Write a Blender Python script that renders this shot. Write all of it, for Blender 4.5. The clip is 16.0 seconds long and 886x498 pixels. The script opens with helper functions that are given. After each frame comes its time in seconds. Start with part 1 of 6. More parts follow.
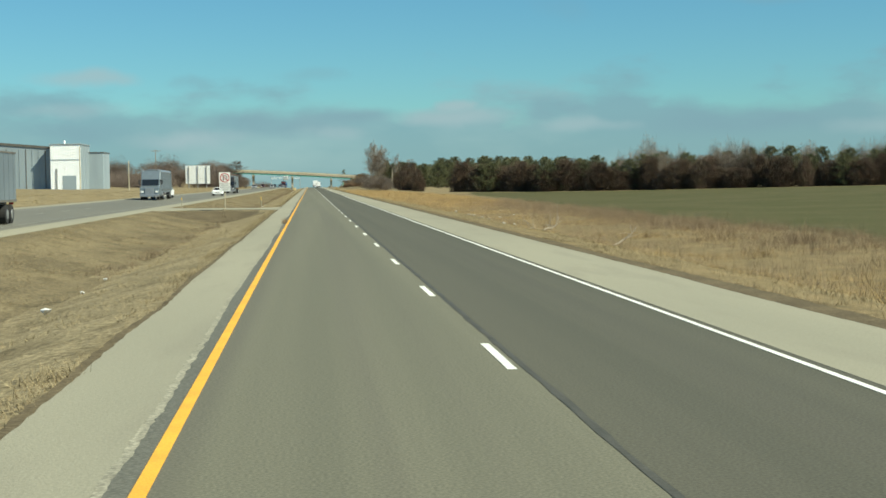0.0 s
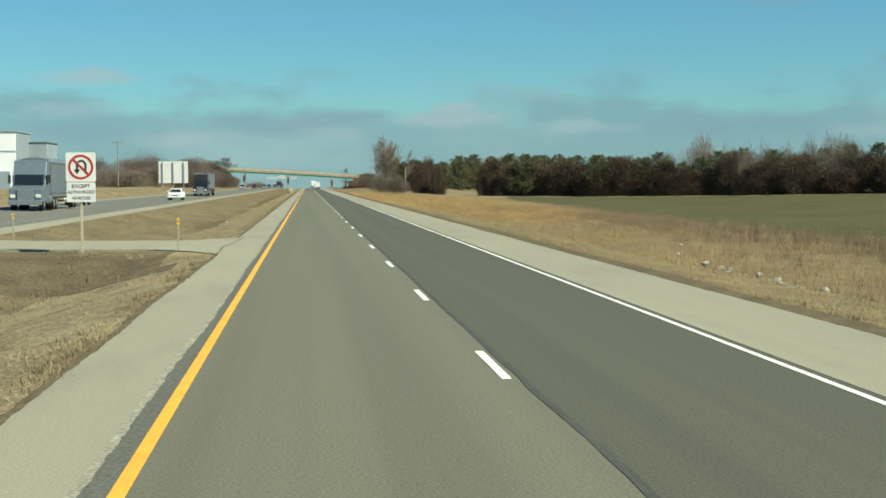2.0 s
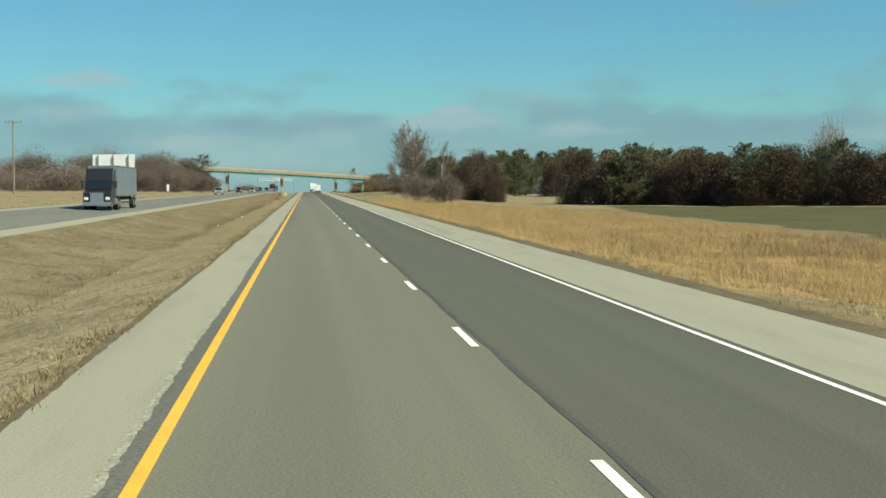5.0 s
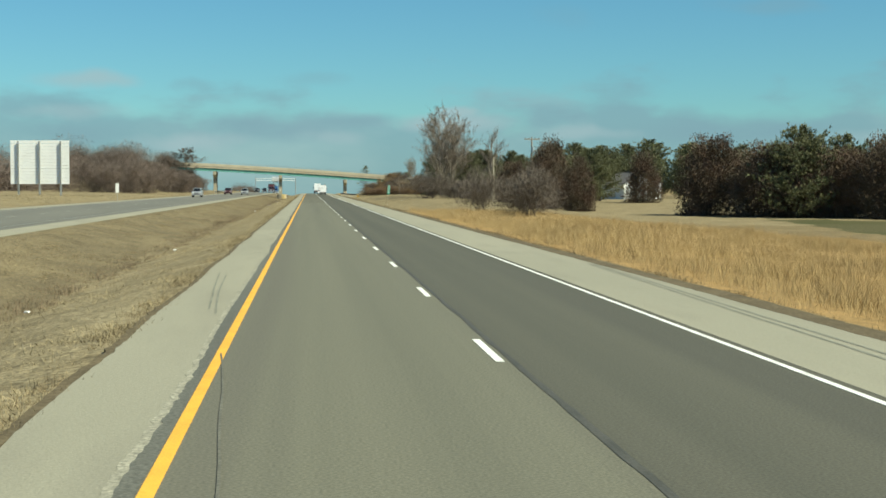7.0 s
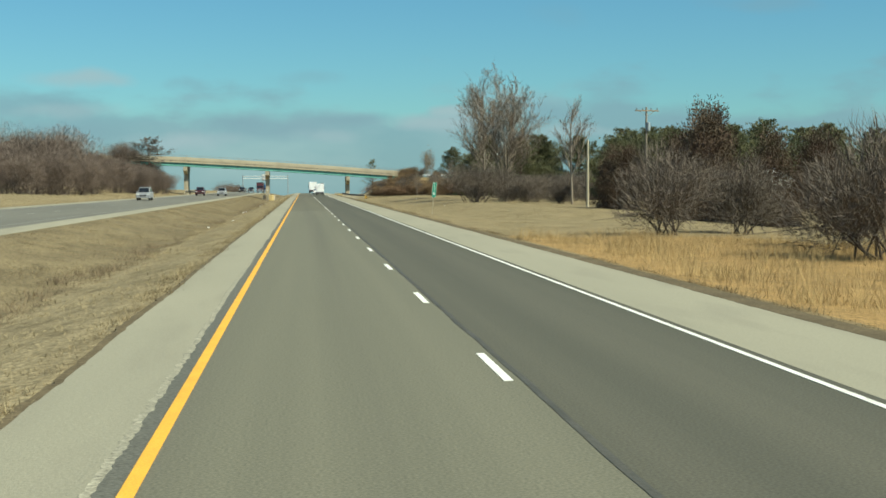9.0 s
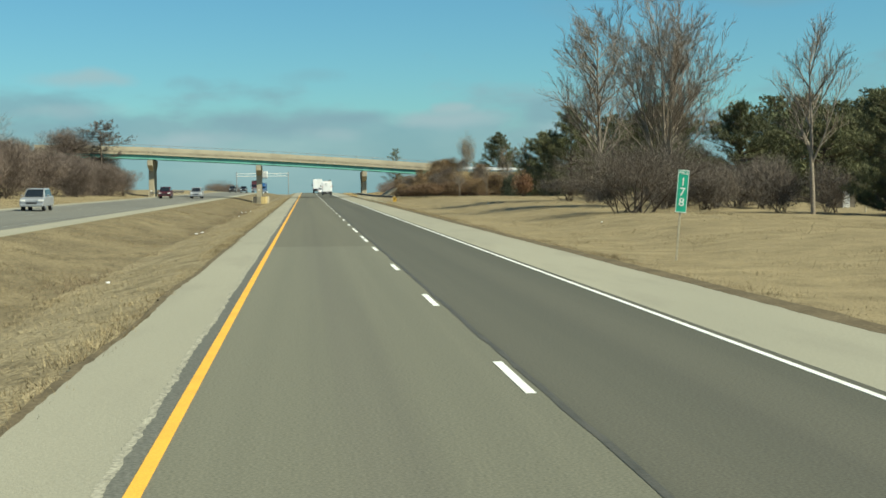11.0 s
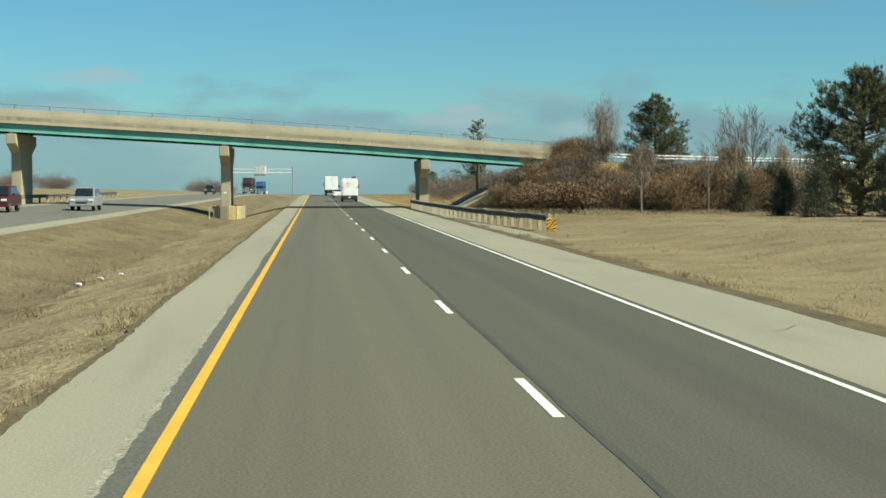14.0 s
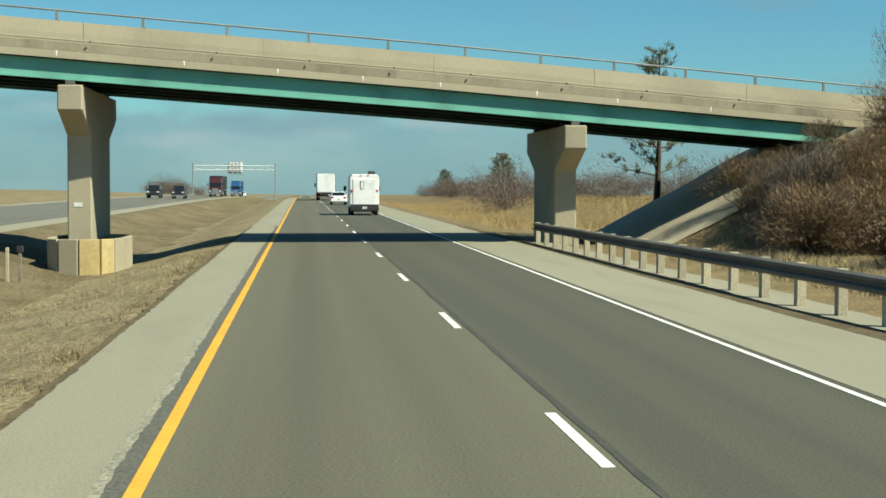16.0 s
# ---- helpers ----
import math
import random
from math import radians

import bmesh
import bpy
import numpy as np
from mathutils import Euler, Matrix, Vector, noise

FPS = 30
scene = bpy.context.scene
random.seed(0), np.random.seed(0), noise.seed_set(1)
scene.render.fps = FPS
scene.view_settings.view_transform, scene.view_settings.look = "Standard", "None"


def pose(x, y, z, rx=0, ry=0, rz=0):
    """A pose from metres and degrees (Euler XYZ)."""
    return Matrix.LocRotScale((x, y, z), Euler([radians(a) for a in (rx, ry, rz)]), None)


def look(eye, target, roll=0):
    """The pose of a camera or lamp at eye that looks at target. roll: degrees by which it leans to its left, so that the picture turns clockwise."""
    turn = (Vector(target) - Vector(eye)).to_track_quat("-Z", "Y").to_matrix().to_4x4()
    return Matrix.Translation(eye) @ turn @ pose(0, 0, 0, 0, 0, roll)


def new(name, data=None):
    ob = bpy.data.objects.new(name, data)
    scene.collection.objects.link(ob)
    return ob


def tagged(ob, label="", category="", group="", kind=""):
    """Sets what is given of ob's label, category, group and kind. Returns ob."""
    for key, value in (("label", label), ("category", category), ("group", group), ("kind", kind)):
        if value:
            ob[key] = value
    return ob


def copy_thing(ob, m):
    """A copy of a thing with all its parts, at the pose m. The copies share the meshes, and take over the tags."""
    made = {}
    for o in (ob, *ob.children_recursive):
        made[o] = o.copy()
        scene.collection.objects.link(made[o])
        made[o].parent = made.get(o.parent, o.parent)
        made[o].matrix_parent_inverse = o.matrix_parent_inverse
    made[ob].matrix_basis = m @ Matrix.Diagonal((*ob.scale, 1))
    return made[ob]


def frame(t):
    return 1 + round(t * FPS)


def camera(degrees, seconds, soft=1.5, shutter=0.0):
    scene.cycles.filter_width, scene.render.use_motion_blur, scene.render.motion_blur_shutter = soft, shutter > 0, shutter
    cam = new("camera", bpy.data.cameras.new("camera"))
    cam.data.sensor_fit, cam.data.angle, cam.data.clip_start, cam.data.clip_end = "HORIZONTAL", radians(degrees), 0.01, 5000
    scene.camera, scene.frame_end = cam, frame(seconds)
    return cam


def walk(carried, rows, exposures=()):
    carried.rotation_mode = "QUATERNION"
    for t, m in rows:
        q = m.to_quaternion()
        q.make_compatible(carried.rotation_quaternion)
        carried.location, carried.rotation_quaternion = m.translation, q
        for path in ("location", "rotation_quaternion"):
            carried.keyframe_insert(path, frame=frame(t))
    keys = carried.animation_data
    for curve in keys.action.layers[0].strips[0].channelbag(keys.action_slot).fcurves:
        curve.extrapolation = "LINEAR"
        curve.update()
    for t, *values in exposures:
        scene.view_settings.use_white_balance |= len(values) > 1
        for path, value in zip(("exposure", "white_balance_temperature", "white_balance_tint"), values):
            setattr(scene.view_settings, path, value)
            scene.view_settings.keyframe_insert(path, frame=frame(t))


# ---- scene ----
cam = camera(33.76, 16.0, 1.65)
PATH = [  # seconds, x, y, z, yaw, pitch, roll
    (0, -2.273, -0.118, 2.154, -5.180, -2.636, -0.749),
    (0.5, -2.240, 19.165, 2.154, -5.202, -2.615, -0.501),
    (1, -2.229, 38.380, 2.154, -5.238, -2.652, -0.587),
    (1.5, -2.158, 57.527, 2.154, -5.207, -2.613, -0.468),
    (2, -2.162, 76.820, 2.154, -5.272, -2.576, -0.274),
    (2.5, -2.204, 96.199, 2.154, -5.208, -2.569, -0.221),
    (3, -2.262, 115.625, 2.154, -5.126, -2.613, -0.061),
    (3.5, -2.179, 134.994, 2.154, -5.175, -2.519, -0.233),
    (4, -2.199, 154.373, 2.154, -5.351, -2.464, -0.255),
    (6.5, -2.332, 251.456, 2.154, -5.235, -2.450, -0.112),
    (7, -2.360, 270.968, 2.154, -5.249, -2.394, 0.115),
    (7.5, -2.354, 290.455, 2.154, -5.307, -2.448, 0.102),
    (8, -2.345, 310.050, 2.154, -5.407, -2.437, 0.330),
    (10.5, -2.138, 407.691, 2.154, -5.542, -2.488, -0.717),
    (11, -2.269, 427.164, 2.154, -5.332, -2.557, -0.510),
    (11.5, -2.319, 446.722, 2.154, -5.102, -2.512, -0.404),
    (12, -2.194, 466.325, 2.154, -5.205, -2.560, -0.366),
    (12.5, -2.081, 486.017, 2.154, -5.372, -2.550, -0.524),
    (13, -2.018, 505.832, 2.154, -5.366, -2.528, -0.554),
    (13.5, -2.093, 525.542, 2.154, -5.206, -2.590, -0.405),
    (14, -2.235, 545.192, 2.154, -4.992, -2.537, -0.030),
    (14.5, -2.383, 564.782, 2.154, -4.927, -2.449, 0.295),
    (15, -2.474, 584.457, 2.154, -5.026, -2.468, 0.651),
    (15.5, -2.441, 604.124, 2.154, -5.200, -2.432, 0.458),
    (16, -2.325, 623.867, 2.154, -5.480, -2.501, 0.208),
]
walk(cam, [(t, pose(x, y, z, 0, 0, yaw) @ pose(0, 0, 0, 90 + pitch) @ pose(0, 0, 0, 0, 0, roll)) for t, x, y, z, yaw, pitch, roll in PATH],
     exposures=[(0.0, 0.87, 6550, 1.0), (16.0, 0.87, 6550, 1.0)])

# ---- world ----
world = bpy.data.worlds.new("world")
scene.world = world
world.use_nodes = True
SUN_DIR = Vector((0.58, -0.36, 0.73)).normalized()   # towards the sun: right of and behind the lane


def build_world():
    nt = world.node_tree
    nt.nodes.clear()
    out = nt.nodes.new("ShaderNodeOutputWorld")
    bg = nt.nodes.new("ShaderNodeBackground")
    sky = nt.nodes.new("ShaderNodeTexSky")
    sky.sky_type, sky.sun_disc = "NISHITA", False
    sky.sun_elevation = math.asin(SUN_DIR.z)
    sky.sun_rotation = math.atan2(SUN_DIR.x, SUN_DIR.y)
    sky.air_density, sky.dust_density, sky.ozone_density = 1.0, 0.25, 2.0
    tint = nt.nodes.new("ShaderNodeMix")
    tint.data_type, tint.blend_type = "RGBA", "MULTIPLY"
    tint.inputs[0].default_value = 1.0
    tint.inputs[7].default_value = SKY_TINT
    nt.links.new(sky.outputs[0], tint.inputs[6])
    # thin cloud banks, flattened towards the horizon
    tc = nt.nodes.new("ShaderNodeTexCoord")
    sep = nt.nodes.new("ShaderNodeSeparateXYZ")
    nt.links.new(tc.outputs["Generated"], sep.inputs[0])
    mp = nt.nodes.new("ShaderNodeMapping")
    mp.inputs["Scale"].default_value = (4.0, 4.0, 10.5)
    mp.inputs["Location"].default_value = (1.7, 0.35, 0.9)
    nt.links.new(tc.outputs["Generated"], mp.inputs[0])
    n1 = nt.nodes.new("ShaderNodeTexNoise")
    n1.inputs["Scale"].default_value = 3.0
    n1.inputs["Detail"].default_value = 7.0
    n1.inputs["Roughness"].default_value = 0.52
    nt.links.new(mp.outputs[0], n1.inputs[0])
    # cover: thick in a band low over the land, rare above
    band = nt.nodes.new("ShaderNodeValToRGB")
    el = band.color_ramp.elements
    el[0].position, el[0].color = 0.0, (0.80, 0.80, 0.80, 1)
    el[1].position, el[1].color = 1.0, (0.0, 0.0, 0.0, 1)
    for p, v in ((0.028, 0.74), (0.050, 0.48), (0.068, 0.33), (0.09, 0.24), (0.13, 0.15), (0.2, 0.05)):
        e = el.new(p)
        e.color = (v, v, v, 1)
    nt.links.new(sep.outputs[2], band.inputs[0])
    add = nt.nodes.new("ShaderNodeMath")
    add.operation = "ADD"
    nt.links.new(n1.outputs[0], add.inputs[0])
    nt.links.new(band.outputs[0], add.inputs[1])
    cov = nt.nodes.new("ShaderNodeMapRange")
    cov.interpolation_type = "SMOOTHSTEP"
    cov.inputs[1].default_value, cov.inputs[2].default_value = 0.84, 1.10
    cov.inputs[3].default_value, cov.inputs[4].default_value = 0.0, 0.72
    nt.links.new(add.outputs[0], cov.inputs[0])
    # lit tops and grey bases
    mp2 = nt.nodes.new("ShaderNodeMapping")
    mp2.inputs["Scale"].default_value = (5.0, 5.0, 14.0)
    mp2.inputs["Location"].default_value = (4.0, 1.0, 0.2)
    nt.links.new(tc.outputs["Generated"], mp2.inputs[0])
    n2 = nt.nodes.new("ShaderNodeTexNoise")
    n2.inputs["Scale"].default_value = 1.3
    n2.inputs["Detail"].default_value = 5.0
    nt.links.new(mp2.outputs[0], n2.inputs[0])
    ramp = nt.nodes.new("ShaderNodeValToRGB")
    el = ramp.color_ramp.elements
    el[0].position, el[0].color = 0.50, CLOUD_DARK
    el[1].position, el[1].color = 0.80, CLOUD_LIGHT
    nt.links.new(n2.outputs[0], ramp.inputs[0])
    mix = nt.nodes.new("ShaderNodeMix")
    mix.data_type = "RGBA"
    nt.links.new(cov.outputs[0], mix.inputs[0])
    nt.links.new(tint.outputs[2], mix.inputs[6])
    nt.links.new(ramp.outputs[0], mix.inputs[7])
    # single clouds: (across, height, half width, half height, how thick, lit or grey)
    per = nt.nodes.new("ShaderNodeVectorMath")
    per.operation = "DIVIDE"
    yyy = nt.nodes.new("ShaderNodeCombineXYZ")
    for k in range(3):
        nt.links.new(sep.outputs[1], yyy.inputs[k])
    nt.links.new(tc.outputs["Generated"], per.inputs[0])
    nt.links.new(yyy.outputs[0], per.inputs[1])
    swirl = nt.nodes.new("ShaderNodeTexNoise")
    swirl.inputs["Scale"].default_value = 22.0
    swirl.inputs["Detail"].default_value = 5.0
    nt.links.new(tc.outputs["Generated"], swirl.inputs[0])
    off = nt.nodes.new("ShaderNodeVectorMath")
    off.operation = "MULTIPLY_ADD"
    off.inputs[1].default_value, off.inputs[2].default_value = (0.07, 0.0, 0.016), (-0.035, 0.0, -0.008)
    nt.links.new(swirl.outputs[1], off.inputs[0])
    pos = nt.nodes.new("ShaderNodeVectorMath")
    pos.operation = "ADD"
    nt.links.new(per.outputs[0], pos.inputs[0])
    nt.links.new(off.outputs[0], pos.inputs[1])
    sky_now = mix.outputs[2]
    for u, v, w, h, thick, lit in CLOUDS:
        at = nt.nodes.new("ShaderNodeMapping")
        at.inputs["Location"].default_value = (-u / w, 0.0, -v / h)
        at.inputs["Scale"].default_value = (1 / w, 0.0, 1 / h)
        nt.links.new(pos.outputs[0], at.inputs[0])
        ln = nt.nodes.new("ShaderNodeVectorMath")
        ln.operation = "LENGTH"
        nt.links.new(at.outputs[0], ln.inputs[0])
        fall_off = nt.nodes.new("ShaderNodeMapRange")
        fall_off.interpolation_type = "SMOOTHSTEP"
        fall_off.inputs[1].default_value, fall_off.inputs[2].default_value = 1.15, 0.1
        fall_off.inputs[3].default_value, fall_off.inputs[4].default_value = 0.0, thick
        nt.links.new(ln.outputs["Value"], fall_off.inputs[0])
        one = nt.nodes.new("ShaderNodeMix")
        one.data_type = "RGBA"
        nt.links.new(fall_off.outputs[0], one.inputs[0])
        nt.links.new(sky_now, one.inputs[6])
        one.inputs[7].default_value = CLOUD_LIGHT if lit else CLOUD_DARK
        sky_now = one.outputs[2]
    nt.links.new(sky_now, bg.inputs[0])
    bg.inputs[1].default_value = SKY_STRENGTH
    nt.links.new(bg.outputs[0], out.inputs[0])


SKY_STRENGTH = 0.046
SKY_TINT = (0.58, 1.03, 1.20, 1)
CLOUD_DARK = (2.75, 4.45, 5.4, 1)
CLOUD_LIGHT = (4.6, 6.1, 6.7, 1)
CLOUDS = [
    (-0.030, 0.041, 0.075, 0.013, 0.65, False), (0.300, 0.040, 0.110, 0.013, 0.60, False), (0.170, 0.049, 0.022, 0.010, 0.5, False),
    (0.035, 0.047, 0.040, 0.006, 0.5, False), (-0.150, 0.036, 0.050, 0.010, 0.5, False), (0.260, 0.052, 0.020, 0.007, 0.4, False),
    (-0.148, 0.071, 0.040, 0.0075, 0.75, True), (-0.079, 0.031, 0.042, 0.0075, 0.75, True), (0.095, 0.044, 0.046, 0.0075, 0.75, True),
    (0.098, 0.051, 0.012, 0.004, 0.8, True), (0.190, 0.038, 0.032, 0.006, 0.6, True), (-0.160, 0.050, 0.048, 0.0065, 0.45, True),
    (0.013, 0.034, 0.028, 0.007, 0.45, True), (0.400, 0.035, 0.040, 0.008, 0.45, True),
    (-0.073, 0.068, 0.016, 0.006, 0.35, False), (0.000, 0.073, 0.024, 0.006, 0.25, False), (0.218, 0.067, 0.022, 0.008, 0.4, False),
    (0.320, 0.126, 0.050, 0.008, 0.35, False), (0.175, 0.118, 0.030, 0.012, 0.12, False),
]
build_world()
sun_data = bpy.data.lights.new("sun", "SUN")
sun_data.energy, sun_data.angle, sun_data.color = 4.1, radians(0.6), (1.0, 0.94, 0.76)
sun = new("sun", sun_data)
sun.matrix_world = look(SUN_DIR * 50, (0, 0, 0))

# ---- materials ----
def material(name, base, alt=None, rough=0.85, scale=1.0, fine=40.0, fine_amount=0.25, bump=0.3, bump_scale=None, metal=0.0,
             world=False, island=0.0, objvar=0.0, spec=0.3, stretch=(1, 1, 1), stain=None, stain_scale=0.3, stain_amount=0.5, depth=0.02):
    """A principled surface: two tones mixed by broad noise, fine grain, a bump, and a change from piece to piece."""
    m = bpy.data.materials.new(name)
    m.use_nodes = True
    nt = m.node_tree
    bs = nt.nodes["Principled BSDF"]
    bs.inputs["Roughness"].default_value = rough
    bs.inputs["Metallic"].default_value = metal
    bs.inputs["Specular IOR Level"].default_value = spec
    if world:
        src = nt.nodes.new("ShaderNodeNewGeometry").outputs["Position"]
    else:
        src = nt.nodes.new("ShaderNodeTexCoord").outputs["Object"]
    mp = nt.nodes.new("ShaderNodeMapping")
    mp.inputs["Scale"].default_value = stretch
    nt.links.new(src, mp.inputs[0])

    def noise_node(s, detail=4.0, raw=False):
        n = nt.nodes.new("ShaderNodeTexNoise")
        n.inputs["Scale"].default_value = s
        n.inputs["Detail"].default_value = detail
        nt.links.new(src if raw else mp.outputs[0], n.inputs[0])
        return n.outputs[0]

    def mix(a, b, fac, mode="MIX"):
        x = nt.nodes.new("ShaderNodeMix")
        x.data_type, x.blend_type = "RGBA", mode
        for sock, v in ((x.inputs[6], a), (x.inputs[7], b), (x.inputs[0], fac)):
            if isinstance(v, (tuple, float, int)):
                sock.default_value = v
            else:
                nt.links.new(v, sock)
        return x.outputs[2]

    def spread(sock, lo, hi):
        r = nt.nodes.new("ShaderNodeMapRange")
        r.inputs[1].default_value, r.inputs[2].default_value = lo, hi
        nt.links.new(sock, r.inputs[0])
        return r.outputs[0]

    base = (*base, 1.0)
    alt = (*alt, 1.0) if alt else tuple(c * 0.75 for c in base[:3]) + (1.0,)
    col = mix(base, alt, spread(noise_node(scale), 0.35, 0.65))
    if stain:
        st = nt.nodes.new("ShaderNodeMath")
        st.operation = "MULTIPLY"
        nt.links.new(spread(noise_node(stain_scale, 6.0), 0.52, 0.68), st.inputs[0])
        st.inputs[1].default_value = stain_amount
        col = mix(col, (*stain, 1.0), st.outputs[0])
    fn = noise_node(fine, 2.0, True)
    gr = nt.nodes.new("ShaderNodeMapRange")
    gr.inputs[1].default_value, gr.inputs[2].default_value = 0.3, 0.7
    gr.inputs[3].default_value, gr.inputs[4].default_value = 1 - fine_amount, 1 + fine_amount
    nt.links.new(fn, gr.inputs[0])
    col = mix(col, gr.outputs[0], 1.0, "MULTIPLY")
    for amount, kind in ((island, "island"), (objvar, "object")):
        if amount:
            if kind == "island":
                rnd = nt.nodes.new("ShaderNodeNewGeometry").outputs["Random Per Island"]
            else:
                rnd = nt.nodes.new("ShaderNodeObjectInfo").outputs["Random"]
            v = nt.nodes.new("ShaderNodeMapRange")
            v.inputs[3].default_value, v.inputs[4].default_value = 1 - amount, 1 + amount
            nt.links.new(rnd, v.inputs[0])
            col = mix(col, v.outputs[0], 1.0, "MULTIPLY")
    nt.links.new(col, bs.inputs["Base Color"])
    if bump:
        b = nt.nodes.new("ShaderNodeBump")
        b.inputs["Strength"].default_value = bump
        b.inputs["Distance"].default_value = depth
        nt.links.new(noise_node(bump_scale or fine, 3.0, True), b.inputs["Height"])
        nt.links.new(b.outputs[0], bs.inputs["Normal"])
    return m


def plain(name, base, rough=0.5, metal=0.0, spec=0.5):
    return material(name, base, tuple(c * 0.88 for c in base), rough=rough, scale=3.0, fine=30.0, fine_amount=0.06, bump=0.05, metal=metal, spec=spec)


def glass_dark(name, base=(0.015, 0.018, 0.02)):
    m = plain(name, base, rough=0.06, spec=0.8)
    return m


M = {}
M["asphalt_left"] = material("asphalt_left", (0.146, 0.142, 0.102), (0.122, 0.120, 0.087), 0.9, 1.1, 34.0, 0.26, 0.05, 40.0, world=True, stretch=(1, 0.008, 1), stain=(0.100, 0.094, 0.076), stain_scale=0.7, stain_amount=0.45)
M["asphalt_right"] = material("asphalt_right", (0.092, 0.089, 0.066), (0.076, 0.075, 0.056), 0.9, 1.1, 34.0, 0.26, 0.05, 40.0, world=True, stretch=(1, 0.008, 1), stain=(0.064, 0.061, 0.05), stain_scale=0.7, stain_amount=0.4)
M["asphalt_newer"] = material("asphalt_newer", (0.124, 0.119, 0.084), (0.104, 0.100, 0.072), 0.9, 1.1, 34.0, 0.26, 0.05, 40.0, world=True, stretch=(1, 0.008, 1), stain=(0.085, 0.080, 0.064), stain_scale=0.7, stain_amount=0.45)
M["asphalt_far"] = material("asphalt_far", (0.150, 0.147, 0.122), (0.128, 0.126, 0.105), 0.9, 0.3, 20.0, 0.15, 0.3, 50.0, world=True, stretch=(1, 0.1, 1))
M["shoulder"] = material("shoulder", (0.282, 0.268, 0.200), (0.250, 0.240, 0.180), 0.95, 0.25, 26.0, 0.10, 0.4, 40.0, world=True, stretch=(1, 0.15, 1), stain=(0.195, 0.184, 0.142), stain_scale=1.1, stain_amount=0.35)
M["concrete"] = material("concrete", (0.41, 0.362, 0.262), (0.37, 0.328, 0.238), 0.9, 0.35, 9.0, 0.04, 0.15, 18.0, stain=(0.28, 0.245, 0.18), stain_scale=0.35, stain_amount=0.35)
M["concrete_light"] = material("concrete_light", (0.50, 0.46, 0.32), (0.44, 0.40, 0.26), 0.9, 0.8, 14.0, 0.12, 0.3, 30.0, stain=(0.3, 0.26, 0.16), stain_scale=1.2, stain_amount=0.5)
M["concrete_dirty"] = material("concrete_dirty", (0.335, 0.294, 0.212), (0.26, 0.228, 0.165), 0.95, 0.6, 9.0, 0.08, 0.2, 18.0, stretch=(1, 1, 0.4), stain=(0.11, 0.097, 0.075), stain_scale=0.8, stain_amount=0.6)
M["crumb"] = material("crumb", (0.305, 0.290, 0.222), (0.235, 0.225, 0.172), 0.95, 2.2, 18.0, 0.35, 0.8, 20.0, world=True)
M["tyre_faint"] = material("tyre_faint", (0.105, 0.102, 0.080), (0.13, 0.127, 0.10), 0.9, 1.0, 25.0, 0.3, 0.3, world=True)
M["paint_steel"] = plain("paint_steel", (0.17, 0.21, 0.24), 0.35, 0.3)
M["tar"] = material("tar", (0.060, 0.059, 0.048), (0.078, 0.076, 0.062), 0.7, 1.2, 20.0, 0.2, 0.2, world=True)
M["tyre_mark"] = material("tyre_mark", (0.16, 0.16, 0.125), (0.22, 0.22, 0.17), 0.9, 1.0, 25.0, 0.3, 0.3, world=True)
M["wear"] = material("wear", (0.098, 0.098, 0.082), (0.12, 0.12, 0.098), 0.9, 0.5, 25.0, 0.3, 0.4, world=True, stretch=(1, 0.1, 1))
M["patch"] = material("patch", (0.21, 0.21, 0.165), (0.16, 0.16, 0.13), 0.95, 1.5, 25.0, 0.3, 0.6, world=True)
M["yellow_paint"] = material("yellow_paint", (0.78, 0.40, 0.05), (0.68, 0.34, 0.045), 0.7, 1.5, 50.0, 0.12, 0.2, world=True)
M["worn_paint"] = material("worn_paint", (0.30, 0.30, 0.27), (0.22, 0.22, 0.20), 0.8, 2.0, 50.0, 0.2, 0.2, world=True)
M["white_paint"] = material("white_paint", (0.80, 0.80, 0.74), (0.68, 0.68, 0.62), 0.7, 2.0, 50.0, 0.12, 0.2, world=True, stain=(0.45, 0.45, 0.40), stain_scale=2.5, stain_amount=0.4)
M["median_far"] = material("median_far", (0.192, 0.156, 0.091), (0.135, 0.110, 0.066), 1.0, 0.35, 9.0, 0.40, 1.0, 5.0, world=True, spec=0.1, stretch=(1, 0.45, 1), stain=(0.100, 0.082, 0.048), stain_scale=0.9, stain_amount=0.7, depth=0.09)
M["median_near"] = material("median_near", (0.268, 0.223, 0.134), (0.196, 0.161, 0.096), 1.0, 0.6, 9.0, 0.40, 1.0, 5.0, world=True, spec=0.1, stretch=(1, 0.6, 1), stain=(0.125, 0.100, 0.058), stain_scale=1.2, stain_amount=0.55, depth=0.09)
M["ground"] = material("ground", (0.225, 0.172, 0.092), (0.165, 0.128, 0.07), 1.0, 0.5, 14.0, 0.42, 1.0, 9.0, world=True, spec=0.1, stain=(0.115, 0.095, 0.055), stain_scale=1.6, stain_amount=0.6, depth=0.06)
M["mown"] = material("mown", (0.246, 0.200, 0.115), (0.194, 0.156, 0.090), 1.0, 0.45, 16.0, 0.30, 0.8, 10.0, world=True, spec=0.1, stain=(0.14, 0.114, 0.066), stain_scale=0.8, stain_amount=0.6, depth=0.05)
M["prairie_floor"] = material("prairie_floor", (0.33, 0.215, 0.09), (0.25, 0.165, 0.07), 1.0, 0.5, 12.0, 0.40, 1.0, 8.0, world=True, spec=0.1, stain=(0.17, 0.12, 0.06), stain_scale=1.1, stain_amount=0.5, depth=0.06)
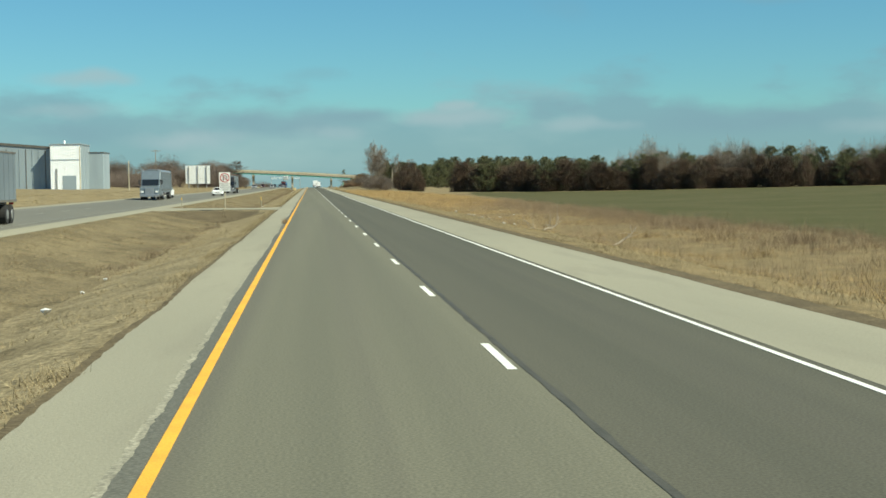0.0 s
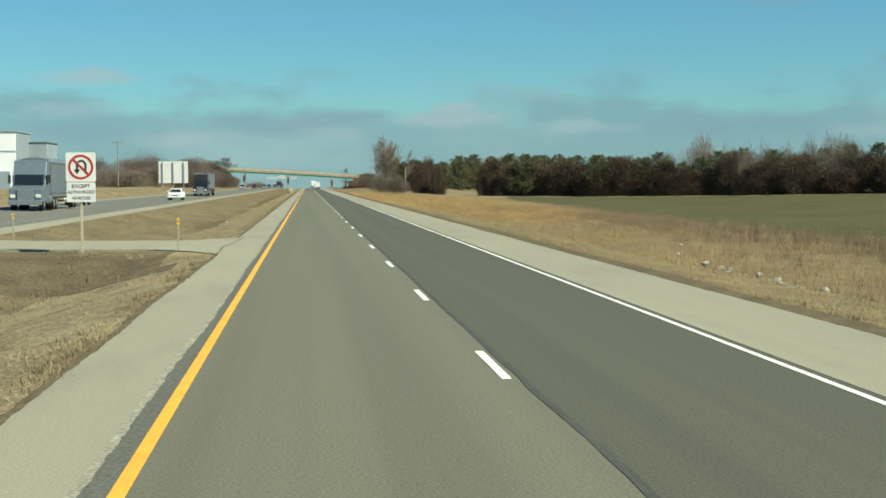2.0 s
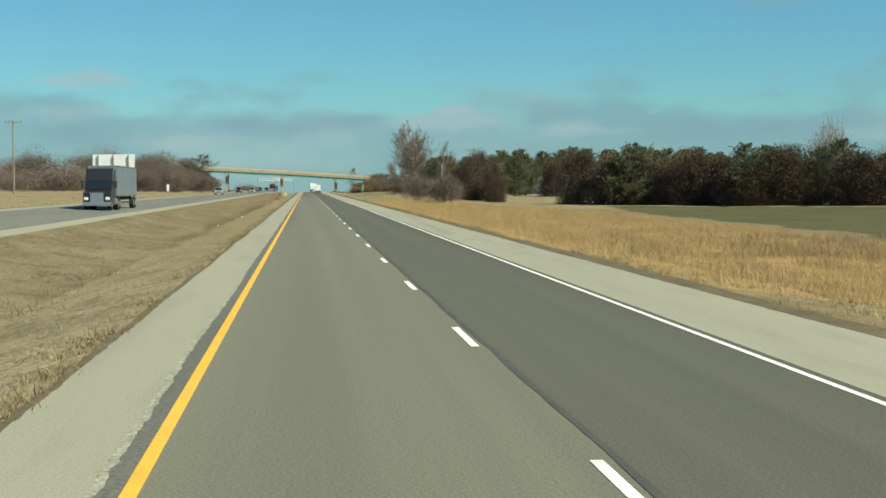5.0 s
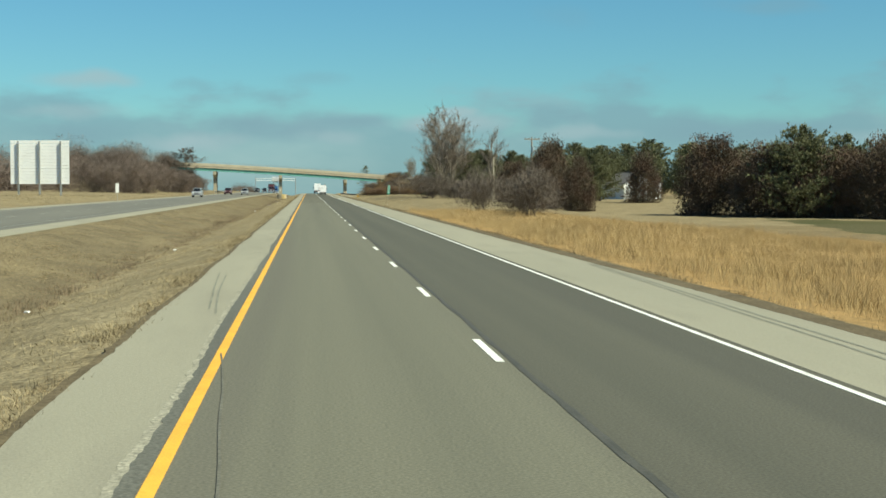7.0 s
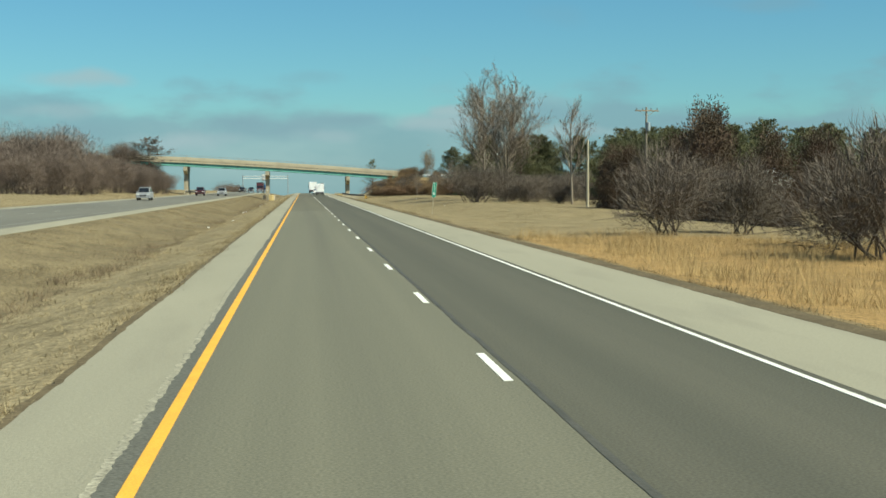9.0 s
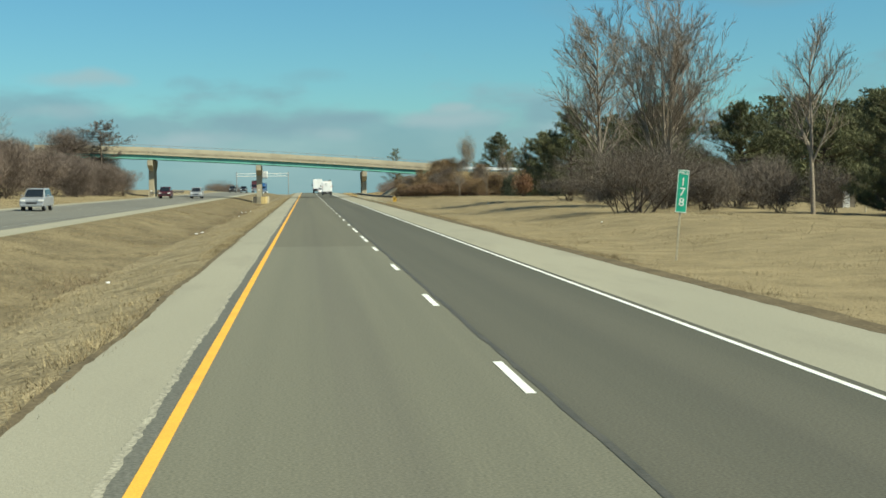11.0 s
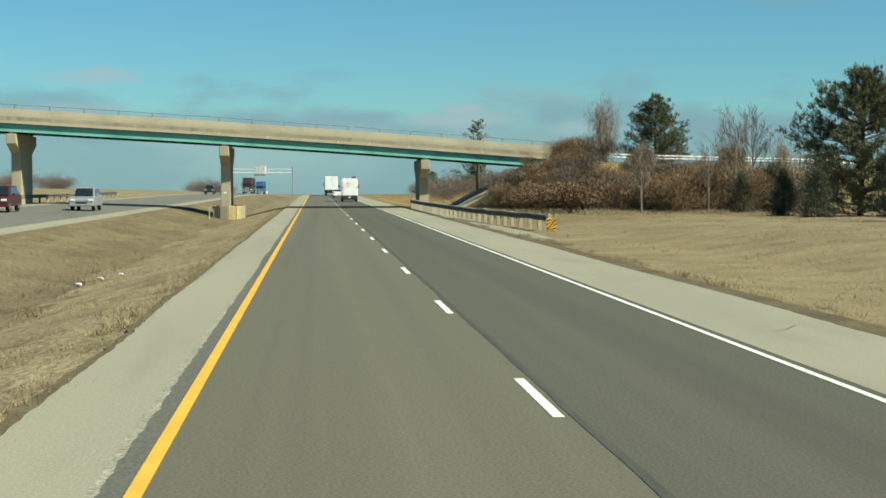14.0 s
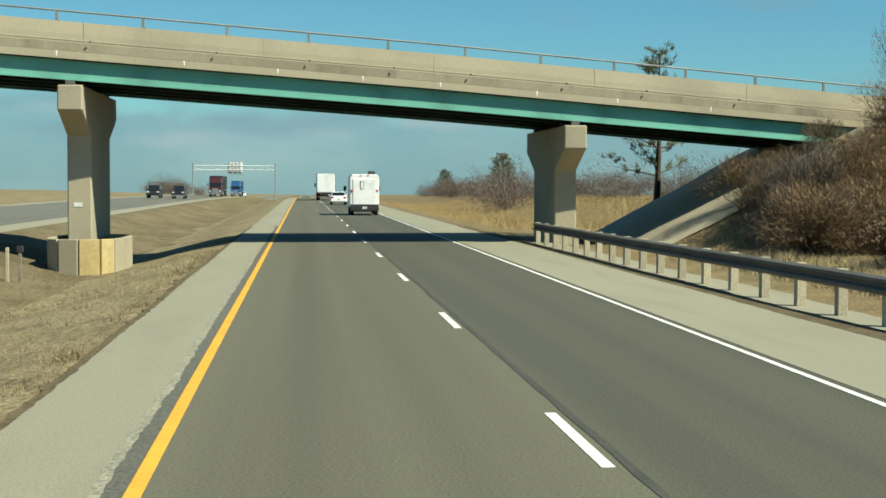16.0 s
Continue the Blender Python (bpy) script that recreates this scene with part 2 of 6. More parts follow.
M["field"] = material("field", (0.066, 0.068, 0.028), (0.086, 0.079, 0.038), 1.0, 0.08, 5.0, 0.25, 0.8, 5.0, world=True, spec=0.1, stain=(0.10, 0.086, 0.046), stain_scale=0.05, stain_amount=0.4)
M["dirt"] = material("dirt", (0.095, 0.077, 0.048), (0.135, 0.108, 0.066), 1.0, 0.8, 12.0, 0.3, 0.8, 10.0, world=True, spec=0.1)
M["dry_grass"] = material("dry_grass", (0.31, 0.255, 0.150), (0.235, 0.192, 0.113), 0.9, 0.5, 3.0, 0.25, 0.0, world=True, island=0.25, spec=0.15)
M["brown_grass"] = material("brown_grass", (0.205, 0.158, 0.090), (0.150, 0.116, 0.066), 0.9, 0.5, 3.0, 0.25, 0.0, world=True, island=0.3, spec=0.15)
M["ditch_weed"] = material("ditch_weed", (0.135, 0.105, 0.070), (0.19, 0.145, 0.092), 0.9, 0.4, 3.0, 0.25, 0.0, world=True, island=0.35, spec=0.15)
M["tan_grass"] = material("tan_grass", (0.40, 0.288, 0.135), (0.32, 0.232, 0.112), 0.9, 0.2, 3.0, 0.25, 0.0, world=True, island=0.2, spec=0.15)
M["weed"] = material("weed", (0.205, 0.152, 0.098), (0.27, 0.20, 0.125), 0.9, 0.4, 3.0, 0.25, 0.0, world=True, island=0.35, spec=0.15)
M["bark"] = material("bark", (0.26, 0.22, 0.175), (0.20, 0.168, 0.132), 0.95, 1.5, 12.0, 0.3, 0.6, 12.0, stretch=(1, 1, 0.3), objvar=0.15)
M["bark_dark"] = material("bark_dark", (0.11, 0.085, 0.062), (0.075, 0.058, 0.045), 0.95, 1.5, 12.0, 0.3, 0.6, 12.0, stretch=(1, 1, 0.3), objvar=0.15)
M["twig"] = material("twig", (0.235, 0.188, 0.148), (0.18, 0.145, 0.113), 0.95, 0.6, 10.0, 0.2, 0.0, island=0.25, objvar=0.12)
M["twig_grey"] = material("twig_grey", (0.155, 0.128, 0.105), (0.115, 0.097, 0.080), 0.95, 0.6, 10.0, 0.2, 0.0, island=0.3, objvar=0.15)
M["twig_dark"] = material("twig_dark", (0.180, 0.140, 0.116), (0.138, 0.108, 0.090), 0.95, 0.6, 10.0, 0.2, 0.0, island=0.3, objvar=0.15)
M["twig_brown"] = material("twig_brown", (0.210, 0.138, 0.072), (0.172, 0.124, 0.074), 0.95, 0.6, 10.0, 0.2, 0.0, island=0.4, objvar=0.35)
M["needle"] = material("needle", (0.108, 0.115, 0.056), (0.145, 0.143, 0.072), 0.8, 0.5, 6.0, 0.25, 0.0, island=0.3, objvar=0.15)
M["needle_blue"] = material("needle_blue", (0.070, 0.085, 0.055), (0.09, 0.10, 0.065), 0.8, 0.5, 6.0, 0.25, 0.0, island=0.3, objvar=0.1)
M["cedar"] = material("cedar", (0.130, 0.086, 0.064), (0.100, 0.082, 0.058), 0.9, 0.5, 6.0, 0.12, 0.0, island=0.2, objvar=0.3, spec=0.1)
M["oak_leaf"] = material("oak_leaf", (0.22, 0.122, 0.068), (0.165, 0.095, 0.055), 0.85, 1.2, 6.0, 0.25, 0.0, island=0.35)
M["dull_leaf"] = material("dull_leaf", (0.175, 0.108, 0.062), (0.135, 0.090, 0.056), 0.85, 1.2, 6.0, 0.25, 0.0, island=0.4, objvar=0.2)
M["steel"] = material("steel", (0.42, 0.43, 0.42), (0.33, 0.34, 0.33), 0.55, 2.0, 20.0, 0.12, 0.1, metal=0.6)
M["rail_dark"] = material("rail_dark", (0.150, 0.145, 0.130), (0.115, 0.11, 0.10), 0.85, 1.0, 20.0, 0.15, 0.1, metal=0.15)
M["rail_grey"] = material("rail_grey", (0.27, 0.28, 0.27), (0.20, 0.21, 0.20), 0.7, 1.0, 20.0, 0.15, 0.1, metal=0.2)
M["post_wood"] = material("post_wood", (0.46, 0.41, 0.30), (0.37, 0.33, 0.24), 0.9, 1.5, 20.0, 0.2, 0.3, objvar=0.15)
M["girder_green"] = material("girder_green", (0.165, 0.41, 0.34), (0.14, 0.35, 0.29), 0.6, 0.3, 14.0, 0.06, 0.05, stain=(0.075, 0.20, 0.165), stain_scale=0.6, stain_amount=0.4)
# Inner girders: the green paint darkened to hold the shade under the deck.
M["girder_shaded"] = material("girder_shaded", (0.014, 0.030, 0.026), (0.012, 0.024, 0.02), 0.7, 0.5, 14.0, 0.1, 0.05)
# Shade under the deck as a near-black colour; drains and core share it.
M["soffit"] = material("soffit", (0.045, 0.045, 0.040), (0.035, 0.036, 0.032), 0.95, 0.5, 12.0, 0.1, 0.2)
M["concrete_yellow"] = material("concrete_yellow", (0.50, 0.40, 0.20), (0.43, 0.33, 0.15), 0.9, 1.2, 10.0, 0.08, 0.2, stain=(0.30, 0.24, 0.13), stain_scale=1.6, stain_amount=0.5)
M["white_metal"] = material("white_metal", (0.90, 0.92, 0.92), (0.84, 0.86, 0.87), 0.6, 0.3, 8.0, 0.05, 0.1, stretch=(1, 1, 0.15))
M["grey_metal"] = material("grey_metal", (0.30, 0.36, 0.39), (0.25, 0.30, 0.33), 0.6, 0.3, 8.0, 0.06, 0.1, stretch=(1, 1, 0.15))
M["sign_back"] = material("sign_back", (0.90, 0.90, 0.87), (0.85, 0.85, 0.82), 0.5, 0.8, 12.0, 0.05, 0.05)
M["sign_white"] = plain("sign_white", (0.78, 0.78, 0.74))
M["sign_green"] = plain("sign_green", (0.01, 0.33, 0.21))
M["sign_black"] = plain("sign_black", (0.02, 0.02, 0.02))
M["sign_red"] = plain("sign_red", (0.42, 0.03, 0.03))
M["sign_yellow"] = plain("sign_yellow", (0.85, 0.50, 0.03))
M["wood_pole"] = material("wood_pole", (0.27, 0.23, 0.18), (0.20, 0.17, 0.13), 0.95, 0.8, 12.0, 0.2, 0.3, stretch=(1, 1, 0.2))
M["paint_white"] = material("paint_white", (0.88, 0.88, 0.87), (0.83, 0.83, 0.82), 0.35, 1.0, 6.0, 0.04, 0.0, stain=(0.55, 0.54, 0.5), stain_scale=1.0, stain_amount=0.25)
M["paint_silver"] = plain("paint_silver", (0.30, 0.31, 0.32), 0.32, 0.2)
M["paint_red"] = plain("paint_red", (0.055, 0.010, 0.014), 0.4)
M["paint_black"] = plain("paint_black", (0.02, 0.02, 0.022), 0.3)
M["paint_blue"] = plain("paint_blue", (0.02, 0.085, 0.22), 0.35)
M["trailer_grey"] = material("trailer_grey", (0.20, 0.235, 0.26), (0.17, 0.20, 0.225), 0.45, 0.6, 10.0, 0.06, 0.05, metal=0.3)
M["rubber"] = plain("rubber", (0.018, 0.018, 0.018), 0.9)
M["plastic_dark"] = plain("plastic_dark", (0.03, 0.03, 0.032), 0.6)
M["rim"] = plain("rim", (0.45, 0.45, 0.46), 0.35, 0.8)
M["glass"] = glass_dark("glass")
M["tail_red"] = plain("tail_red", (0.40, 0.02, 0.02), 0.25)
M["lamp_clear"] = plain("lamp_clear", (0.75, 0.75, 0.72), 0.15)
M["plate"] = plain("plate", (0.6, 0.6, 0.58))
M["house_white"] = material("house_white", (0.80, 0.80, 0.77), (0.74, 0.74, 0.71), 0.7, 0.8, 9.0, 0.04, 0.1)
M["roof_dark"] = material("roof_dark", (0.11, 0.105, 0.10), (0.085, 0.08, 0.078), 0.9, 0.8, 12.0, 0.2, 0.4)
M["rubble"] = material("rubble", (0.42, 0.39, 0.33), (0.33, 0.30, 0.25), 0.95, 2.0, 18.0, 0.15, 0.4, 18.0, objvar=0.2)
M["dead_wood"] = material("dead_wood", (0.36, 0.31, 0.24), (0.27, 0.23, 0.18), 0.95, 2.0, 14.0, 0.2, 0.3, objvar=0.15)
M["litter"] = plain("litter", (0.75, 0.75, 0.73), 0.7)


# ---- builders ----
def mesh_of(name, verts, faces, mat=None, smooth=False):
    me = bpy.data.meshes.new(name)
    me.from_pydata([tuple(v) for v in verts], [], [tuple(f) for f in faces])
    me.update()
    if mat is not None:
        me.materials.append(mat)
    if smooth:
        for p in me.polygons:
            p.use_smooth = True
    return me


def tri_mesh(name, V, F, mat):
    """A mesh from numpy arrays of places and triangles."""
    me = bpy.data.meshes.new(name)
    n, k = len(V), len(F)
    me.vertices.add(n)
    me.vertices.foreach_set("co", np.asarray(V, np.float32).ravel())
    me.loops.add(3 * k)
    me.loops.foreach_set("vertex_index", np.asarray(F, np.int32).ravel())
    me.polygons.add(k)
    me.polygons.foreach_set("loop_start", np.arange(0, 3 * k, 3, dtype=np.int32))
    me.update(calc_edges=True)
    me.materials.append(mat)
    return me


def bm_mesh(name, bm, mat, smooth=False):
    me = bpy.data.meshes.new(name)
    bm.to_mesh(me)
    bm.free()
    me.materials.append(mat)
    if smooth:
        for p in me.polygons:
            p.use_smooth = True
    return me


def part(name, bm, mat, parent, label="", smooth=False):
    ob = new(name, bm_mesh(name, bm, mat, smooth))
    ob.parent = parent
    if label:
        ob["label"] = label
    return ob


def part_mesh(name, me, parent, label=""):
    ob = new(name, me)
    ob.parent = parent
    if label:
        ob["label"] = label
    return ob


def add_box(bm, c, s, bevel=0.0, m=None):
    """A box of size s round c, bevelled, in bm."""
    mat = Matrix.Translation(c) @ Matrix.Diagonal((*s, 1))
    if m is not None:
        mat = m @ mat
    r = bmesh.ops.create_cube(bm, size=1.0, matrix=mat)
    if bevel:
        edges = list({e for v in r["verts"] for e in v.link_edges})
        bmesh.ops.bevel(bm, geom=edges, offset=bevel, segments=2, affect="EDGES", profile=0.6)
    return bm


def box(c, s, bevel=0.0, m=None):
    return add_box(bmesh.new(), c, s, bevel, m)


def add_cyl(bm, a, b, r0, r1=None, seg=12):
    a, b = Vector(a), Vector(b)
    d = b - a
    m = Matrix.Translation((a + b) / 2) @ d.to_track_quat("Z", "Y").to_matrix().to_4x4()
    bmesh.ops.create_cone(bm, cap_ends=True, segments=seg, radius1=r0, radius2=r0 if r1 is None else r1, depth=d.length, matrix=m)
    return bm


def cyl(a, b, r0, r1=None, seg=12):
    return add_cyl(bmesh.new(), a, b, r0, r1, seg)


def prism(profile, axis, lo, hi):
    """A closed profile of (u, v) drawn out along an axis: x (u=y, v=z), y (u=x, v=z) or z (u=x, v=y)."""
    bm = bmesh.new()

    def at(u, v, w):
        return {"x": (w, u, v), "y": (u, w, v), "z": (u, v, w)}[axis]
    a = [bm.verts.new(at(u, v, lo)) for u, v in profile]
    b = [bm.verts.new(at(u, v, hi)) for u, v in profile]
    n = len(profile)
    bm.faces.new(a[::-1])
    bm.faces.new(b)
    for i in range(n):
        bm.faces.new((a[i], a[(i + 1) % n], b[(i + 1) % n], b[i]))
    bmesh.ops.recalc_face_normals(bm, faces=bm.faces)
    return bm


def bevel_all(bm, w, seg=2, angle=0.5):
    edges = [e for e in bm.edges if len(e.link_faces) == 2 and e.calc_face_angle(0) > angle]
    bmesh.ops.bevel(bm, geom=edges, offset=w, segments=seg, affect="EDGES", profile=0.6)
    return bm


def thing(name, x, y, z, rz=0.0, label="", category="", group=""):
    e = new(name)
    e.empty_display_size = 0.2
    e.matrix_world = pose(x, y, z, 0, 0, rz)
    return tagged(e, label, category, group)


def spread_on(table, x):
    """Linear in a table of (x, value)."""
    return float(np.interp(x, [a for a, _ in table], [b for _, b in table]))

# ---- land ----
YELLOW_X, WHITE_X = -3.5, 3.39
LEFT_EDGE, RIGHT_EDGE = -4.93, 5.85


def fall(y):
    """The road's crest: level up to 780 m, then it goes down."""
    y = np.asarray(y, float)
    u = np.clip(y - 780, 0, 380)
    return -2.43e-5 * u * u - np.clip(y - 1160, 0, None) * 2 * 2.43e-5 * 380 * 0.35


def bump_noise(x, y, s, seed=0):
    return noise.noise(Vector((x * s, y * s, seed * 7.3)))


# Ground height right of the road, by the way along it: tables of distance from the centre line and height.
RIGHT_PROFILES = [
    (-100, [(5.85, -0.04), (7.5, -0.25), (10, -0.6), (14, -1.9), (18, -2.3), (24, -2.0), (32, -1.8), (60, -1.7), (110, -0.8), (200, 0.5), (600, 1.5)]),
    (220, [(5.85, -0.04), (7.5, -0.2), (10, -0.5), (14, -1.5), (18, -1.8), (24, -1.8), (32, -1.7), (60, -1.6), (110, -0.6), (200, 0.5), (600, 1.5)]),
    (330, [(5.85, -0.04), (7.5, -0.15), (10, -0.3), (14, -0.6), (18, -0.8), (24, -1.0), (32, -1.3), (60, -1.5), (110, -0.6), (200, 0.5), (600, 1.5)]),
    (430, [(5.85, -0.04), (7.5, -0.1), (10, -0.15), (14, -0.1), (18, -0.1), (24, -0.4), (32, -0.9), (60, -1.0), (110, -0.5), (200, 0.5), (600, 1.5)]),
    (500, [(5.85, -0.04), (7.5, -0.1), (10, -0.1), (14, 0.35), (18, 0.45), (24, 0.2), (32, 0.0), (60, 0.0), (110, 0.2), (200, 0.5), (600, 1.5)]),
    (590, [(5.85, -0.04), (7.5, -0.1), (10, -0.05), (14, 0.5), (18, 0.7), (24, 0.6), (32, 0.5), (60, 0.3), (110, 0.3), (200, 0.5), (600, 1.5)]),
    (650, [(5.85, -0.04), (7.5, -0.1), (10, -0.1), (14, 0.0), (18, 0.1), (24, 0.1), (32, 0.1), (60, 0.3), (110, 0.3), (200, 0.5), (600, 1.5)]),
    (760, [(5.85, -0.04), (7.5, -0.2), (10, -0.5), (14, -0.8), (18, -0.5), (24, 0.2), (32, 0.6), (60, 1.0), (110, 1.0), (200, 1.5), (600, 2.5)]),
]
LEFT_PROFILE = [(-600, 3.0), (-200, 2.2), (-80, 1.7), (-60, 1.4), (-45, 1.15), (-36, 0.95), (-31, 0.75), (-28, 0.40), (-26.7, 0.46), (-15.3, 0.06), (-14.3, -0.05), (-12.2, -0.55), (-9.6, -0.95), (-8.6, -0.84), (-6.2, -0.24), (-4.93, -0.03)]
DECK = [(-120, 7.6), (-75, 8.6), (-51, 9.15), (-39, 8.95), (-29, 8.65), (-12.5, 7.78), (2.65, 6.86), (19, 5.72), (27, 5.25), (45, 4.9), (80, 4.2), (140, 2.4), (260, 1.2)]
SKEW = 0.15
NEAR_FACE, BRIDGE_WIDTH = 676.0, 9.2


def deck_top(x):
    """The top of the bridge's parapet."""
    return spread_on(DECK, x)


def profile_right(x, y):
    ys = [p[0] for p in RIGHT_PROFILES]
    i = max(0, min(len(ys) - 2, int(np.searchsorted(ys, y)) - 1))
    f = min(1.0, max(0.0, (y - ys[i]) / (ys[i + 1] - ys[i])))
    f = f * f * (3 - 2 * f)
    return spread_on(RIGHT_PROFILES[i][1], x) * (1 - f) + spread_on(RIGHT_PROFILES[i + 1][1], x) * f


def land(x, y):
    """The ground's height."""
    if x >= RIGHT_EDGE:
        z = profile_right(x, y)
        rough = min(1.0, (x - RIGHT_EDGE) / 4)
        z += rough * (0.09 * bump_noise(x, y, 0.45) + 0.05 * bump_noise(x, y, 1.3, 7) + 0.09 * bump_noise(x, y, 0.06, 2))
    elif x <= LEFT_EDGE:
        z = spread_on(LEFT_PROFILE, x)
        if -14.8 < x < -5.2:
            w = min(1.0, (x + 14.8) / 2, (-5.2 - x) / 2)
            z += w * (0.05 * bump_noise(x, y, 0.9) + 0.04 * bump_noise(x, y, 0.1, 3))
            half = 4.0 + 3.4 * (max(0.0, abs((x + 15.3) / 10.44 - 0.5) - 0.22) / 0.28) ** 2
            k = min(1.0, max(0.0, 1 - (abs(y - 129.5) - half - 2.2) / 3.5))
            z = z * (1 - k) + (-0.03) * k          # the crossing in the median
        elif x < -28:
            z += min(1.0, (-28 - x) / 4) * (0.15 * bump_noise(x, y, 0.12, 4) + 0.25 * bump_noise(x, y, 0.03, 5))
    else:
        z = -0.10
    # fills that carry the crossing road up to the bridge
    mid = NEAR_FACE + BRIDGE_WIDTH / 2 + SKEW * x
    for sgn, x0 in ((1, 19.5), (-1, 45.5)):
        xs = x * sgn
        if xs > 9:
            top = deck_top(max(xs, x0) * sgn) - 1.15
            run = max(0.0, x0 - xs)
            top -= run * 0.52
            side = max(0.0, abs(y - mid) - 6.2)
            zf = top - side * 0.5
            if zf > z and abs(x) > 8.6 and not (-27 < x < -15):
                z = zf + 0.12 * bump_noise(x, y, 0.4, 6)
    return z + float(fall(y))


def grid_lines(stops):
    out = []
    for a, b, s in stops:
        out += list(np.arange(a, b, s))
    return np.array(out + [stops[-1][1]])


FRONT = [(43, 432), (50, 421), (64, 411), (80, 400), (105, 384), (135, 371), (170, 360)]   # foot of the grove


def field_here(x, y):
    edge = 33.0 + 1.6 * bump_noise(x, y, 0.07, 8) + max(0.0, (y - 170) * 0.03)
    return x > edge and y < min(345 + max(0.0, x - 35) * 8, spread_on(FRONT, x) - 9)


def build_ground():
    xs = grid_lines([(-2600, -600, 250), (-600, -120, 40), (-120, -48, 6), (-48, -26.7, 1.4), (-26.7, -15.3, 5.7), (-15.3, -4.93, 0.55), (-4.93, 5.85, 5.39), (5.85, 12, 0.5), (12, 45, 1.3), (45, 130, 5), (130, 600, 40), (600, 2600, 250)])
    ys = grid_lines([(-400, -40, 40), (-40, 640, 2.5), (640, 730, 1.2), (730, 900, 5), (900, 1300, 20), (1300, 4600, 150)])
    V = [(x, y, land(x, y)) for y in ys for x in xs]
    n = len(xs)
    F, mats = [], []
    for j in range(len(ys) - 1):
        for i in range(n - 1):
            F.append((j * n + i, j * n + i + 1, (j + 1) * n + i + 1, (j + 1) * n + i))
            x, y = (xs[i] + xs[i + 1]) / 2, (ys[j] + ys[j + 1]) / 2
            k = 0
            if -15.3 < x < -4.9:
                k = 3 if 118.5 < y < 125.5 and x < -6.2 + 1.2 * bump_noise(x, y, 0.5, 33) else 6 if x > -9.2 + 0.9 * bump_noise(0.0, y, 0.12, 21) else 5
            elif field_here(x, y):
                k = 2
            elif 5.8 < x < 6.5:
                k = 3
            elif 6.9 < x < 34 and 225 < y < 415 and x < 14 + max(0.0, min(1.0, (425 - y) / 60)) * 20:
                k = 4
            elif (x > 6 and 395 < y < 625) or x < -26:
                k = 1
            elif 20 < x < 45 and 440 < y < 640:
                k = 1
            mats.append(k)
    me = mesh_of("ground", V, F, M["ground"], smooth=True)
    for k in ("mown", "field", "dirt", "prairie_floor", "median_far", "median_near"):
        me.materials.append(M[k])
    me.polygons.foreach_set("material_index", np.array(mats, np.int32))
    tagged(new("ground", me), "dry winter grass verges with a green crop field", "ground", kind="structure")


build_ground()


def strip(name, x0, x1, mat, z=0.0, y0=-300.0, y1=2600.0, label="", category="road", ragged=(0.0, 0.0), step=None, tilt=None, thick=0.12, kind="structure", parent=None):
    """A slab along the road between x0 and x1, whose edges may be ragged."""
    if step is None:
        ys = grid_lines([(y0, -30, 30), (-30, 700, 10), (700, 1300, 10), (1300, y1, 80)])
    else:
        ys = np.arange(y0, y1 + step / 2, step)
    V, F = [], []
    for i, y in enumerate(ys):
        a = x0 + ragged[0] * (0.8 * noise.noise(Vector((y * 0.13, x0, 1))) + 0.35 * noise.noise(Vector((y * 1.9, x0, 2))) + 0.35 * noise.noise(Vector((y * 6.3, x0, 5))))
        b = x1 + ragged[1] * (0.8 * noise.noise(Vector((y * 0.13, x1, 3))) + 0.35 * noise.noise(Vector((y * 1.9, x1, 4))) + 0.35 * noise.noise(Vector((y * 6.3, x1, 6))))
        za = z if tilt is None else spread_on(tilt, a)
        zb = z if tilt is None else spread_on(tilt, b)
        f = float(fall(y))
        V += [(a, y, za + f - thick), (a, y, za + f), (b, y, zb + f), (b, y, zb + f - thick)]
        if i:
            k = 4 * i
            F += [(k - 4, k - 3, k + 1, k)[::-1], (k - 3, k - 2, k + 2, k + 1), (k - 2, k - 1, k + 3, k + 2)]
    F += [(0, 1, 2, 3), tuple(range(len(V) - 4, len(V)))[::-1]]
    ob = new(name, mesh_of(name, V, F, mat))
    if parent is not None:
        ob.parent = parent
        if label:
            ob["label"] = label
        return ob
    return tagged(ob, label, category, kind=kind)


road = strip("road", -3.60, 0.16, M["asphalt_left"], 0.0, y0=-301.7, y1=478.3, step=10.0, label="grey asphalt driving lane with tyre wear", category="road")
FAR_ROAD = "road.003"
strip("road", -3.60, 0.16, M["asphalt_newer"], 0.0, y0=478.304, y1=2478.304, step=10.0, label="darker grey asphalt driving lane past a tarred joint", category="road")
strip("road", 0.164, 3.56, M["asphalt_right"], 0.0, label="darker asphalt slow lane", category="road")
shoulder_l = strip("shoulder_1", LEFT_EDGE, -3.604, M["shoulder"], 0.004, y0=-40, y1=700, step=0.25, ragged=(0.09, 0.0), label="pale shoulder beside the passing lane", category="shoulder")
strip("shoulder_1", LEFT_EDGE, -3.604, M["shoulder"], 0.004, y0=700.01, y1=2600, label="pale shoulder beside the passing lane", category="shoulder", step=20)
strip("shoulder_2", 3.564, RIGHT_EDGE, M["shoulder"], 0.004, y0=-40, y1=700, step=0.25, ragged=(0.0, 0.07), label="pale wide shoulder beside the slow lane", category="shoulder")
strip("shoulder_2", 3.564, RIGHT_EDGE, M["shoulder"], 0.004, y0=700.01, y1=2600, label="pale wide shoulder beside the slow lane", category="shoulder", step=20)
FAR_TILT = [(-26.7, 0.50), (-24.4, 0.46), (-17.2, 0.18), (-15.3, 0.08)]
strip("road", -24.7, -16.6, M["asphalt_far"], tilt=FAR_TILT, label="opposite asphalt carriageway", category="road")
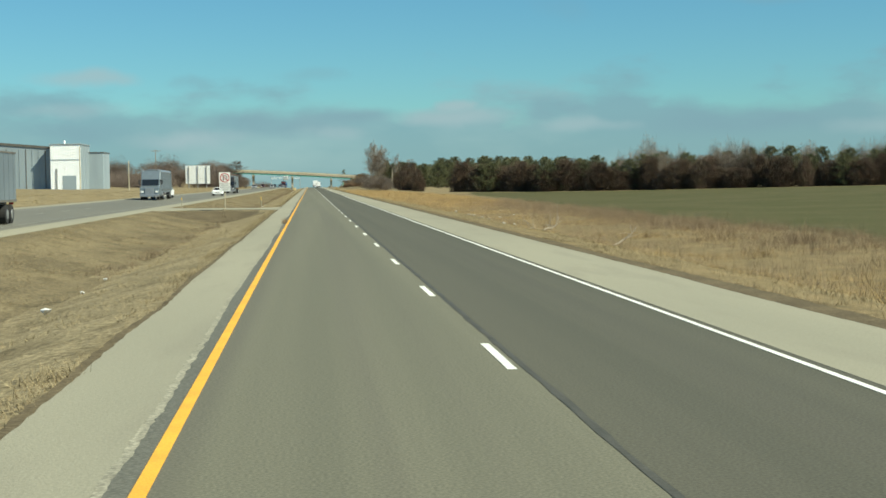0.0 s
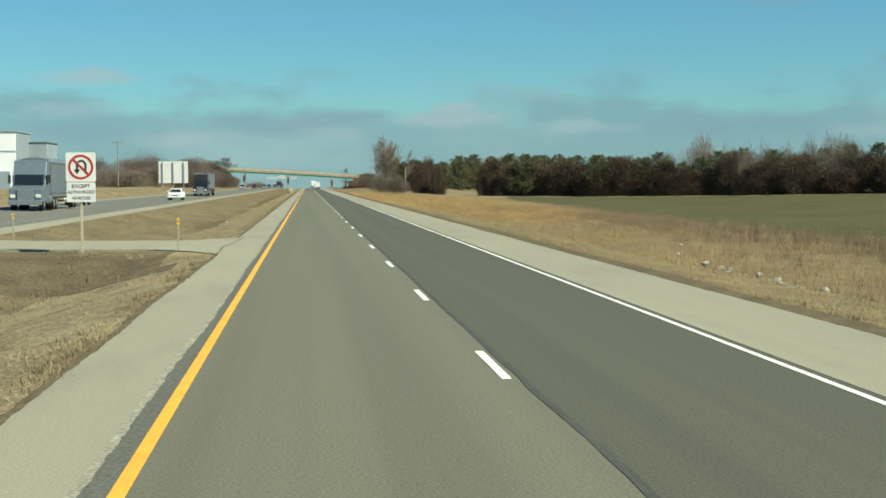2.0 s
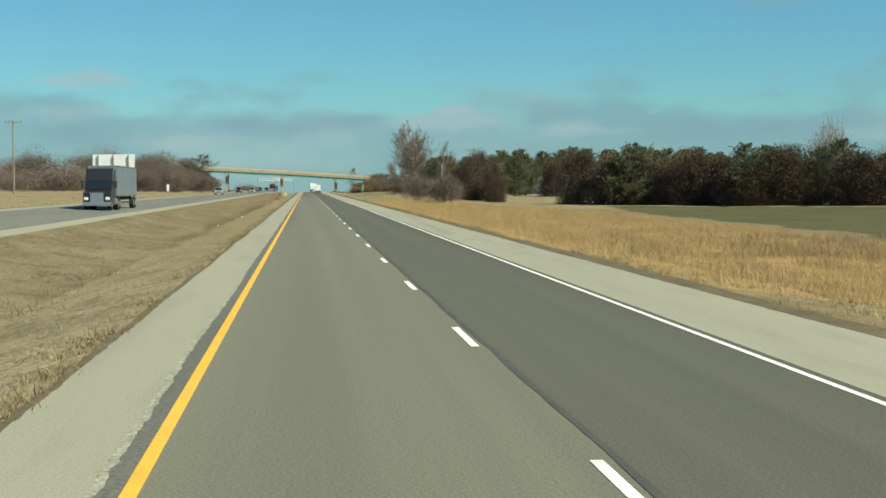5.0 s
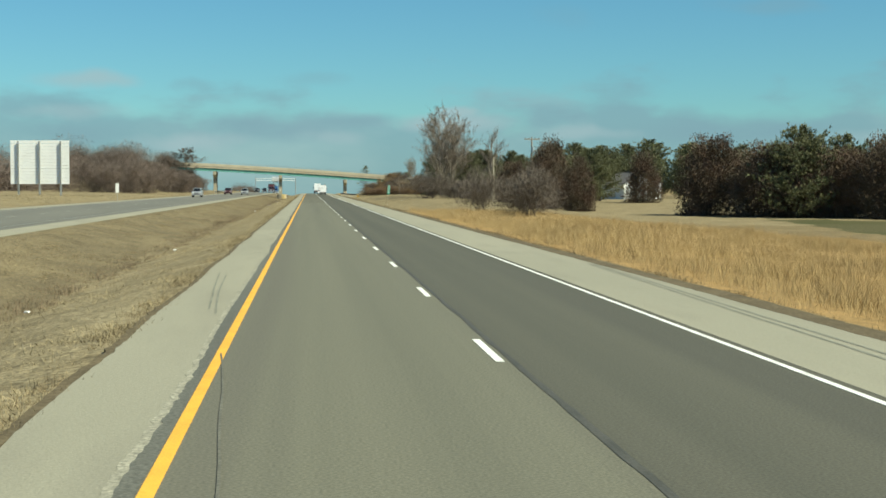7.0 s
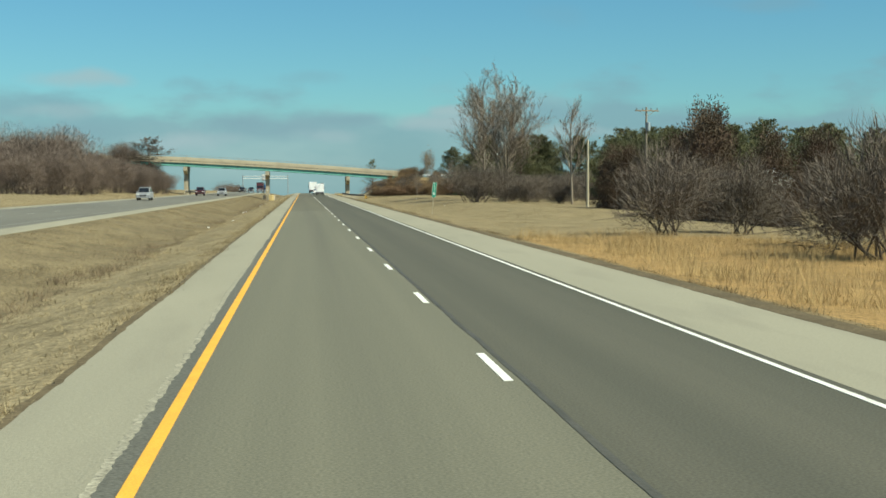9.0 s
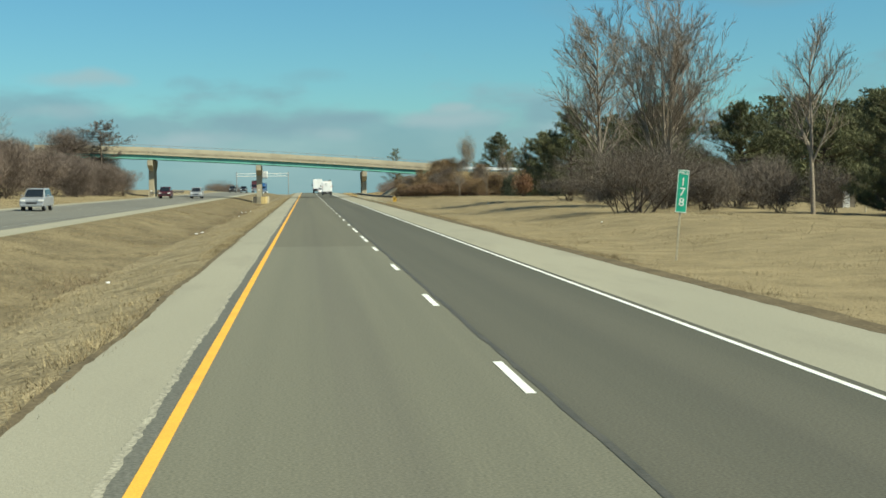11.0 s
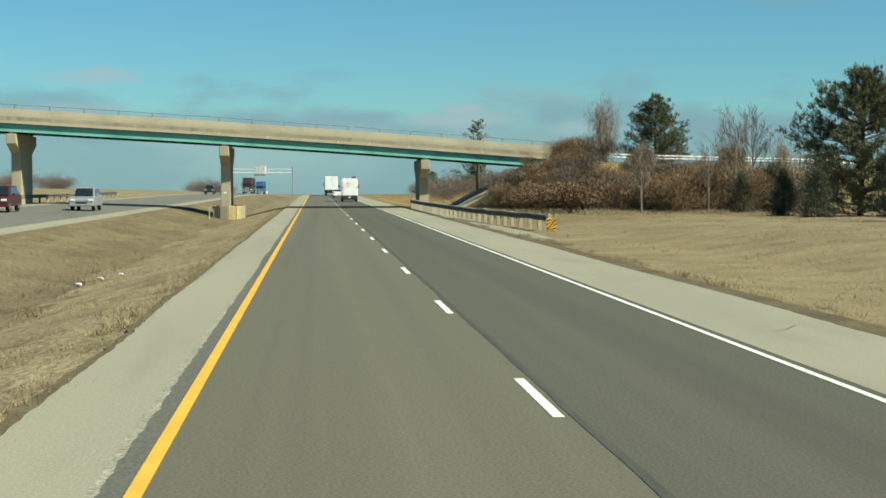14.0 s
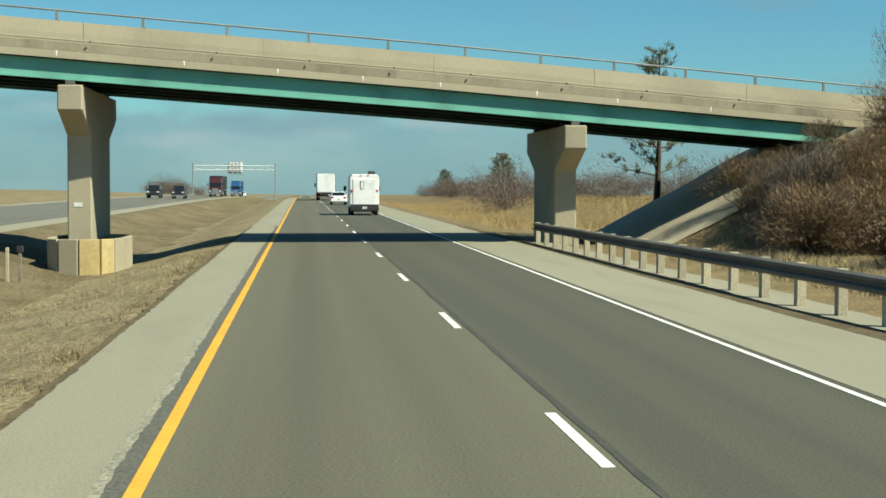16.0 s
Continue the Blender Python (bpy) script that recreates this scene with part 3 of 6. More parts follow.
strip("shoulder_3", -16.59, -15.25, M["shoulder"], tilt=FAR_TILT, label="pale inner shoulder of the opposite carriageway", category="shoulder")
strip("shoulder_4", -26.1, -24.71, M["shoulder"], tilt=FAR_TILT, label="pale outer shoulder of the opposite carriageway", category="shoulder")


def paint(name, x0, x1, y0, y1, mat, z, parent=None, tilt=None):
    """Paint on the road, a thin raised film."""
    ys = [y for y in grid_lines([(y0, y1, 10.0)])] if y1 - y0 > 12 else [y0, y1]
    V, F = [], []
    for i, y in enumerate(ys):
        f = float(fall(y))
        za = z if tilt is None else spread_on(tilt, x0) + z
        zb = z if tilt is None else spread_on(tilt, x1) + z
        V += [(x0, y, za + f - 0.004), (x0, y, za + f), (x1, y, zb + f), (x1, y, zb + f - 0.004)]
        if i:
            k = 4 * i
            F += [(k - 4, k - 3, k + 1, k)[::-1], (k - 3, k - 2, k + 2, k + 1), (k - 2, k - 1, k + 3, k + 2)]
    F += [(0, 1, 2, 3), tuple(range(len(V) - 4, len(V)))[::-1]]
    ob = new(name, mesh_of(name, V, F, mat))
    ob.parent = parent
    return ob


paint("edge_line", YELLOW_X - 0.062, YELLOW_X + 0.062, -100, 1400, M["yellow_paint"], 0.006, road)["label"] = "yellow edge line"
paint("edge_line", WHITE_X - 0.047, WHITE_X + 0.047, -100, 1400, M["white_paint"], 0.006, road)["label"] = "white edge line"
far_road = bpy.data.objects[FAR_ROAD]
paint("edge_line", -17.40, -17.34, -100, 1400, M["worn_paint"], 0.008, far_road, FAR_TILT)["label"] = "worn edge line"
paint("edge_line", -24.18, -24.08, -100, 1400, M["worn_paint"], 0.008, far_road, FAR_TILT)["label"] = "white edge line"
CYCLE, DASH, PHASE_A, PHASE_B = 10.9, 2.68, 5.46, -8.325
for k in range(-8, 100):
    y = PHASE_A + CYCLE * k + (0.43 if k > 36 else 0.0)
    if y < 500:
        paint("lane_dash", -0.055, 0.055, y, y + DASH, M["white_paint"], 0.006, road)
    y = PHASE_B + CYCLE * k
    if y > 481:
        paint("lane_dash", -0.055, 0.055, y, y + DASH, M["white_paint"], 0.006, road)
    paint("lane_dash", -20.80, -20.70, y, y + DASH, M["worn_paint"], 0.008, far_road, FAR_TILT)


def ribbon(name, pts, width, mat, z, parent, wob=0.0, label=""):
    """A thin flat band along points (x, y), as tar in a joint or a tyre mark."""
    P = []
    for (x0, y0), (x1, y1) in zip(pts, pts[1:]):
        n = max(1, int(math.hypot(x1 - x0, y1 - y0) / 0.8))
        P += [(x0 + (x1 - x0) * i / n, y0 + (y1 - y0) * i / n) for i in range(n)]
    P.append(pts[-1])
    V, F = [], []
    for i, (x, y) in enumerate(P):
        xa, ya = P[max(0, i - 1)]
        xb, yb = P[min(len(P) - 1, i + 1)]
        d = math.hypot(xb - xa, yb - ya) or 1
        nx, ny = (yb - ya) / d, -(xb - xa) / d
        w = width / 2 * (1 + 0.45 * noise.noise(Vector((x * 1.3, y * 1.3, 5))))
        o = wob * (noise.noise(Vector((x * 0.3, y * 0.3, 9))) + 0.5 * noise.noise(Vector((x * 1.7, y * 1.7, 9))))
        f = float(fall(y)) + z
        V += [(x + nx * (o - w), y + ny * (o - w), f), (x + nx * (o + w), y + ny * (o + w), f)]
        if i:
            k = 2 * i
            F.append((k - 2, k - 1, k + 1, k))
    ob = new(name, mesh_of(name, V, F, mat))
    ob.parent = parent
    if label:
        ob["label"] = label
    return ob


ribbon("tar_joint", [(0.17, -60), (0.17, 760)], 0.085, M["tar"], 0.005, road, 0.035, "tarred joint between the lanes")
for y, x0, x1 in ((177.0, -4.9, 5.6), (531.2, -4.9, 5.7)):
    ribbon("tar_joint", [(x0, y - 0.3), (x0 * 0.3, y), (1.0, y + 0.1), (x1, y - 0.6)], 0.055, M["tar"], 0.010, road, 0.12, "tarred joint across the road")
ribbon("tar_joint", [(-4.9, 178.6), (-3.6, 178.9)], 0.07, M["tar"], 0.010, road, 0.08)
ribbon("tar_joint", [(1.0, 534.0), (1.5, 533.2), (2.4, 533.5)], 0.08, M["tar"], 0.009, road, 0.1)
ribbon("tar_joint", [(1.0, 613.5), (2.0, 613.2), (3.0, 612.6)], 0.10, M["tar"], 0.009, road, 0.1)
for dx in (0.25, 0.50):
    ribbon("tyre_mark", [(3.9 + dx, 258), (4.0 + dx, 268), (4.15 + dx, 276), (4.5 + dx, 284), (4.95 + dx * 0.7, 297), (5.45 + dx * 0.5, 312)], 0.06, M["tyre_mark"], 0.009, road, 0.02, "dark skid mark curving over the shoulder")
ribbon("tyre_mark", [(-2.95, 280), (-3.35, 288), (-3.50, 290)], 0.03, M["tyre_faint"], 0.009, road, 0.02, "dark skid mark")
ribbon("tyre_mark", [(-3.95, 296), (-4.2, 301), (-4.38, 307)], 0.035, M["tyre_mark"], 0.010, road, 0.02, "dark skid mark")
ribbon("tyre_mark", [(-4.12, 297), (-4.4, 303), (-4.6, 308)], 0.035, M["tyre_mark"], 0.010, road, 0.02, "dark skid mark")
# dark strip and broken edge between the yellow line and the pale shoulder
strip("shoulder_edge", -3.81, -3.60, M["crumb"], 0.0075, y0=-40, y1=700, step=0.12, ragged=(0.10, 0.0), parent=road, label="crumbled pale shoulder edge", thick=0.006)
strip("shoulder_edge", -3.725, -3.575, M["wear"], 0.010, y0=-40, y1=700, step=0.12, ragged=(0.085, 0.0), parent=road, label="dark broken shoulder edge", thick=0.006)
strip("shoulder_edge", RIGHT_EDGE - 0.10, RIGHT_EDGE + 0.42, M["dirt"], 0.007, y0=-40, y1=700, step=0.3, ragged=(0.09, 0.16), parent=road, label="dirt washed over the shoulder edge", thick=0.05)
strip("shoulder_edge", LEFT_EDGE - 0.13, LEFT_EDGE + 0.02, M["dirt"], 0.0, y0=-40, y1=700, step=0.25, ragged=(0.16, 0.09), parent=road, label="dirt and dead grass along the shoulder", thick=0.05)


def spot(name, x, y, rx, ry, mat, seed, z=0.0095, label=""):
    """A thin flat patch with a ragged outline on the road."""
    n = 18
    f = float(fall(y)) + z
    V = [(x, y, f)]
    for k in range(n):
        a = 2 * math.pi * k / n
        r = 1 + 0.55 * noise.noise(Vector((2.2 * math.cos(a), 2.2 * math.sin(a), seed * 3.1)))
        V.append((x + rx * r * math.cos(a), y + ry * r * math.sin(a), f))
    ob = new(name, mesh_of(name, V, [(0, k + 1, (k + 1) % n + 1) for k in range(n)], mat))
    ob.parent = road
    if label:
        ob["label"] = label


for x, y, w in ((-4.3, 318.0, 5.0), (4.6, 318.5, 2.2), (4.9, 352.0, 1.4), (4.5, 556.0, 2.0), (4.7, 566.0, 2.6)):
    ribbon("crack", [(x - 0.25, y), (x, y + 0.2), (x + 0.35, y + 0.3 * w)], 0.016, M["wear"], 0.0125, road, 0.05, "thin crack in the shoulder")


strip("gravel_apron", RIGHT_EDGE + 0.05, 7.45, M["shoulder"], -0.045, y0=604, y1=682, step=0.6, ragged=(0.0, 0.25), label="pale gravel apron under the guardrail", category="gravel", thick=0.2)


def crossing():
    """The paved turn through the median."""
    V, F = [], []
    n = 40
    for i in range(n + 1):
        x = -15.3 + (15.3 - 4.86) * i / n
        flare = 3.4 * (max(0, abs(i / n - 0.5) - 0.22) / 0.28) ** 2
        zz = 0.07 * (1 - i / n) + 0.0 * i / n
        V += [(x, 125.7 - flare, zz - 0.3), (x, 125.7 - flare, zz), (x, 133.3 + flare, zz), (x, 133.3 + flare, zz - 0.3)]
        if i:
            k = 4 * i
            F += [(k - 4, k - 3, k + 1, k), (k - 3, k - 2, k + 2, k + 1), (k - 2, k - 1, k + 3, k + 2)]
    me = mesh_of("pavement", V, F, M["shoulder"])
    ob = tagged(new("pavement", me), "pale paved crossing through the grass median", "pavement", kind="structure")
    ribbon("tar_joint", [(-4.95, 122.0), (-5.0, 128), (-4.9, 134), (-4.93, 137)], 0.035, M["tar"], 0.012, ob, 0.22, "dark crack")


crossing()

# ---- overpass ----
def sweep_x(name, sec, x0, x1, mat, parent, n=40, label=""):
    """A section of (offset along y from the near face, height under the parapet's top) drawn out along the skewed, crowned bridge."""
    V, F = [], []
    m = len(sec)
    for i in range(n + 1):
        x = x0 + (x1 - x0) * i / n
        V += [(x, NEAR_FACE + SKEW * x + u, deck_top(x) + v) for u, v in sec]
        if i:
            a, b = (i - 1) * m, i * m
            F += [(a + k, a + (k + 1) % m, b + (k + 1) % m, b + k) for k in range(m)]
    F += [tuple(range(m))[::-1], tuple(range(n * m, n * m + m))]
    me = mesh_of(name, V, F, mat)
    bm = bmesh.new()
    bm.from_mesh(me)
    bmesh.ops.recalc_face_normals(bm, faces=bm.faces)
    bm.to_mesh(me)
    bm.free()
    return part_mesh(name, me, parent, label)


BX0, BX1 = -46.0, 20.5


def bridge():
    e = tagged(new("overpass_bridge"), "beige concrete overpass bridge with green steel girders", "bridge")
    W = BRIDGE_WIDTH
    for k in range(11):                       # parapet cast in lengths with open joints
        a = BX0 + (BX1 - BX0) * k / 11
        b = BX0 + (BX1 - BX0) * (k + 1) / 11 - 0.012
        sec = [(0.0, -0.42), (0.03, 0.0), (0.30, 0.0), (0.42, -0.80), (0.42, -1.0), (0.0, -1.0)]
        sweep_x("parapet", [(u, v) for u, v in sec], a, b, M["concrete"], e, 6)
    sweep_x("parapet", [(W - 0.42, -1.0), (W - 0.42, -0.8), (W - 0.30, 0.0), (W - 0.03, 0.0), (W, -0.42), (W, -1.0)], BX0, BX1, M["concrete"], e, 40)
    sweep_x("deck", [(-0.02, -1.26), (-0.02, -1.003), (W + 0.02, -1.003), (W + 0.02, -1.26)], BX0, BX1, M["concrete"], e, 40, "concrete deck slab")
    sweep_x("soffit", [(0.03, -1.30), (0.03, -1.262), (W - 0.03, -1.262), (W - 0.03, -1.30)], BX0, BX1, M["soffit"], e, 40, "deck underside with shade painted into its colour")
    for k, u in enumerate((0.27, 2.5, 4.6, 6.7, W - 0.27)):
        t = 0.03
        sec = [(u - 0.15, -1.305), (u - 0.15, -1.335), (u - 0.012, -1.335), (u - 0.012, -1.93), (u - t - 0.10, -1.93), (u - t - 0.10, -1.965), (u + t + 0.10, -1.965), (u + t + 0.10, -1.93), (u + 0.012, -1.93), (u + 0.012, -1.335), (u + 0.15, -1.335), (u + 0.15, -1.305)]
        sweep_x("girder", sec, BX0 + 0.4, BX1 - 0.4, M["girder_green" if k in (0, 4) else "girder_shaded"], e, 40, "green painted steel girder" if k in (0, 4) else "inner steel girder with the deck's shade in its colour")
    # handrail: a tube on short posts
    hexa = [(0.17 + 0.036 * math.cos(radians(60 * k)), 0.36 + 0.036 * math.sin(radians(60 * k))) for k in range(6)]
    sweep_x("handrail", hexa, BX0, BX1 - 0.4, M["rail_grey"], e, 40, "grey steel handrail")
    x = 0.71 + 2.83 * 6
    while x > BX0:
        y, z = NEAR_FACE + SKEW * x + 0.17, deck_top(x)
        bm = box((x, y, z + 0.16), (0.09, 0.10, 0.34), 0.015)
        add_box(bm, (x, y, z + 0.01), (0.2, 0.2, 0.02))
        part("rail_post", bm, M["rail_grey"], e)
        x -= 2.83
    # weathered drips and a date plate under the rail
    for x in (-10.6, -6.4, -3.2, -0.2, 2.6, 6.2, 9.3, 13.0):
        y, z = NEAR_FACE + SKEW * x - 0.0225, deck_top(x) - 1.12
        part("stain", prism([(x - 0.03, z + 0.11), (x + 0.03, z + 0.11), (x + 0.012, z - 0.05), (x - 0.01, z - 0.07)], "y", y - 0.003, y + 0.004), M["white_metal"], e, "pale lime stain")
        part("drain", cyl((x + 1.1, y + 0.016, z + 0.40), (x + 1.1, y + 0.06, z + 0.40), 0.035, None, 8), M["soffit"], e, "small dark drain hole")
    sweep_x("fascia", [(-0.014, -0.995), (-0.014, -0.70), (0.004, -0.69), (0.004, -1.0)], BX0, BX1, M["concrete_dirty"], e, 40, "soot stained lower band of the parapet")
    sweep_x("ledge", [(-0.012, -0.64), (-0.012, -0.60), (0.01, -0.59), (0.01, -0.65)], BX0, BX1, M["concrete"], e, 40, "thin ledge along the parapet")
    for x in (-27.9, -10.2, 7.7):
        pier(e, x)
    # abutment and its wing
    for x, s in ((BX1, 1), (BX0, -1)):
        y0 = NEAR_FACE + SKEW * x
        z = deck_top(x)
        part("abutment", box((x + s * 0.45, y0 + W / 2, z - 2.0), (0.9, W, 1.95), 0.03), M["concrete"], e)
        part("wing_wall", box((x + s * 2.0, y0 + 0.15 + SKEW * 2 * s, z - 0.75), (2.6, 0.32, 1.5), 0.03, None), M["concrete"], e)


def pier(e, x):
    """A wall pier with flared ends under the cap, on a footing."""
    y0 = NEAR_FACE + SKEW * x
    top = deck_top(x) - 1.965
    g = land(x, y0)
    L0, L1 = y0 + 0.05, y0 + BRIDGE_WIDTH - 0.05
    cap = top - 0.16
    IN = 2.05                                 # how far the shaft stands back under the cap
    prof = [(L0, cap), (L0, cap - 0.86), (L0 + IN, cap - 1.66), (L0 + IN, g - 0.3), (L1 - IN, g - 0.3), (L1 - IN, cap - 1.66), (L1, cap - 0.86), (L1, cap)]
    body = prism(prof, "x", x - 0.42, x + 0.42)
    bevel_all(body, 0.04, 1)
    p = part("pier", body, M["concrete"], e, "beige concrete pier with a flared cap")
    for u in (0.21, 2.5, 4.6, 6.7, BRIDGE_WIDTH - 0.21):
        part("bearing", box((x, y0 + u, top - 0.08), (0.30, 0.26, 0.16), 0.01), M["rail_dark"], p)
    if x < 0:
        part("marker_plate", box((x - 0.05, L0 + IN - 0.008, 1.42), (0.30, 0.012, 0.15)), M["sign_white"], p)


def pedestal(x, y):
    """The low crash wall round the pier in the median: upright concrete panels round a dark core."""
    e = thing("crash_wall", x, y, land(x, y) - 0.2, 0, "low faceted concrete crash wall round the median pier", "crash wall")
    n = 14
    prof = []
    for i in range(n):
        a = 2 * math.pi * (i + 0.5) / n
        prof.append((1.27 * math.copysign(abs(math.cos(a)) ** 0.75, math.cos(a)), 2.9 * math.copysign(abs(math.sin(a)) ** 0.6, math.sin(a))))
    part("ring", prism([(u * 0.97, v * 0.98) for u, v in prof], "z", 0.0, 1.26), M["soffit"], e, "dark core inside the panels")
    for i in range(n):
        a, b = Vector((*prof[i], 0)), Vector((*prof[(i + 1) % n], 0))
        d = b - a
        m = Matrix.Translation((a + b) / 2) @ Matrix.Rotation(math.atan2(d.y, d.x), 4, "Z")
        bm = box((0, 0, 0.70), (d.length - 0.03, 0.16, 1.40), 0.025)
        bmesh.ops.transform(bm, matrix=m, verts=bm.verts)
        # panels on the front right are coloured yellower and brighter than the rest
        front = (a + b).y < -3.5 and (a + b).x > 0.5
        part("panel", bm, M["concrete_yellow" if front else "concrete"], e, "yellower concrete panel on the front right" if front else "")


def marker_post(x, y, h, mat, capped):
    e = thing("marker_post", x, y, land(x, y), 0, "short weathered marker post in the median" if not capped else "dark short marker post with a reflector cap", "marker post", "marker posts by the pier")
    part("post", box((0, 0, h / 2 - 0.1), (0.09, 0.09, h + 0.2), 0.012), M[mat], e)
    if capped:
        part("cap", box((0, 0, h + 0.03), (0.2, 0.13, 0.2), 0.03), M["plastic_dark"], e, "dark reflector cap")


def slope_paving():
    """Concrete paving on the slope of the fill under the bridge."""
    xs, us = np.arange(9.6, 19.6, 0.4), np.arange(-6.6, 6.1, 0.6)
    V = [(x, NEAR_FACE + BRIDGE_WIDTH / 2 + SKEW * x + u, 0.0) for x in xs for u in us]
    V = [(x, y, land(x, y) + 0.10) for x, y, _ in V]
    n = len(us)
    F = [(i * n + j, (i + 1) * n + j, (i + 1) * n + j + 1, i * n + j + 1) for i in range(len(xs) - 1) for j in range(n - 1)]
    ob = new("slope_paving", mesh_of("slope_paving", V, F, M["concrete"], True))
    tagged(ob, "pale concrete paving on the slope under the bridge", "paving", kind="structure")


bridge()
slope_paving()
pedestal(-9.85, 676.8)
marker_post(-11.03, 668.0, 1.0, "post_wood", False)
marker_post(-10.66, 668.0, 0.95, "bark", True)

# ---- plants ----
def tubes(segs, sides):
    """Tapered tubes for rows of (x0, y0, z0, x1, y1, z1, r0, r1), as arrays."""
    S = np.asarray(segs, float)
    a, b, r0, r1 = S[:, :3], S[:, 3:6], S[:, 6], S[:, 7]
    d = b - a
    d /= np.linalg.norm(d, axis=1)[:, None] + 1e-9
    ref = np.where(np.abs(d[:, 2:3]) < 0.9, np.array([[0, 0, 1.0]]), np.array([[1.0, 0, 0]]))
    u = np.cross(d, ref)
    u /= np.linalg.norm(u, axis=1)[:, None] + 1e-9
    w = np.cross(d, u)
    ang = np.arange(sides) * 2 * np.pi / sides
    ring = np.cos(ang)[None, :, None] * u[:, None] + np.sin(ang)[None, :, None] * w[:, None]
    V = np.concatenate([a[:, None] + ring * r0[:, None, None], b[:, None] + ring * r1[:, None, None]], 1).reshape(-1, 3)
    k = np.arange(sides)
    n = (k + 1) % sides
    q = np.concatenate([np.stack([k, n, n + sides], 1), np.stack([k, n + sides, k + sides], 1)])
    F = (q[None] + (np.arange(len(S)) * 2 * sides)[:, None, None]).reshape(-1, 3)
    return V, F


def joined(pieces):
    V, F, o = [], [], 0
    for v, f in pieces:
        V.append(v)
        F.append(f + o)
        o += len(v)
    return np.concatenate(V), np.concatenate(F)


def blades(P, D, length, width, rng):
    """One slim triangle at each place P along D."""
    n = len(P)
    D = D / (np.linalg.norm(D, axis=1)[:, None] + 1e-9)
    side = np.cross(D, rng.normal(size=(n, 3)))
    side /= np.linalg.norm(side, axis=1)[:, None] + 1e-9
    L = (length * rng.uniform(0.6, 1.3, n))[:, None]
    W = (width * rng.uniform(0.7, 1.3, n))[:, None]
    V = np.stack([P - side * W / 2, P + side * W / 2, P + D * L], 1).reshape(-1, 3)
    return V, np.arange(3 * n).reshape(-1, 3)


def grow(rng, height, lean=0.35, levels=4, kids=(6, 5, 5, 4), r=0.16, up=0.5, first=0.25, stems=1, spread0=0.15, len0=0.8, ratio=0.55, wig=0.12):
    """Branch pieces of a leafless tree, thick ones and thin ones."""
    thick, thin = [], []

    def limb(p, d, length, rad, level):
        n = 5 if level == 0 else 3 if level < 2 else 2 if level == 2 else 1
        pts = [p]
        for i in range(n):
            d = d + rng.normal(0, wig, 3) + np.array([0, 0, up * 0.10])
            d = d / np.linalg.norm(d)
            pts.append(pts[-1] + d * length / n)
        rads = rad * (1 - 0.8 * np.linspace(0, 1, n + 1) ** 1.2)
        for i in range(n):
            (thick if rads[i] > 0.028 else thin).append((*pts[i], *pts[i + 1], max(rads[i], 0.008), max(rads[i + 1], 0.006)))
        if level < levels:
            m = kids[min(level, len(kids) - 1)]
            for j in range(m):
                f = (first if level == 0 else 0.15) + (1 - (first if level == 0 else 0.15)) * (j + rng.uniform(0.2, 0.9)) / m
                f = min(f, 0.98)
                k = int(f * n)
                q = pts[k] + (pts[k + 1] - pts[k]) * (f * n - k)
                dd = pts[k + 1] - pts[k]
                dd = dd / np.linalg.norm(dd)
                side = np.cross(dd, rng.normal(size=3))
                side /= np.linalg.norm(side) + 1e-9
                a = rng.uniform(0.75, 1.25) * lean * (2.0 if level == 0 else 1.7)
                nd = dd * math.cos(a) + side * math.sin(a) + np.array([0, 0, up * 0.25])
                ll = length * ratio * (1.15 - 0.55 * f if level == 0 else 1.0) * rng.uniform(0.75, 1.2)
                limb(q, nd / np.linalg.norm(nd), ll, max(0.007, rad * (0.55 - 0.25 * f)), level + 1)

    for s in range(stems):
        az, tilt = 2 * math.pi * (s * 0.618 + 0.1 * rng.random()), spread0 * (0.25 + 1.3 * (s + rng.random()) / stems)
        d = np.array([rng.normal(0, spread0), rng.normal(0, spread0), 1.0]) if stems == 1 else np.array([tilt * math.cos(az), tilt * math.sin(az), 1.0])
        p = np.array([rng.normal(0, 0.12), rng.normal(0, 0.12), -0.1]) if stems > 1 else np.array([0, 0, -0.15])
        limb(p, d / np.linalg.norm(d), height * len0 * rng.uniform(0.86, 1.05) * (1 - 0.30 * s / stems), r * (1 if stems == 1 else rng.uniform(0.6, 1)), 0)
    return thick, thin


def bare_tree(name, seed, height, label, mats=("bark", "twig"), category="tree", thin_scale=1.0, fuzz=0, fuzz_len=0.55, fuzz_w=0.022, **kw):
    rng = np.random.default_rng(seed)
    thick, thin = grow(rng, height, **kw)
    e = thing(name, 0, -900, -40, 0, label, category)
    if thick:
        part_mesh("trunk", tri_mesh("trunk", *tubes(thick, 6), M[mats[0]]), e)
    T = np.array(thin)
    T[:, 6:] *= thin_scale
    pieces = [tubes(T, 3)]
    if fuzz:
        B = np.repeat(T, fuzz, 0)
        f = rng.random(len(B))[:, None]
        d = B[:, 3:6] - B[:, :3]
        d /= np.linalg.norm(d, axis=1)[:, None] + 1e-9
        pieces.append(blades(B[:, :3] + (B[:, 3:6] - B[:, :3]) * f, d + rng.normal(0, 0.38, d.shape) + np.array([0, 0, 0.35]), fuzz_len, fuzz_w, rng))
    part_mesh("crown", tri_mesh("crown", *joined(pieces), M[mats[1]]), e)
    return e


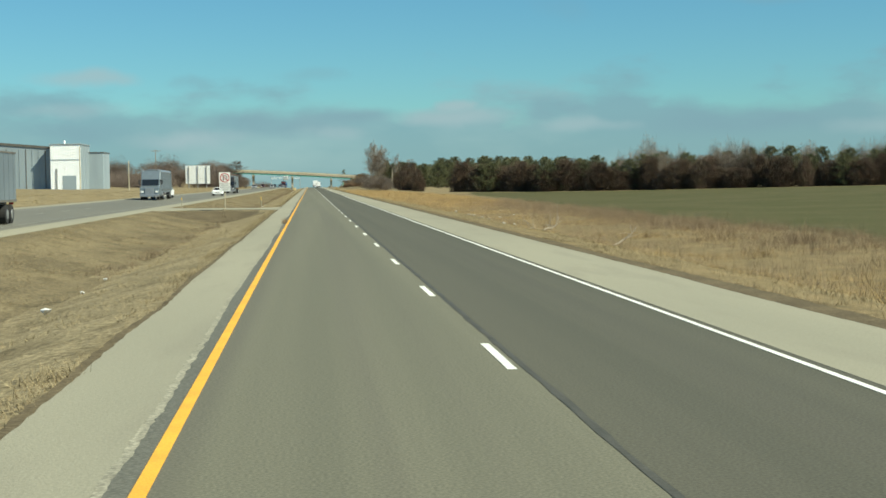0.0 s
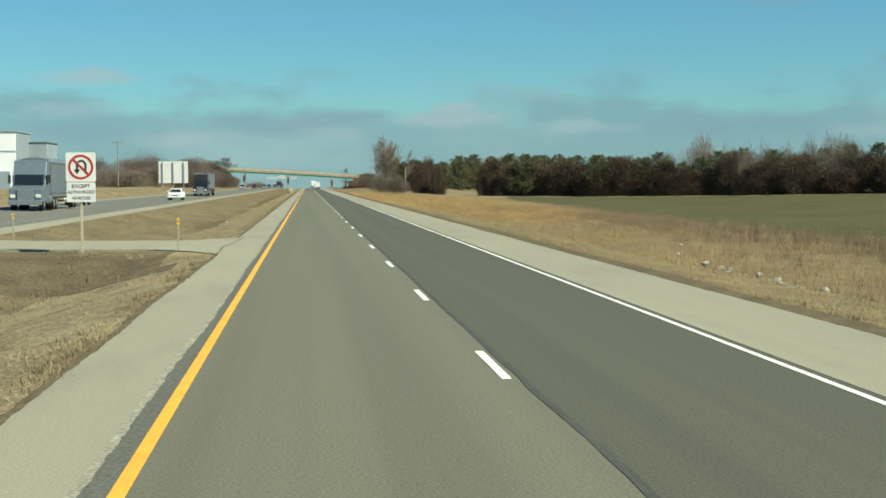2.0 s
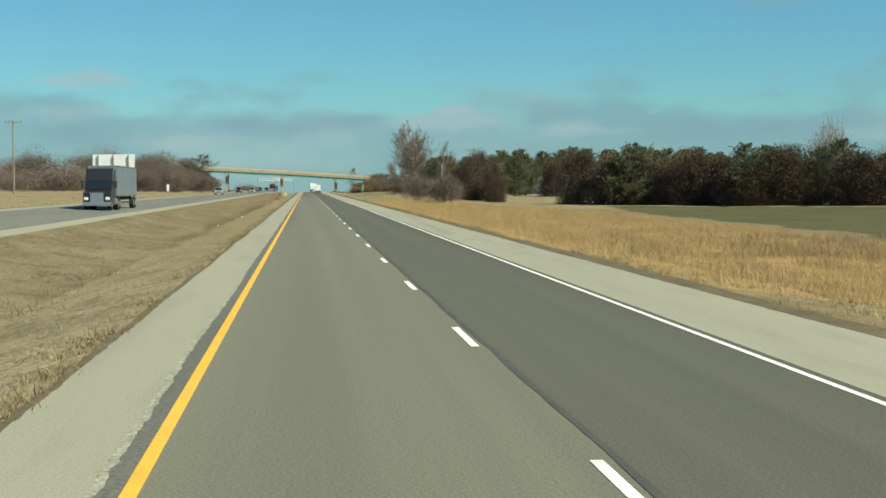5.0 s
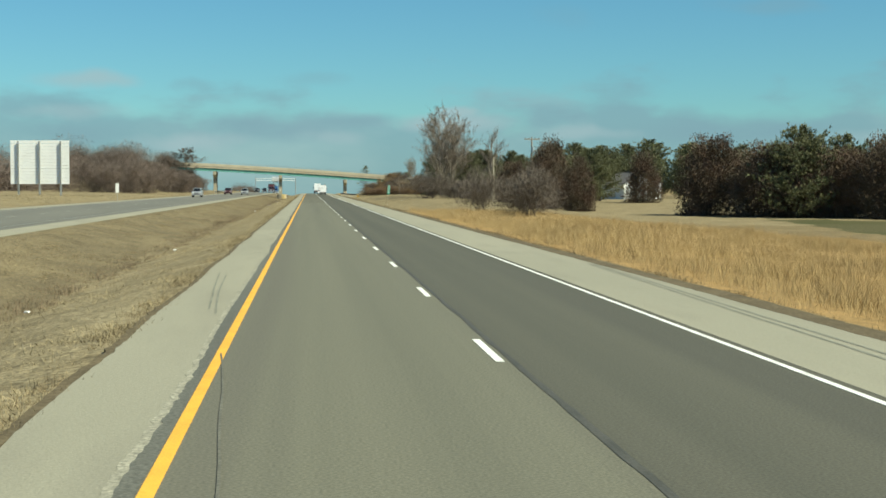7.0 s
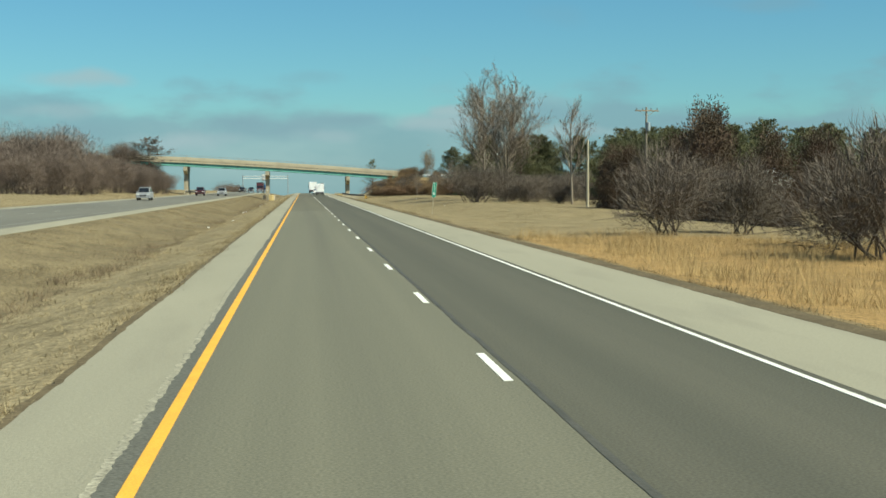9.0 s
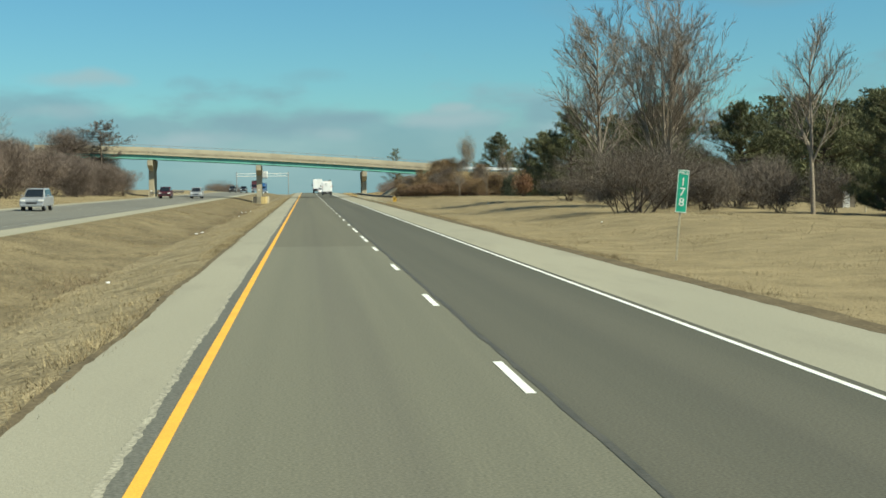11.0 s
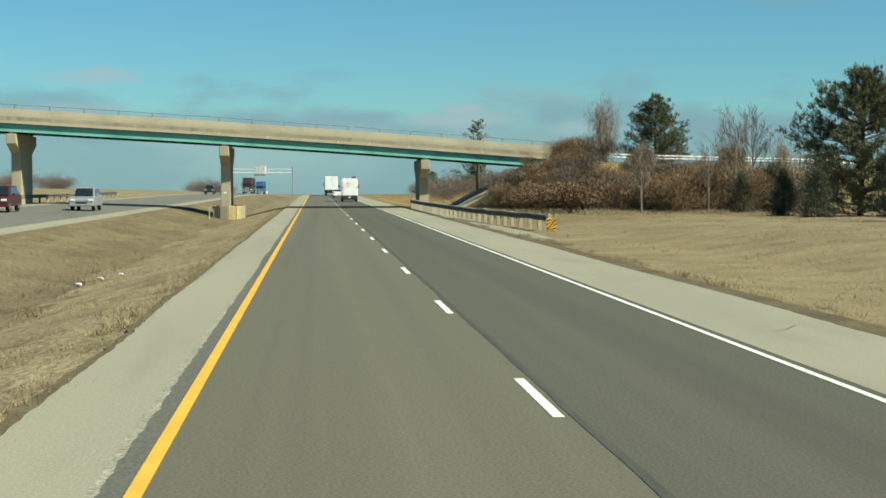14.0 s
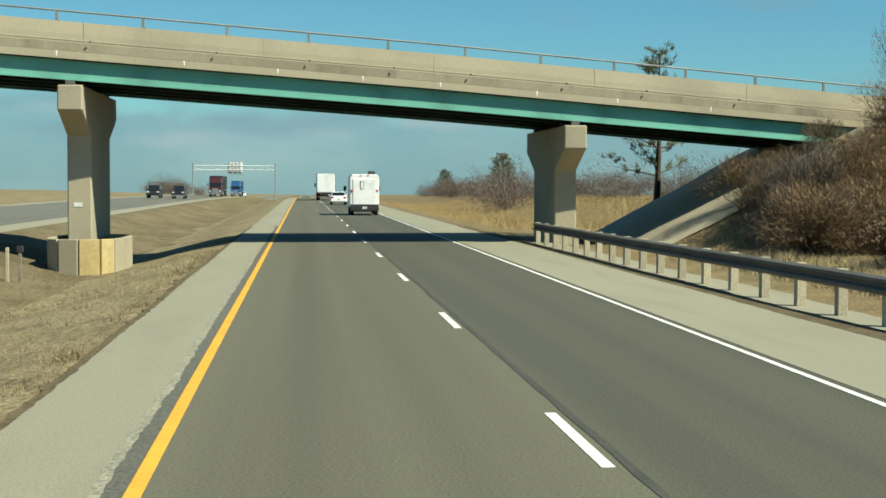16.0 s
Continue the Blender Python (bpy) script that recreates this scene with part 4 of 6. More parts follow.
def pine(name, seed, height, width, label, mat="needle", sparse=1.0, start=0.18, category="pine tree", needle=0.05, tuft=11, dens=1.0, umbrella=False):
    """A pine: whorls of limbs that end in plumes of needles, ragged outline."""
    rng = np.random.default_rng(seed)
    e = thing(name, 0, -900, -40, 0, label, category)
    segs = []
    n = 8
    for i in range(n):
        a, b = i / n, (i + 1) / n
        segs.append((0.10 * math.sin(3 * a), 0.1 * math.cos(2 * a) - 0.1, height * a * 0.97 - 0.15, 0.10 * math.sin(3 * b), 0.1 * math.cos(2 * b) - 0.1, height * b * 0.97 - 0.15, 0.022 * height * (1 - a) + 0.02, 0.022 * height * (1 - b) + 0.02))
    P, D = [], []
    h = start
    swell = rng.uniform(0, 2 * np.pi)
    while h < 0.99:
        lobe = rng.uniform(0.80, 1.12)
        for k in range(rng.integers(6, 9)):
            if rng.random() > sparse * 1.05:
                continue
            a = rng.uniform(0, 2 * np.pi)
            if umbrella:
                prof = 0.45 + 0.55 * math.sin(math.pi * min(1.0, (h - start) / (1 - start) * 0.8 + 0.2))
            else:
                prof = max(0.15, (1 - h ** 2.1) ** 0.72) * min(1.0, 0.80 + 0.9 * h)
            L = max(0.4, width / 2 * prof * lobe * rng.uniform(0.62, 1.10) * (1 + 0.14 * math.cos(2 * a + swell + 5 * h)))
            rise = rng.uniform(-0.04, 0.10) if umbrella else rng.uniform(0.0, 0.30) + 0.25 * h
            d = np.array([math.cos(a), math.sin(a), rise])
            p0 = np.array([0, -0.05, h * height - (0.0 if umbrella else 0.12 * L)])
            p1 = p0 + d * L
            segs.append((*p0, *p1, 0.02 + 0.010 * L, 0.008))
            m = int(max(4, L * dens * (11 if sparse > 0.9 else 6)))
            for j in range(m):
                f = 0.28 + 0.78 * rng.random() ** 0.7
                q = p0 + (p1 - p0) * f + rng.normal(0, 0.20, 3) * np.array([1, 1, 0.55]) * (0.5 + 0.30 * L * f)
                q[2] += 0.16 * L * f * f
                c = tuft
                P.append(q + rng.normal(0, 0.07, (c, 3)))
                D.append(rng.normal(0, 0.55, (c, 3)) + d * 0.6 + np.array([0, 0, 0.75]))
        h += rng.uniform(0.034, 0.062) * (1.15 - 0.4 * h)
    part_mesh("trunk", tri_mesh("trunk", *tubes(segs, 5), M["bark_dark"]), e)
    P, D = np.concatenate(P), np.concatenate(D)
    part_mesh("crown", tri_mesh("crown", *blades(P, D, 0.30, needle, rng), M[mat]), e)
    return e


def cedar(name, seed, height, width, label, mat="cedar", round_top=0.6, count=9000, category="cedar tree", leaf=(0.30, 0.10), plumes=90):
    """A dense evergreen: many rising plumes of short sprays, ragged at the outline, round a stem with limbs."""
    rng = np.random.default_rng(seed)
    e = thing(name, 0, -900, -40, 0, label, category)

    def radius(h):
        return (1 - h) ** round_top * min(1.0, 0.66 + h * 2.0) * width / 2
    segs = [(0, 0, -0.2, 0, 0, height * 0.8, 0.022 * height, 0.010 * height)]
    P, D = [], []
    per = count // plumes
    for k in range(plumes):
        h = 0.97 * (1 - rng.random() ** 0.8)
        a = 2 * np.pi * (k * 0.618 + rng.uniform(-0.12, 0.12))
        r = radius(h) * (0.86 * rng.random() ** 0.32) * rng.uniform(0.88, 1.12)
        c = np.array([r * math.cos(a), r * math.sin(a), max(0.25, h * height * rng.uniform(0.96, 1.03))])
        lift = np.array([math.cos(a) * 0.5, math.sin(a) * 0.5, 1.0])
        sx, sz = width * rng.uniform(0.055, 0.10), height * rng.uniform(0.05, 0.105)
        v = np.clip(rng.normal(size=(per, 3)), -1.7, 1.7) * np.array([sx, sx, sz])
        P.append(c + v + lift * (rng.random(per)[:, None] - 0.4) * sz)
        D.append(lift * 0.7 + v / np.array([sx, sx, sz]) * 0.35 + rng.normal(0, 0.42, (per, 3)))
        if k % 3 == 0:
            segs.append((0, 0, c[2] * 0.75, *c, 0.035, 0.012))
    part_mesh("trunk", tri_mesh("trunk", *tubes(segs, 5), M["bark_dark"]), e)
    P = np.concatenate(P)
    P[:, 2] = np.maximum(P[:, 2], 0.05)
    part_mesh("crown", tri_mesh("crown", *blades(P, np.concatenate(D), leaf[0], leaf[1], rng), M[mat]), e)
    return e


def bush(name, seed, height, width, label, mats=("bark_dark", "twig_grey"), count=4000, twig=(0.7, 0.022), stems=9, lobes=9, low=0.05, flat=1.0, category="shrub", up=0.7):
    """A leafless bush: crooked stems into rounded lobes, each filled with fine twigs."""
    rng = np.random.default_rng(seed)
    e = thing(name, 0, -900, -40, 0, label, category)
    cs, segs, P, D = [], [], [], []
    for k in range(lobes):
        a = 2 * np.pi * (k + rng.uniform(-0.3, 0.3)) / lobes
        rr = width * 0.5 * rng.uniform(0.15, 0.72)
        zz = height * rng.uniform(low + 0.22, 0.72) * (1 - 0.25 * rr / width)
        cs.append((np.array([rr * math.cos(a), rr * math.sin(a), zz]), width * rng.uniform(0.17, 0.30), height * rng.uniform(0.20, 0.30) * flat))
    cs.append((np.array([0, 0, height * 0.62]), width * 0.26, height * 0.36))
    for k in range(stems):
        c = cs[k % len(cs)]
        b = np.array([rng.normal(0, 0.05 * width), rng.normal(0, 0.05 * width), -0.15])
        m = b + (c[0] - b) * 0.5 + rng.normal(0, 0.06 * height, 3) * np.array([1, 1, 0.3])
        t = c[0] + rng.normal(0, 0.35, 3) * np.array([c[1], c[1], c[2]])
        r = 0.006 * height + 0.012
        segs += [(*b, *m, r, r * 0.7), (*m, *t, r * 0.7, r * 0.3)]
        for _ in range(5):
            q = m + (t - m) * rng.uniform(0, 0.9)
            w = c[0] + rng.normal(0, 0.55, 3) * np.array([c[1], c[1], c[2]])
            segs.append((*q, *w, r * 0.4, r * 0.15))
    per = count // len(cs)
    for c, rx, rz in cs:
        v = rng.normal(size=(per, 3))
        v /= np.linalg.norm(v, axis=1)[:, None]
        v *= (rng.random(per) ** 0.42)[:, None]
        p = c + v * np.array([rx, rx, rz])
        keep = p[:, 2] > low * height
        p, v = p[keep], v[keep]
        d = p - np.array([0, 0, height * 0.1])
        d /= np.linalg.norm(d, axis=1)[:, None] + 1e-9
        P.append(p - d * twig[0] * 0.4)
        D.append(d * 0.55 + v * 0.35 + rng.normal(0, 0.55, (len(p), 3)) + np.array([0, 0, up]))
    part_mesh("trunk", tri_mesh("trunk", *tubes(segs, 5), M[mats[0]]), e)
    part_mesh("crown", tri_mesh("crown", *blades(np.concatenate(P), np.concatenate(D), twig[0], twig[1], rng), M[mats[1]]), e)
    return e


def set_at(ob, x, y, s=1.0, rz=0.0, sz=None, z=None, label=""):
    """Puts a plant on the ground."""
    zz = land(x, y) if z is None else z
    ob.matrix_world = pose(x, y, zz, 0, 0, rz) @ Matrix.Diagonal((s, s, sz or s, 1))
    if label:
        ob["label"] = label
    return ob


def more_of(ob, x, y, s=1.0, rz=0.0, sz=None, label="", group=""):
    c = copy_thing(ob, Matrix.Identity(4))
    c.matrix_world = pose(x, y, land(x, y), 0, 0, rz) @ Matrix.Diagonal((s, s, sz or s, 1))
    if label:
        c["label"] = label
    if group:
        c["group"] = group
    return c


# near trees beside the slow lane
poplar = set_at(bare_tree("bare_tree", 3, 16.4, "tall leafless tree with many spreading upright limbs in dry grass", r=0.15, lean=0.33, levels=4, kids=(10, 6, 4, 3), first=0.24, up=0.42, ratio=0.44, len0=0.86, wig=0.05, thin_scale=1.0, fuzz=5, fuzz_len=0.5, fuzz_w=0.013, stems=7, spread0=0.24), 22.4, 526.5, 0.97)
maple = set_at(bare_tree("bare_tree", 8, 13.8, "leafless grey tree with a straight trunk beside the pines", r=0.19, lean=0.40, levels=3, kids=(32, 9, 6), first=0.20, up=0.36, ratio=0.41, len0=0.95, wig=0.03, spread0=0.02, thin_scale=1.0, fuzz=7, fuzz_len=0.5, fuzz_w=0.013), 22.7, 550.0)
ash = set_at(bare_tree("bare_tree", 12, 11.5, "slender leafless tree with a pale trunk", r=0.15, lean=0.36, levels=3, kids=(12, 8, 6), first=0.30, up=0.5, ratio=0.46, len0=0.88, wig=0.045, spread0=0.04, thin_scale=1.0, fuzz=6, fuzz_len=0.5, fuzz_w=0.012), 28.0, 512.3)
hawthorn = set_at(bush("hawthorn", 21, 5.0, 10.5, "low spreading leafless hawthorn with dense grey twigs", count=17000, twig=(0.45, 0.014), stems=22, lobes=18, low=0.24, up=0.2, flat=0.85), 17.0, 511.0)
brush = set_at(bush("leafless_shrub", 24, 3.4, 4.4, "grey leafless shrub with many fine stems in dry grass", count=7600, twig=(0.42, 0.016), stems=10, lobes=11, low=0.02, up=0.35), 16.8, 396.5, 1.5)
brown = set_at(bush("leafless_shrub", 27, 2.9, 4.2, "brown leafless shrub on the embankment", ("bark_dark", "twig_brown"), count=4600, twig=(0.32, 0.019), stems=9, lobes=11, low=-0.08, up=0.2), 14.5, 668.0, 0.7)
for x, y, s, rz in ((14.8, 417, 1.4, 40), (18.5, 404, 1.1, 100), (19.5, 420, 1.25, 200), (24.0, 522, 1.0, 150), (27.5, 517, 0.95, 33), (28, 546, 1.1, 190), (31, 531, 1.2, 20), (26.5, 529, 1.1, 95), (20.5, 543, 0.8, 235), (34, 540, 1.3, 290), (31.5, 519, 1.05, 60), (33.5, 512, 0.9, 10), (21.5, 523, 0.9, 75), (23.5, 530, 1.15, 200), (20.0, 532, 0.85, 320), (26.0, 535, 1.1, 15)):
    more_of(brush, x, y, s, rz)
for x, y, s, rz in ((25.5, 541, 0.8, 130), (30.5, 536, 0.85, 200), (21.0, 556, 0.55, 300), (31.5, 549, 0.8, 40)):
    more_of(hawthorn, x, y, s, rz)
redoak = set_at(bush("oak_sapling", 31, 3.2, 3.2, "small oak sapling that keeps its rusty brown leaves", ("bark_dark", "oak_leaf"), count=5200, twig=(0.12, 0.075), stems=12, lobes=9, low=0.04, category="sapling", up=0.1), 22.0, 589.3)
# pines by the embankment
pine_a = set_at(pine("pine_tree", 41, 10.6, 8.6, "broad dark green pine with a ragged crown", start=0.06), 29.2, 599.5)
pine_b = set_at(pine("pine_tree", 43, 9.0, 8.2, "spreading dark green pine with layered limbs", start=0.05), 31.4, 633.0)
pine_c = set_at(pine("pine_tree", 47, 10.5, 8.2, "pine with a dark ragged crown behind the overpass fill", start=0.3, sparse=1.0), 33.2, 696.0, 0.9)
scots = set_at(pine("pine_tree", 52, 9.2, 5.4, "thin lopsided pine with sparse tufts beside the overpass", sparse=0.30, start=0.22), 13.8, 689.5, (8.8 - land(13.8, 689.5)) / 9.2)
spruce = set_at(cedar("spruce_tree", 55, 3.4, 2.8, "small blue green spruce", "needle_blue", 0.85, 8000, "spruce tree", (0.17, 0.04), 70), 27.1, 635.0, 0.85)
more_of(spruce, 27.9, 647.0, 0.8, 50)
more_of(spruce, 25.5, 624.0, 0.85, 110)
more_of(spruce, 31.0, 650.0, 1.05, 150)
more_of(spruce, 32.0, 628.0, 1.6, 250, label="broad blue green spruce in front of the pines")
more_of(pine_b, 36.5, 622.0, 0.85, 240)
more_of(pine_b, 33.0, 616.0, 0.6, 330)
more_of(pine_a, 36.0, 607.0, 0.95, 100)
more_of(pine_a, 36.5, 585.0, 0.9, 200)
more_of(pine_b, 33.5, 571.0, 1.05, 60)
more_of(pine_b, 38.0, 560.0, 1.0, 170)
more_of(pine_a, 30.5, 577.0, 0.62, 10)
more_of(pine_a, 37.0, 503.0, 0.80, 300)
more_of(pine_b, 41.5, 497.0, 0.92, 220)
more_of(pine_a, 33.0, 513.0, 0.72, 80)
more_of(pine_b, 36.0, 507.0, 0.85, 160)
more_of(pine_a, 45.5, 509.0, 0.85, 20)
more_of(pine_c, 29.5, 562.0, 0.85, 20)
redbare = set_at(bush("bare_tree", 61, 8.8, 3.4, "narrow leafless reddish tree behind the fill", ("bark", "twig_brown"), count=5000, twig=(0.5, 0.016), stems=10, lobes=9, low=0.12, category="tree", up=0.9), 27.0, 692.0)
more_of(redbare, 38.0, 668.0, 0.8, 40, label="leafless reddish tree on the fill")
more_of(ash, 29.0, 652.0, 0.66, 90, label="leafless tree with a flat spreading crown")
more_of(ash, 33.0, 661.0, 0.7, 200, label="leafless tree on the embankment foot")
more_of(ash, 21.0, 648.0, 0.45, 20, label="young leafless tree on the embankment foot")
more_of(ash, 24.5, 643.0, 0.42, 120, label="young leafless tree on the embankment foot")
# cedars and the grove behind the crop field
far_tree = set_at(bush("bare_tree", 65, 13.5, 9.0, "leafless tree rising behind the grove", ("bark", "twig"), count=6500, twig=(0.8, 0.030), stems=14, lobes=15, low=0.22, category="tree", up=0.9), 104.0, 528.0, 0.8)
cedar_a = set_at(cedar("cedar_tree", 71, 7.4, 6.2, "brown winter cedar with a pointed top", round_top=0.55, count=24000, leaf=(0.20, 0.085)), 27.5, 455.0)
cedar_b = set_at(cedar("cedar_tree", 73, 8.4, 8.8, "broad brown winter cedar in a grove", round_top=0.30, count=36000, leaf=(0.23, 0.10), plumes=150), 43.0, 433.0)
cedar_c = set_at(cedar("cedar_tree", 77, 6.9, 6.8, "rounded brown cedar standing alone on grass", round_top=0.5, count=25000, leaf=(0.20, 0.09), plumes=110), 47.8, 487.4)
more_of(cedar_a, 29.5, 463.0, 1.15, 80)
more_of(cedar_a, 31.0, 451.0, 0.85, 170)
more_of(cedar_b, 27.6, 485.0, 0.66, 30, label="brown cedar beside a wooden pole")
more_of(cedar_c, 32.0, 480.0, 0.9, 200)
far_pine_a = set_at(pine("pine_tree", 141, 10.4, 9.0, "dark green pine in a grove", start=0.06, needle=0.11, tuft=6, dens=0.55), 49.0, 575.0)
far_pine_b = set_at(pine("pine_tree", 143, 9.4, 9.4, "dark green pine in a grove", start=0.05, needle=0.11, tuft=6, dens=0.55), 56.0, 580.0)
grove = random.Random(5)
for i in range(36):
    f = (i + 0.6) / 36
    x = 46 + f * 119
    y = spread_on(FRONT, x) + grove.uniform(-2, 6)
    src = cedar_b if grove.random() < 0.75 else cedar_a
    more_of(src, x, y, grove.uniform(0.8, 1.25), grove.uniform(0, 360), grove.uniform(0.58, 1.02), group="cedar grove behind the field")
for i in range(34):
    f = (i + 0.5) / 34
    x = 48 + f * 124
    y = spread_on(FRONT, x) + grove.uniform(-1, 18)
    more_of(far_pine_a if grove.random() < 0.5 else far_pine_b, x, y, grove.uniform(0.8, 1.05), grove.uniform(0, 360), group="pine grove behind the field")
for x, y, s in ((46, 556, 0.95), (51, 560, 1.0), (58, 562, 1.0), (65, 557, 1.12), (73, 553, 1.05), (82, 556, 1.05), (92, 550, 1.0), (100, 548, 1.05), (42, 549, 0.85), (52, 557, 0.95), (73, 549, 0.95), (62, 575, 1.0), (68, 572, 1.05), (77, 570, 1.0), (86, 568, 1.0), (54, 568, 0.95), (95, 564, 1.05), (44, 565, 0.9), (108, 556, 1.05), (116, 552, 1.0), (48, 552, 0.85), (51, 590, 1.1), (57, 596, 1.15), (63, 592, 1.1), (69, 598, 1.15), (75, 592, 1.15), (81, 588, 1.1), (87, 594, 1.15), (93, 585, 1.1), (99, 578, 1.1), (104, 572, 1.1), (67, 585, 1.05), (79, 580, 1.1)):
    more_of(far_pine_a if int(x) % 2 else far_pine_b, x, y, s, x * 37, group="pines behind the house")
for x, y, s in ((123, 535, 1.2), (114, 540, 0.8), (146, 520, 0.92), (158, 505, 0.9), (172, 498, 0.95), (188, 480, 0.9), (134, 530, 0.75), (203, 470, 0.95)):
    more_of(far_tree, x, y, s * 1.22, x * 29, label="leafless tree rising behind the grove")
for i in range(26):                          # leafless trees standing in and behind the grove
    x = 88 + 105 * (i + grove.random()) / 26
    y = spread_on(FRONT, x) + grove.uniform(4, 34)
    more_of(far_tree, x, y, grove.uniform(0.7, 1.0), grove.uniform(0, 360), grove.uniform(0.82, 1.1), group="leafless trees in the grove", label="leafless tree standing in the grove")
for x, y, s in ((40, 610, 0.7), (47, 640, 0.75), (60, 655, 0.7), (75, 640, 0.75), (90, 620, 0.8)):
    more_of(far_tree, x, y, s, x * 31, label="leafless tree behind the pines")
# shrubs on the overpass fill
for i in range(95):
    x = grove.uniform(11.8, 38)
    y = NEAR_FACE + SKEW * x - grove.uniform(1.0, 20.0 if x > 19 else 12)
    if x < 13.5 and y > 668:
        continue
    more_of(brown if grove.random() < 0.8 else brush, x, y, grove.uniform(0.55, 1.0), grove.uniform(0, 360), group="shrubs on the overpass fill", label="brown leafless shrub on the embankment" if i % 4 else "rust brown shrub on the embankment")
for i in range(40):
    x = grove.uniform(18, 37)
    y = NEAR_FACE + SKEW * x - grove.uniform(5.0, 26.0 if x > 24 else 14)
    more_of(brush if i % 3 == 0 else brown, x, y, grove.uniform(0.8, 1.1) if y > 662 else grove.uniform(1.0, 1.5), grove.uniform(0, 360), group="shrubs on the overpass fill", label="tall grey brown shrub on the embankment")
for x, y, s in ((27, 655, 1.4), (30, 660, 1.3), (33, 657, 1.4), (28.5, 664, 1.2), (31.5, 667, 1.1), (35, 663, 1.3), (25, 659, 1.2), (24, 650, 1.2), (36.5, 655, 1.4), (29, 648, 1.2)):
    more_of(brush if int(x * 2) % 2 else brown, x, y, s, x * 41, group="shrubs on the overpass fill", label="tall leafless shrub at the foot of the embankment")
dead = set_at(bush("leafy_shrub", 83, 2.2, 3.6, "low shrub with clinging rust brown leaves on the embankment", ("bark_dark", "dull_leaf"), count=4200, twig=(0.14, 0.085), stems=12, lobes=9, low=0.0, up=0.1), 15.5, 662.0)
for x, y, s in ((17.5, 658, 1.1), (20.0, 662, 1.2), (14.2, 657, 0.8), (14.6, 651, 0.95), (15.8, 647, 1.1), (17.2, 651.5, 1.15), (13.6, 662, 0.7), (19.4, 666.5, 1.2), (21.4, 669, 1.1), (16.6, 664.5, 1.0), (23.0, 657, 1.0), (18.8, 668, 1.1), (25.5, 661, 0.9)):
    more_of(dead, x, y, s, x * 50)
# left side
lbush = set_at(bush("leafless_shrub", 91, 7.0, 8.5, "tall leafless brown thicket on the bank", ("bark_dark", "twig_dark"), count=22000, twig=(0.55, 0.020), stems=14, lobes=17, low=-0.10, up=0.4), -39.0, 566.0, 1.0)
for x, y, s, rz in ((-36.5, 580, 0.9, 20), (-43, 577, 1.55, 60), (-41, 590, 1.7, 100), (-37, 600, 1.1, 140), (-45, 605, 1.4, 180), (-36, 617, 1.0, 220), (-41, 625, 1.2, 260), (-35, 634, 0.95, 300), (-32.5, 646, 0.8, 340), (-37, 650, 0.95, 15), (-31, 660, 0.7, 55), (-34, 668, 0.7, 95), (-45, 640, 1.0, 135), (-48, 590, 1.35, 175), (-52, 570, 1.1, 215), (-40, 550, 0.85, 255), (-39.5, 610, 1.15, 75), (-34.5, 655, 0.85, 25), (-38.5, 640, 1.0, 310), (-44, 560, 1.1, 150), (-33, 628, 0.8, 190), (-39, 571, 1.1, 230)):
    more_of(lbush, x, y, s, rz)
for x, y, s, rz in ((-36, 672, 0.8, 10), (-39, 676, 0.9, 70), (-33.5, 664, 0.75, 130), (-37.5, 662, 0.9, 190), (-41, 668, 1.0, 250), (-35, 660, 0.7, 310)):
    more_of(lbush, x, y, s, rz)
far_bush = set_at(bush("leafless_shrub", 93, 6.5, 11.0, "far leafless thicket on the horizon", ("bark_dark", "twig_dark"), count=7000, twig=(0.42, 0.045), stems=8, lobes=15, low=-0.14, up=0.3), -66.0, 520.0, 1.0)
ltree = set_at(pine("pine_tree", 95, 10.4, 8.2, "bare topped pine with flat layered limbs beside the overpass", sparse=0.75, start=0.46, mat="twig_grey", needle=0.035, umbrella=True), -35.3, 668.0)
for i in range(46):
    x = -58 - 54 * (i + grove.random()) / 46
    y = 540 + grove.uniform(0, 140)
    more_of(far_bush, x, y, grove.uniform(1.05, 1.5), grove.uniform(0, 360), group="far thicket", label="far leafless thicket on the horizon")
for i in range(52):
    x = -60 - 5.2 * i + grove.uniform(-3, 3)
    more_of(far_bush, x, 930 + grove.uniform(-50, 60), grove.uniform(0.7, 1.0), grove.uniform(0, 360), group="far thicket", label="far leafless thicket on the horizon")
for x, y, s in ((-28.5, 938, 0.62), (-31, 948, 0.72), (-34, 962, 0.8), (-37, 978, 0.75), (-33, 985, 0.7), (-29.5, 1010, 0.6)):
    more_of(far_bush, x, y, s, x * 17, label="leafless thicket beyond the overpass")
for i in range(30):
    y = 760 + 11 * i
    x = 17 + 0.05 * (y - 760) + grove.uniform(0, 26)
    more_of(far_bush if y < 900 or grove.random() < 0.8 else far_pine_a, x, y, grove.uniform(0.6, 1.0), grove.uniform(0, 360), group="far roadside trees", label="far roadside tree beyond the overpass")


def in_crossing(x, y):
    i = (x + 15.3) / 10.44
    return -15.3 < x < -4.8 and abs(y - 129.5) < 4.1 + 3.4 * (max(0.0, abs(i - 0.5) - 0.22) / 0.28) ** 2


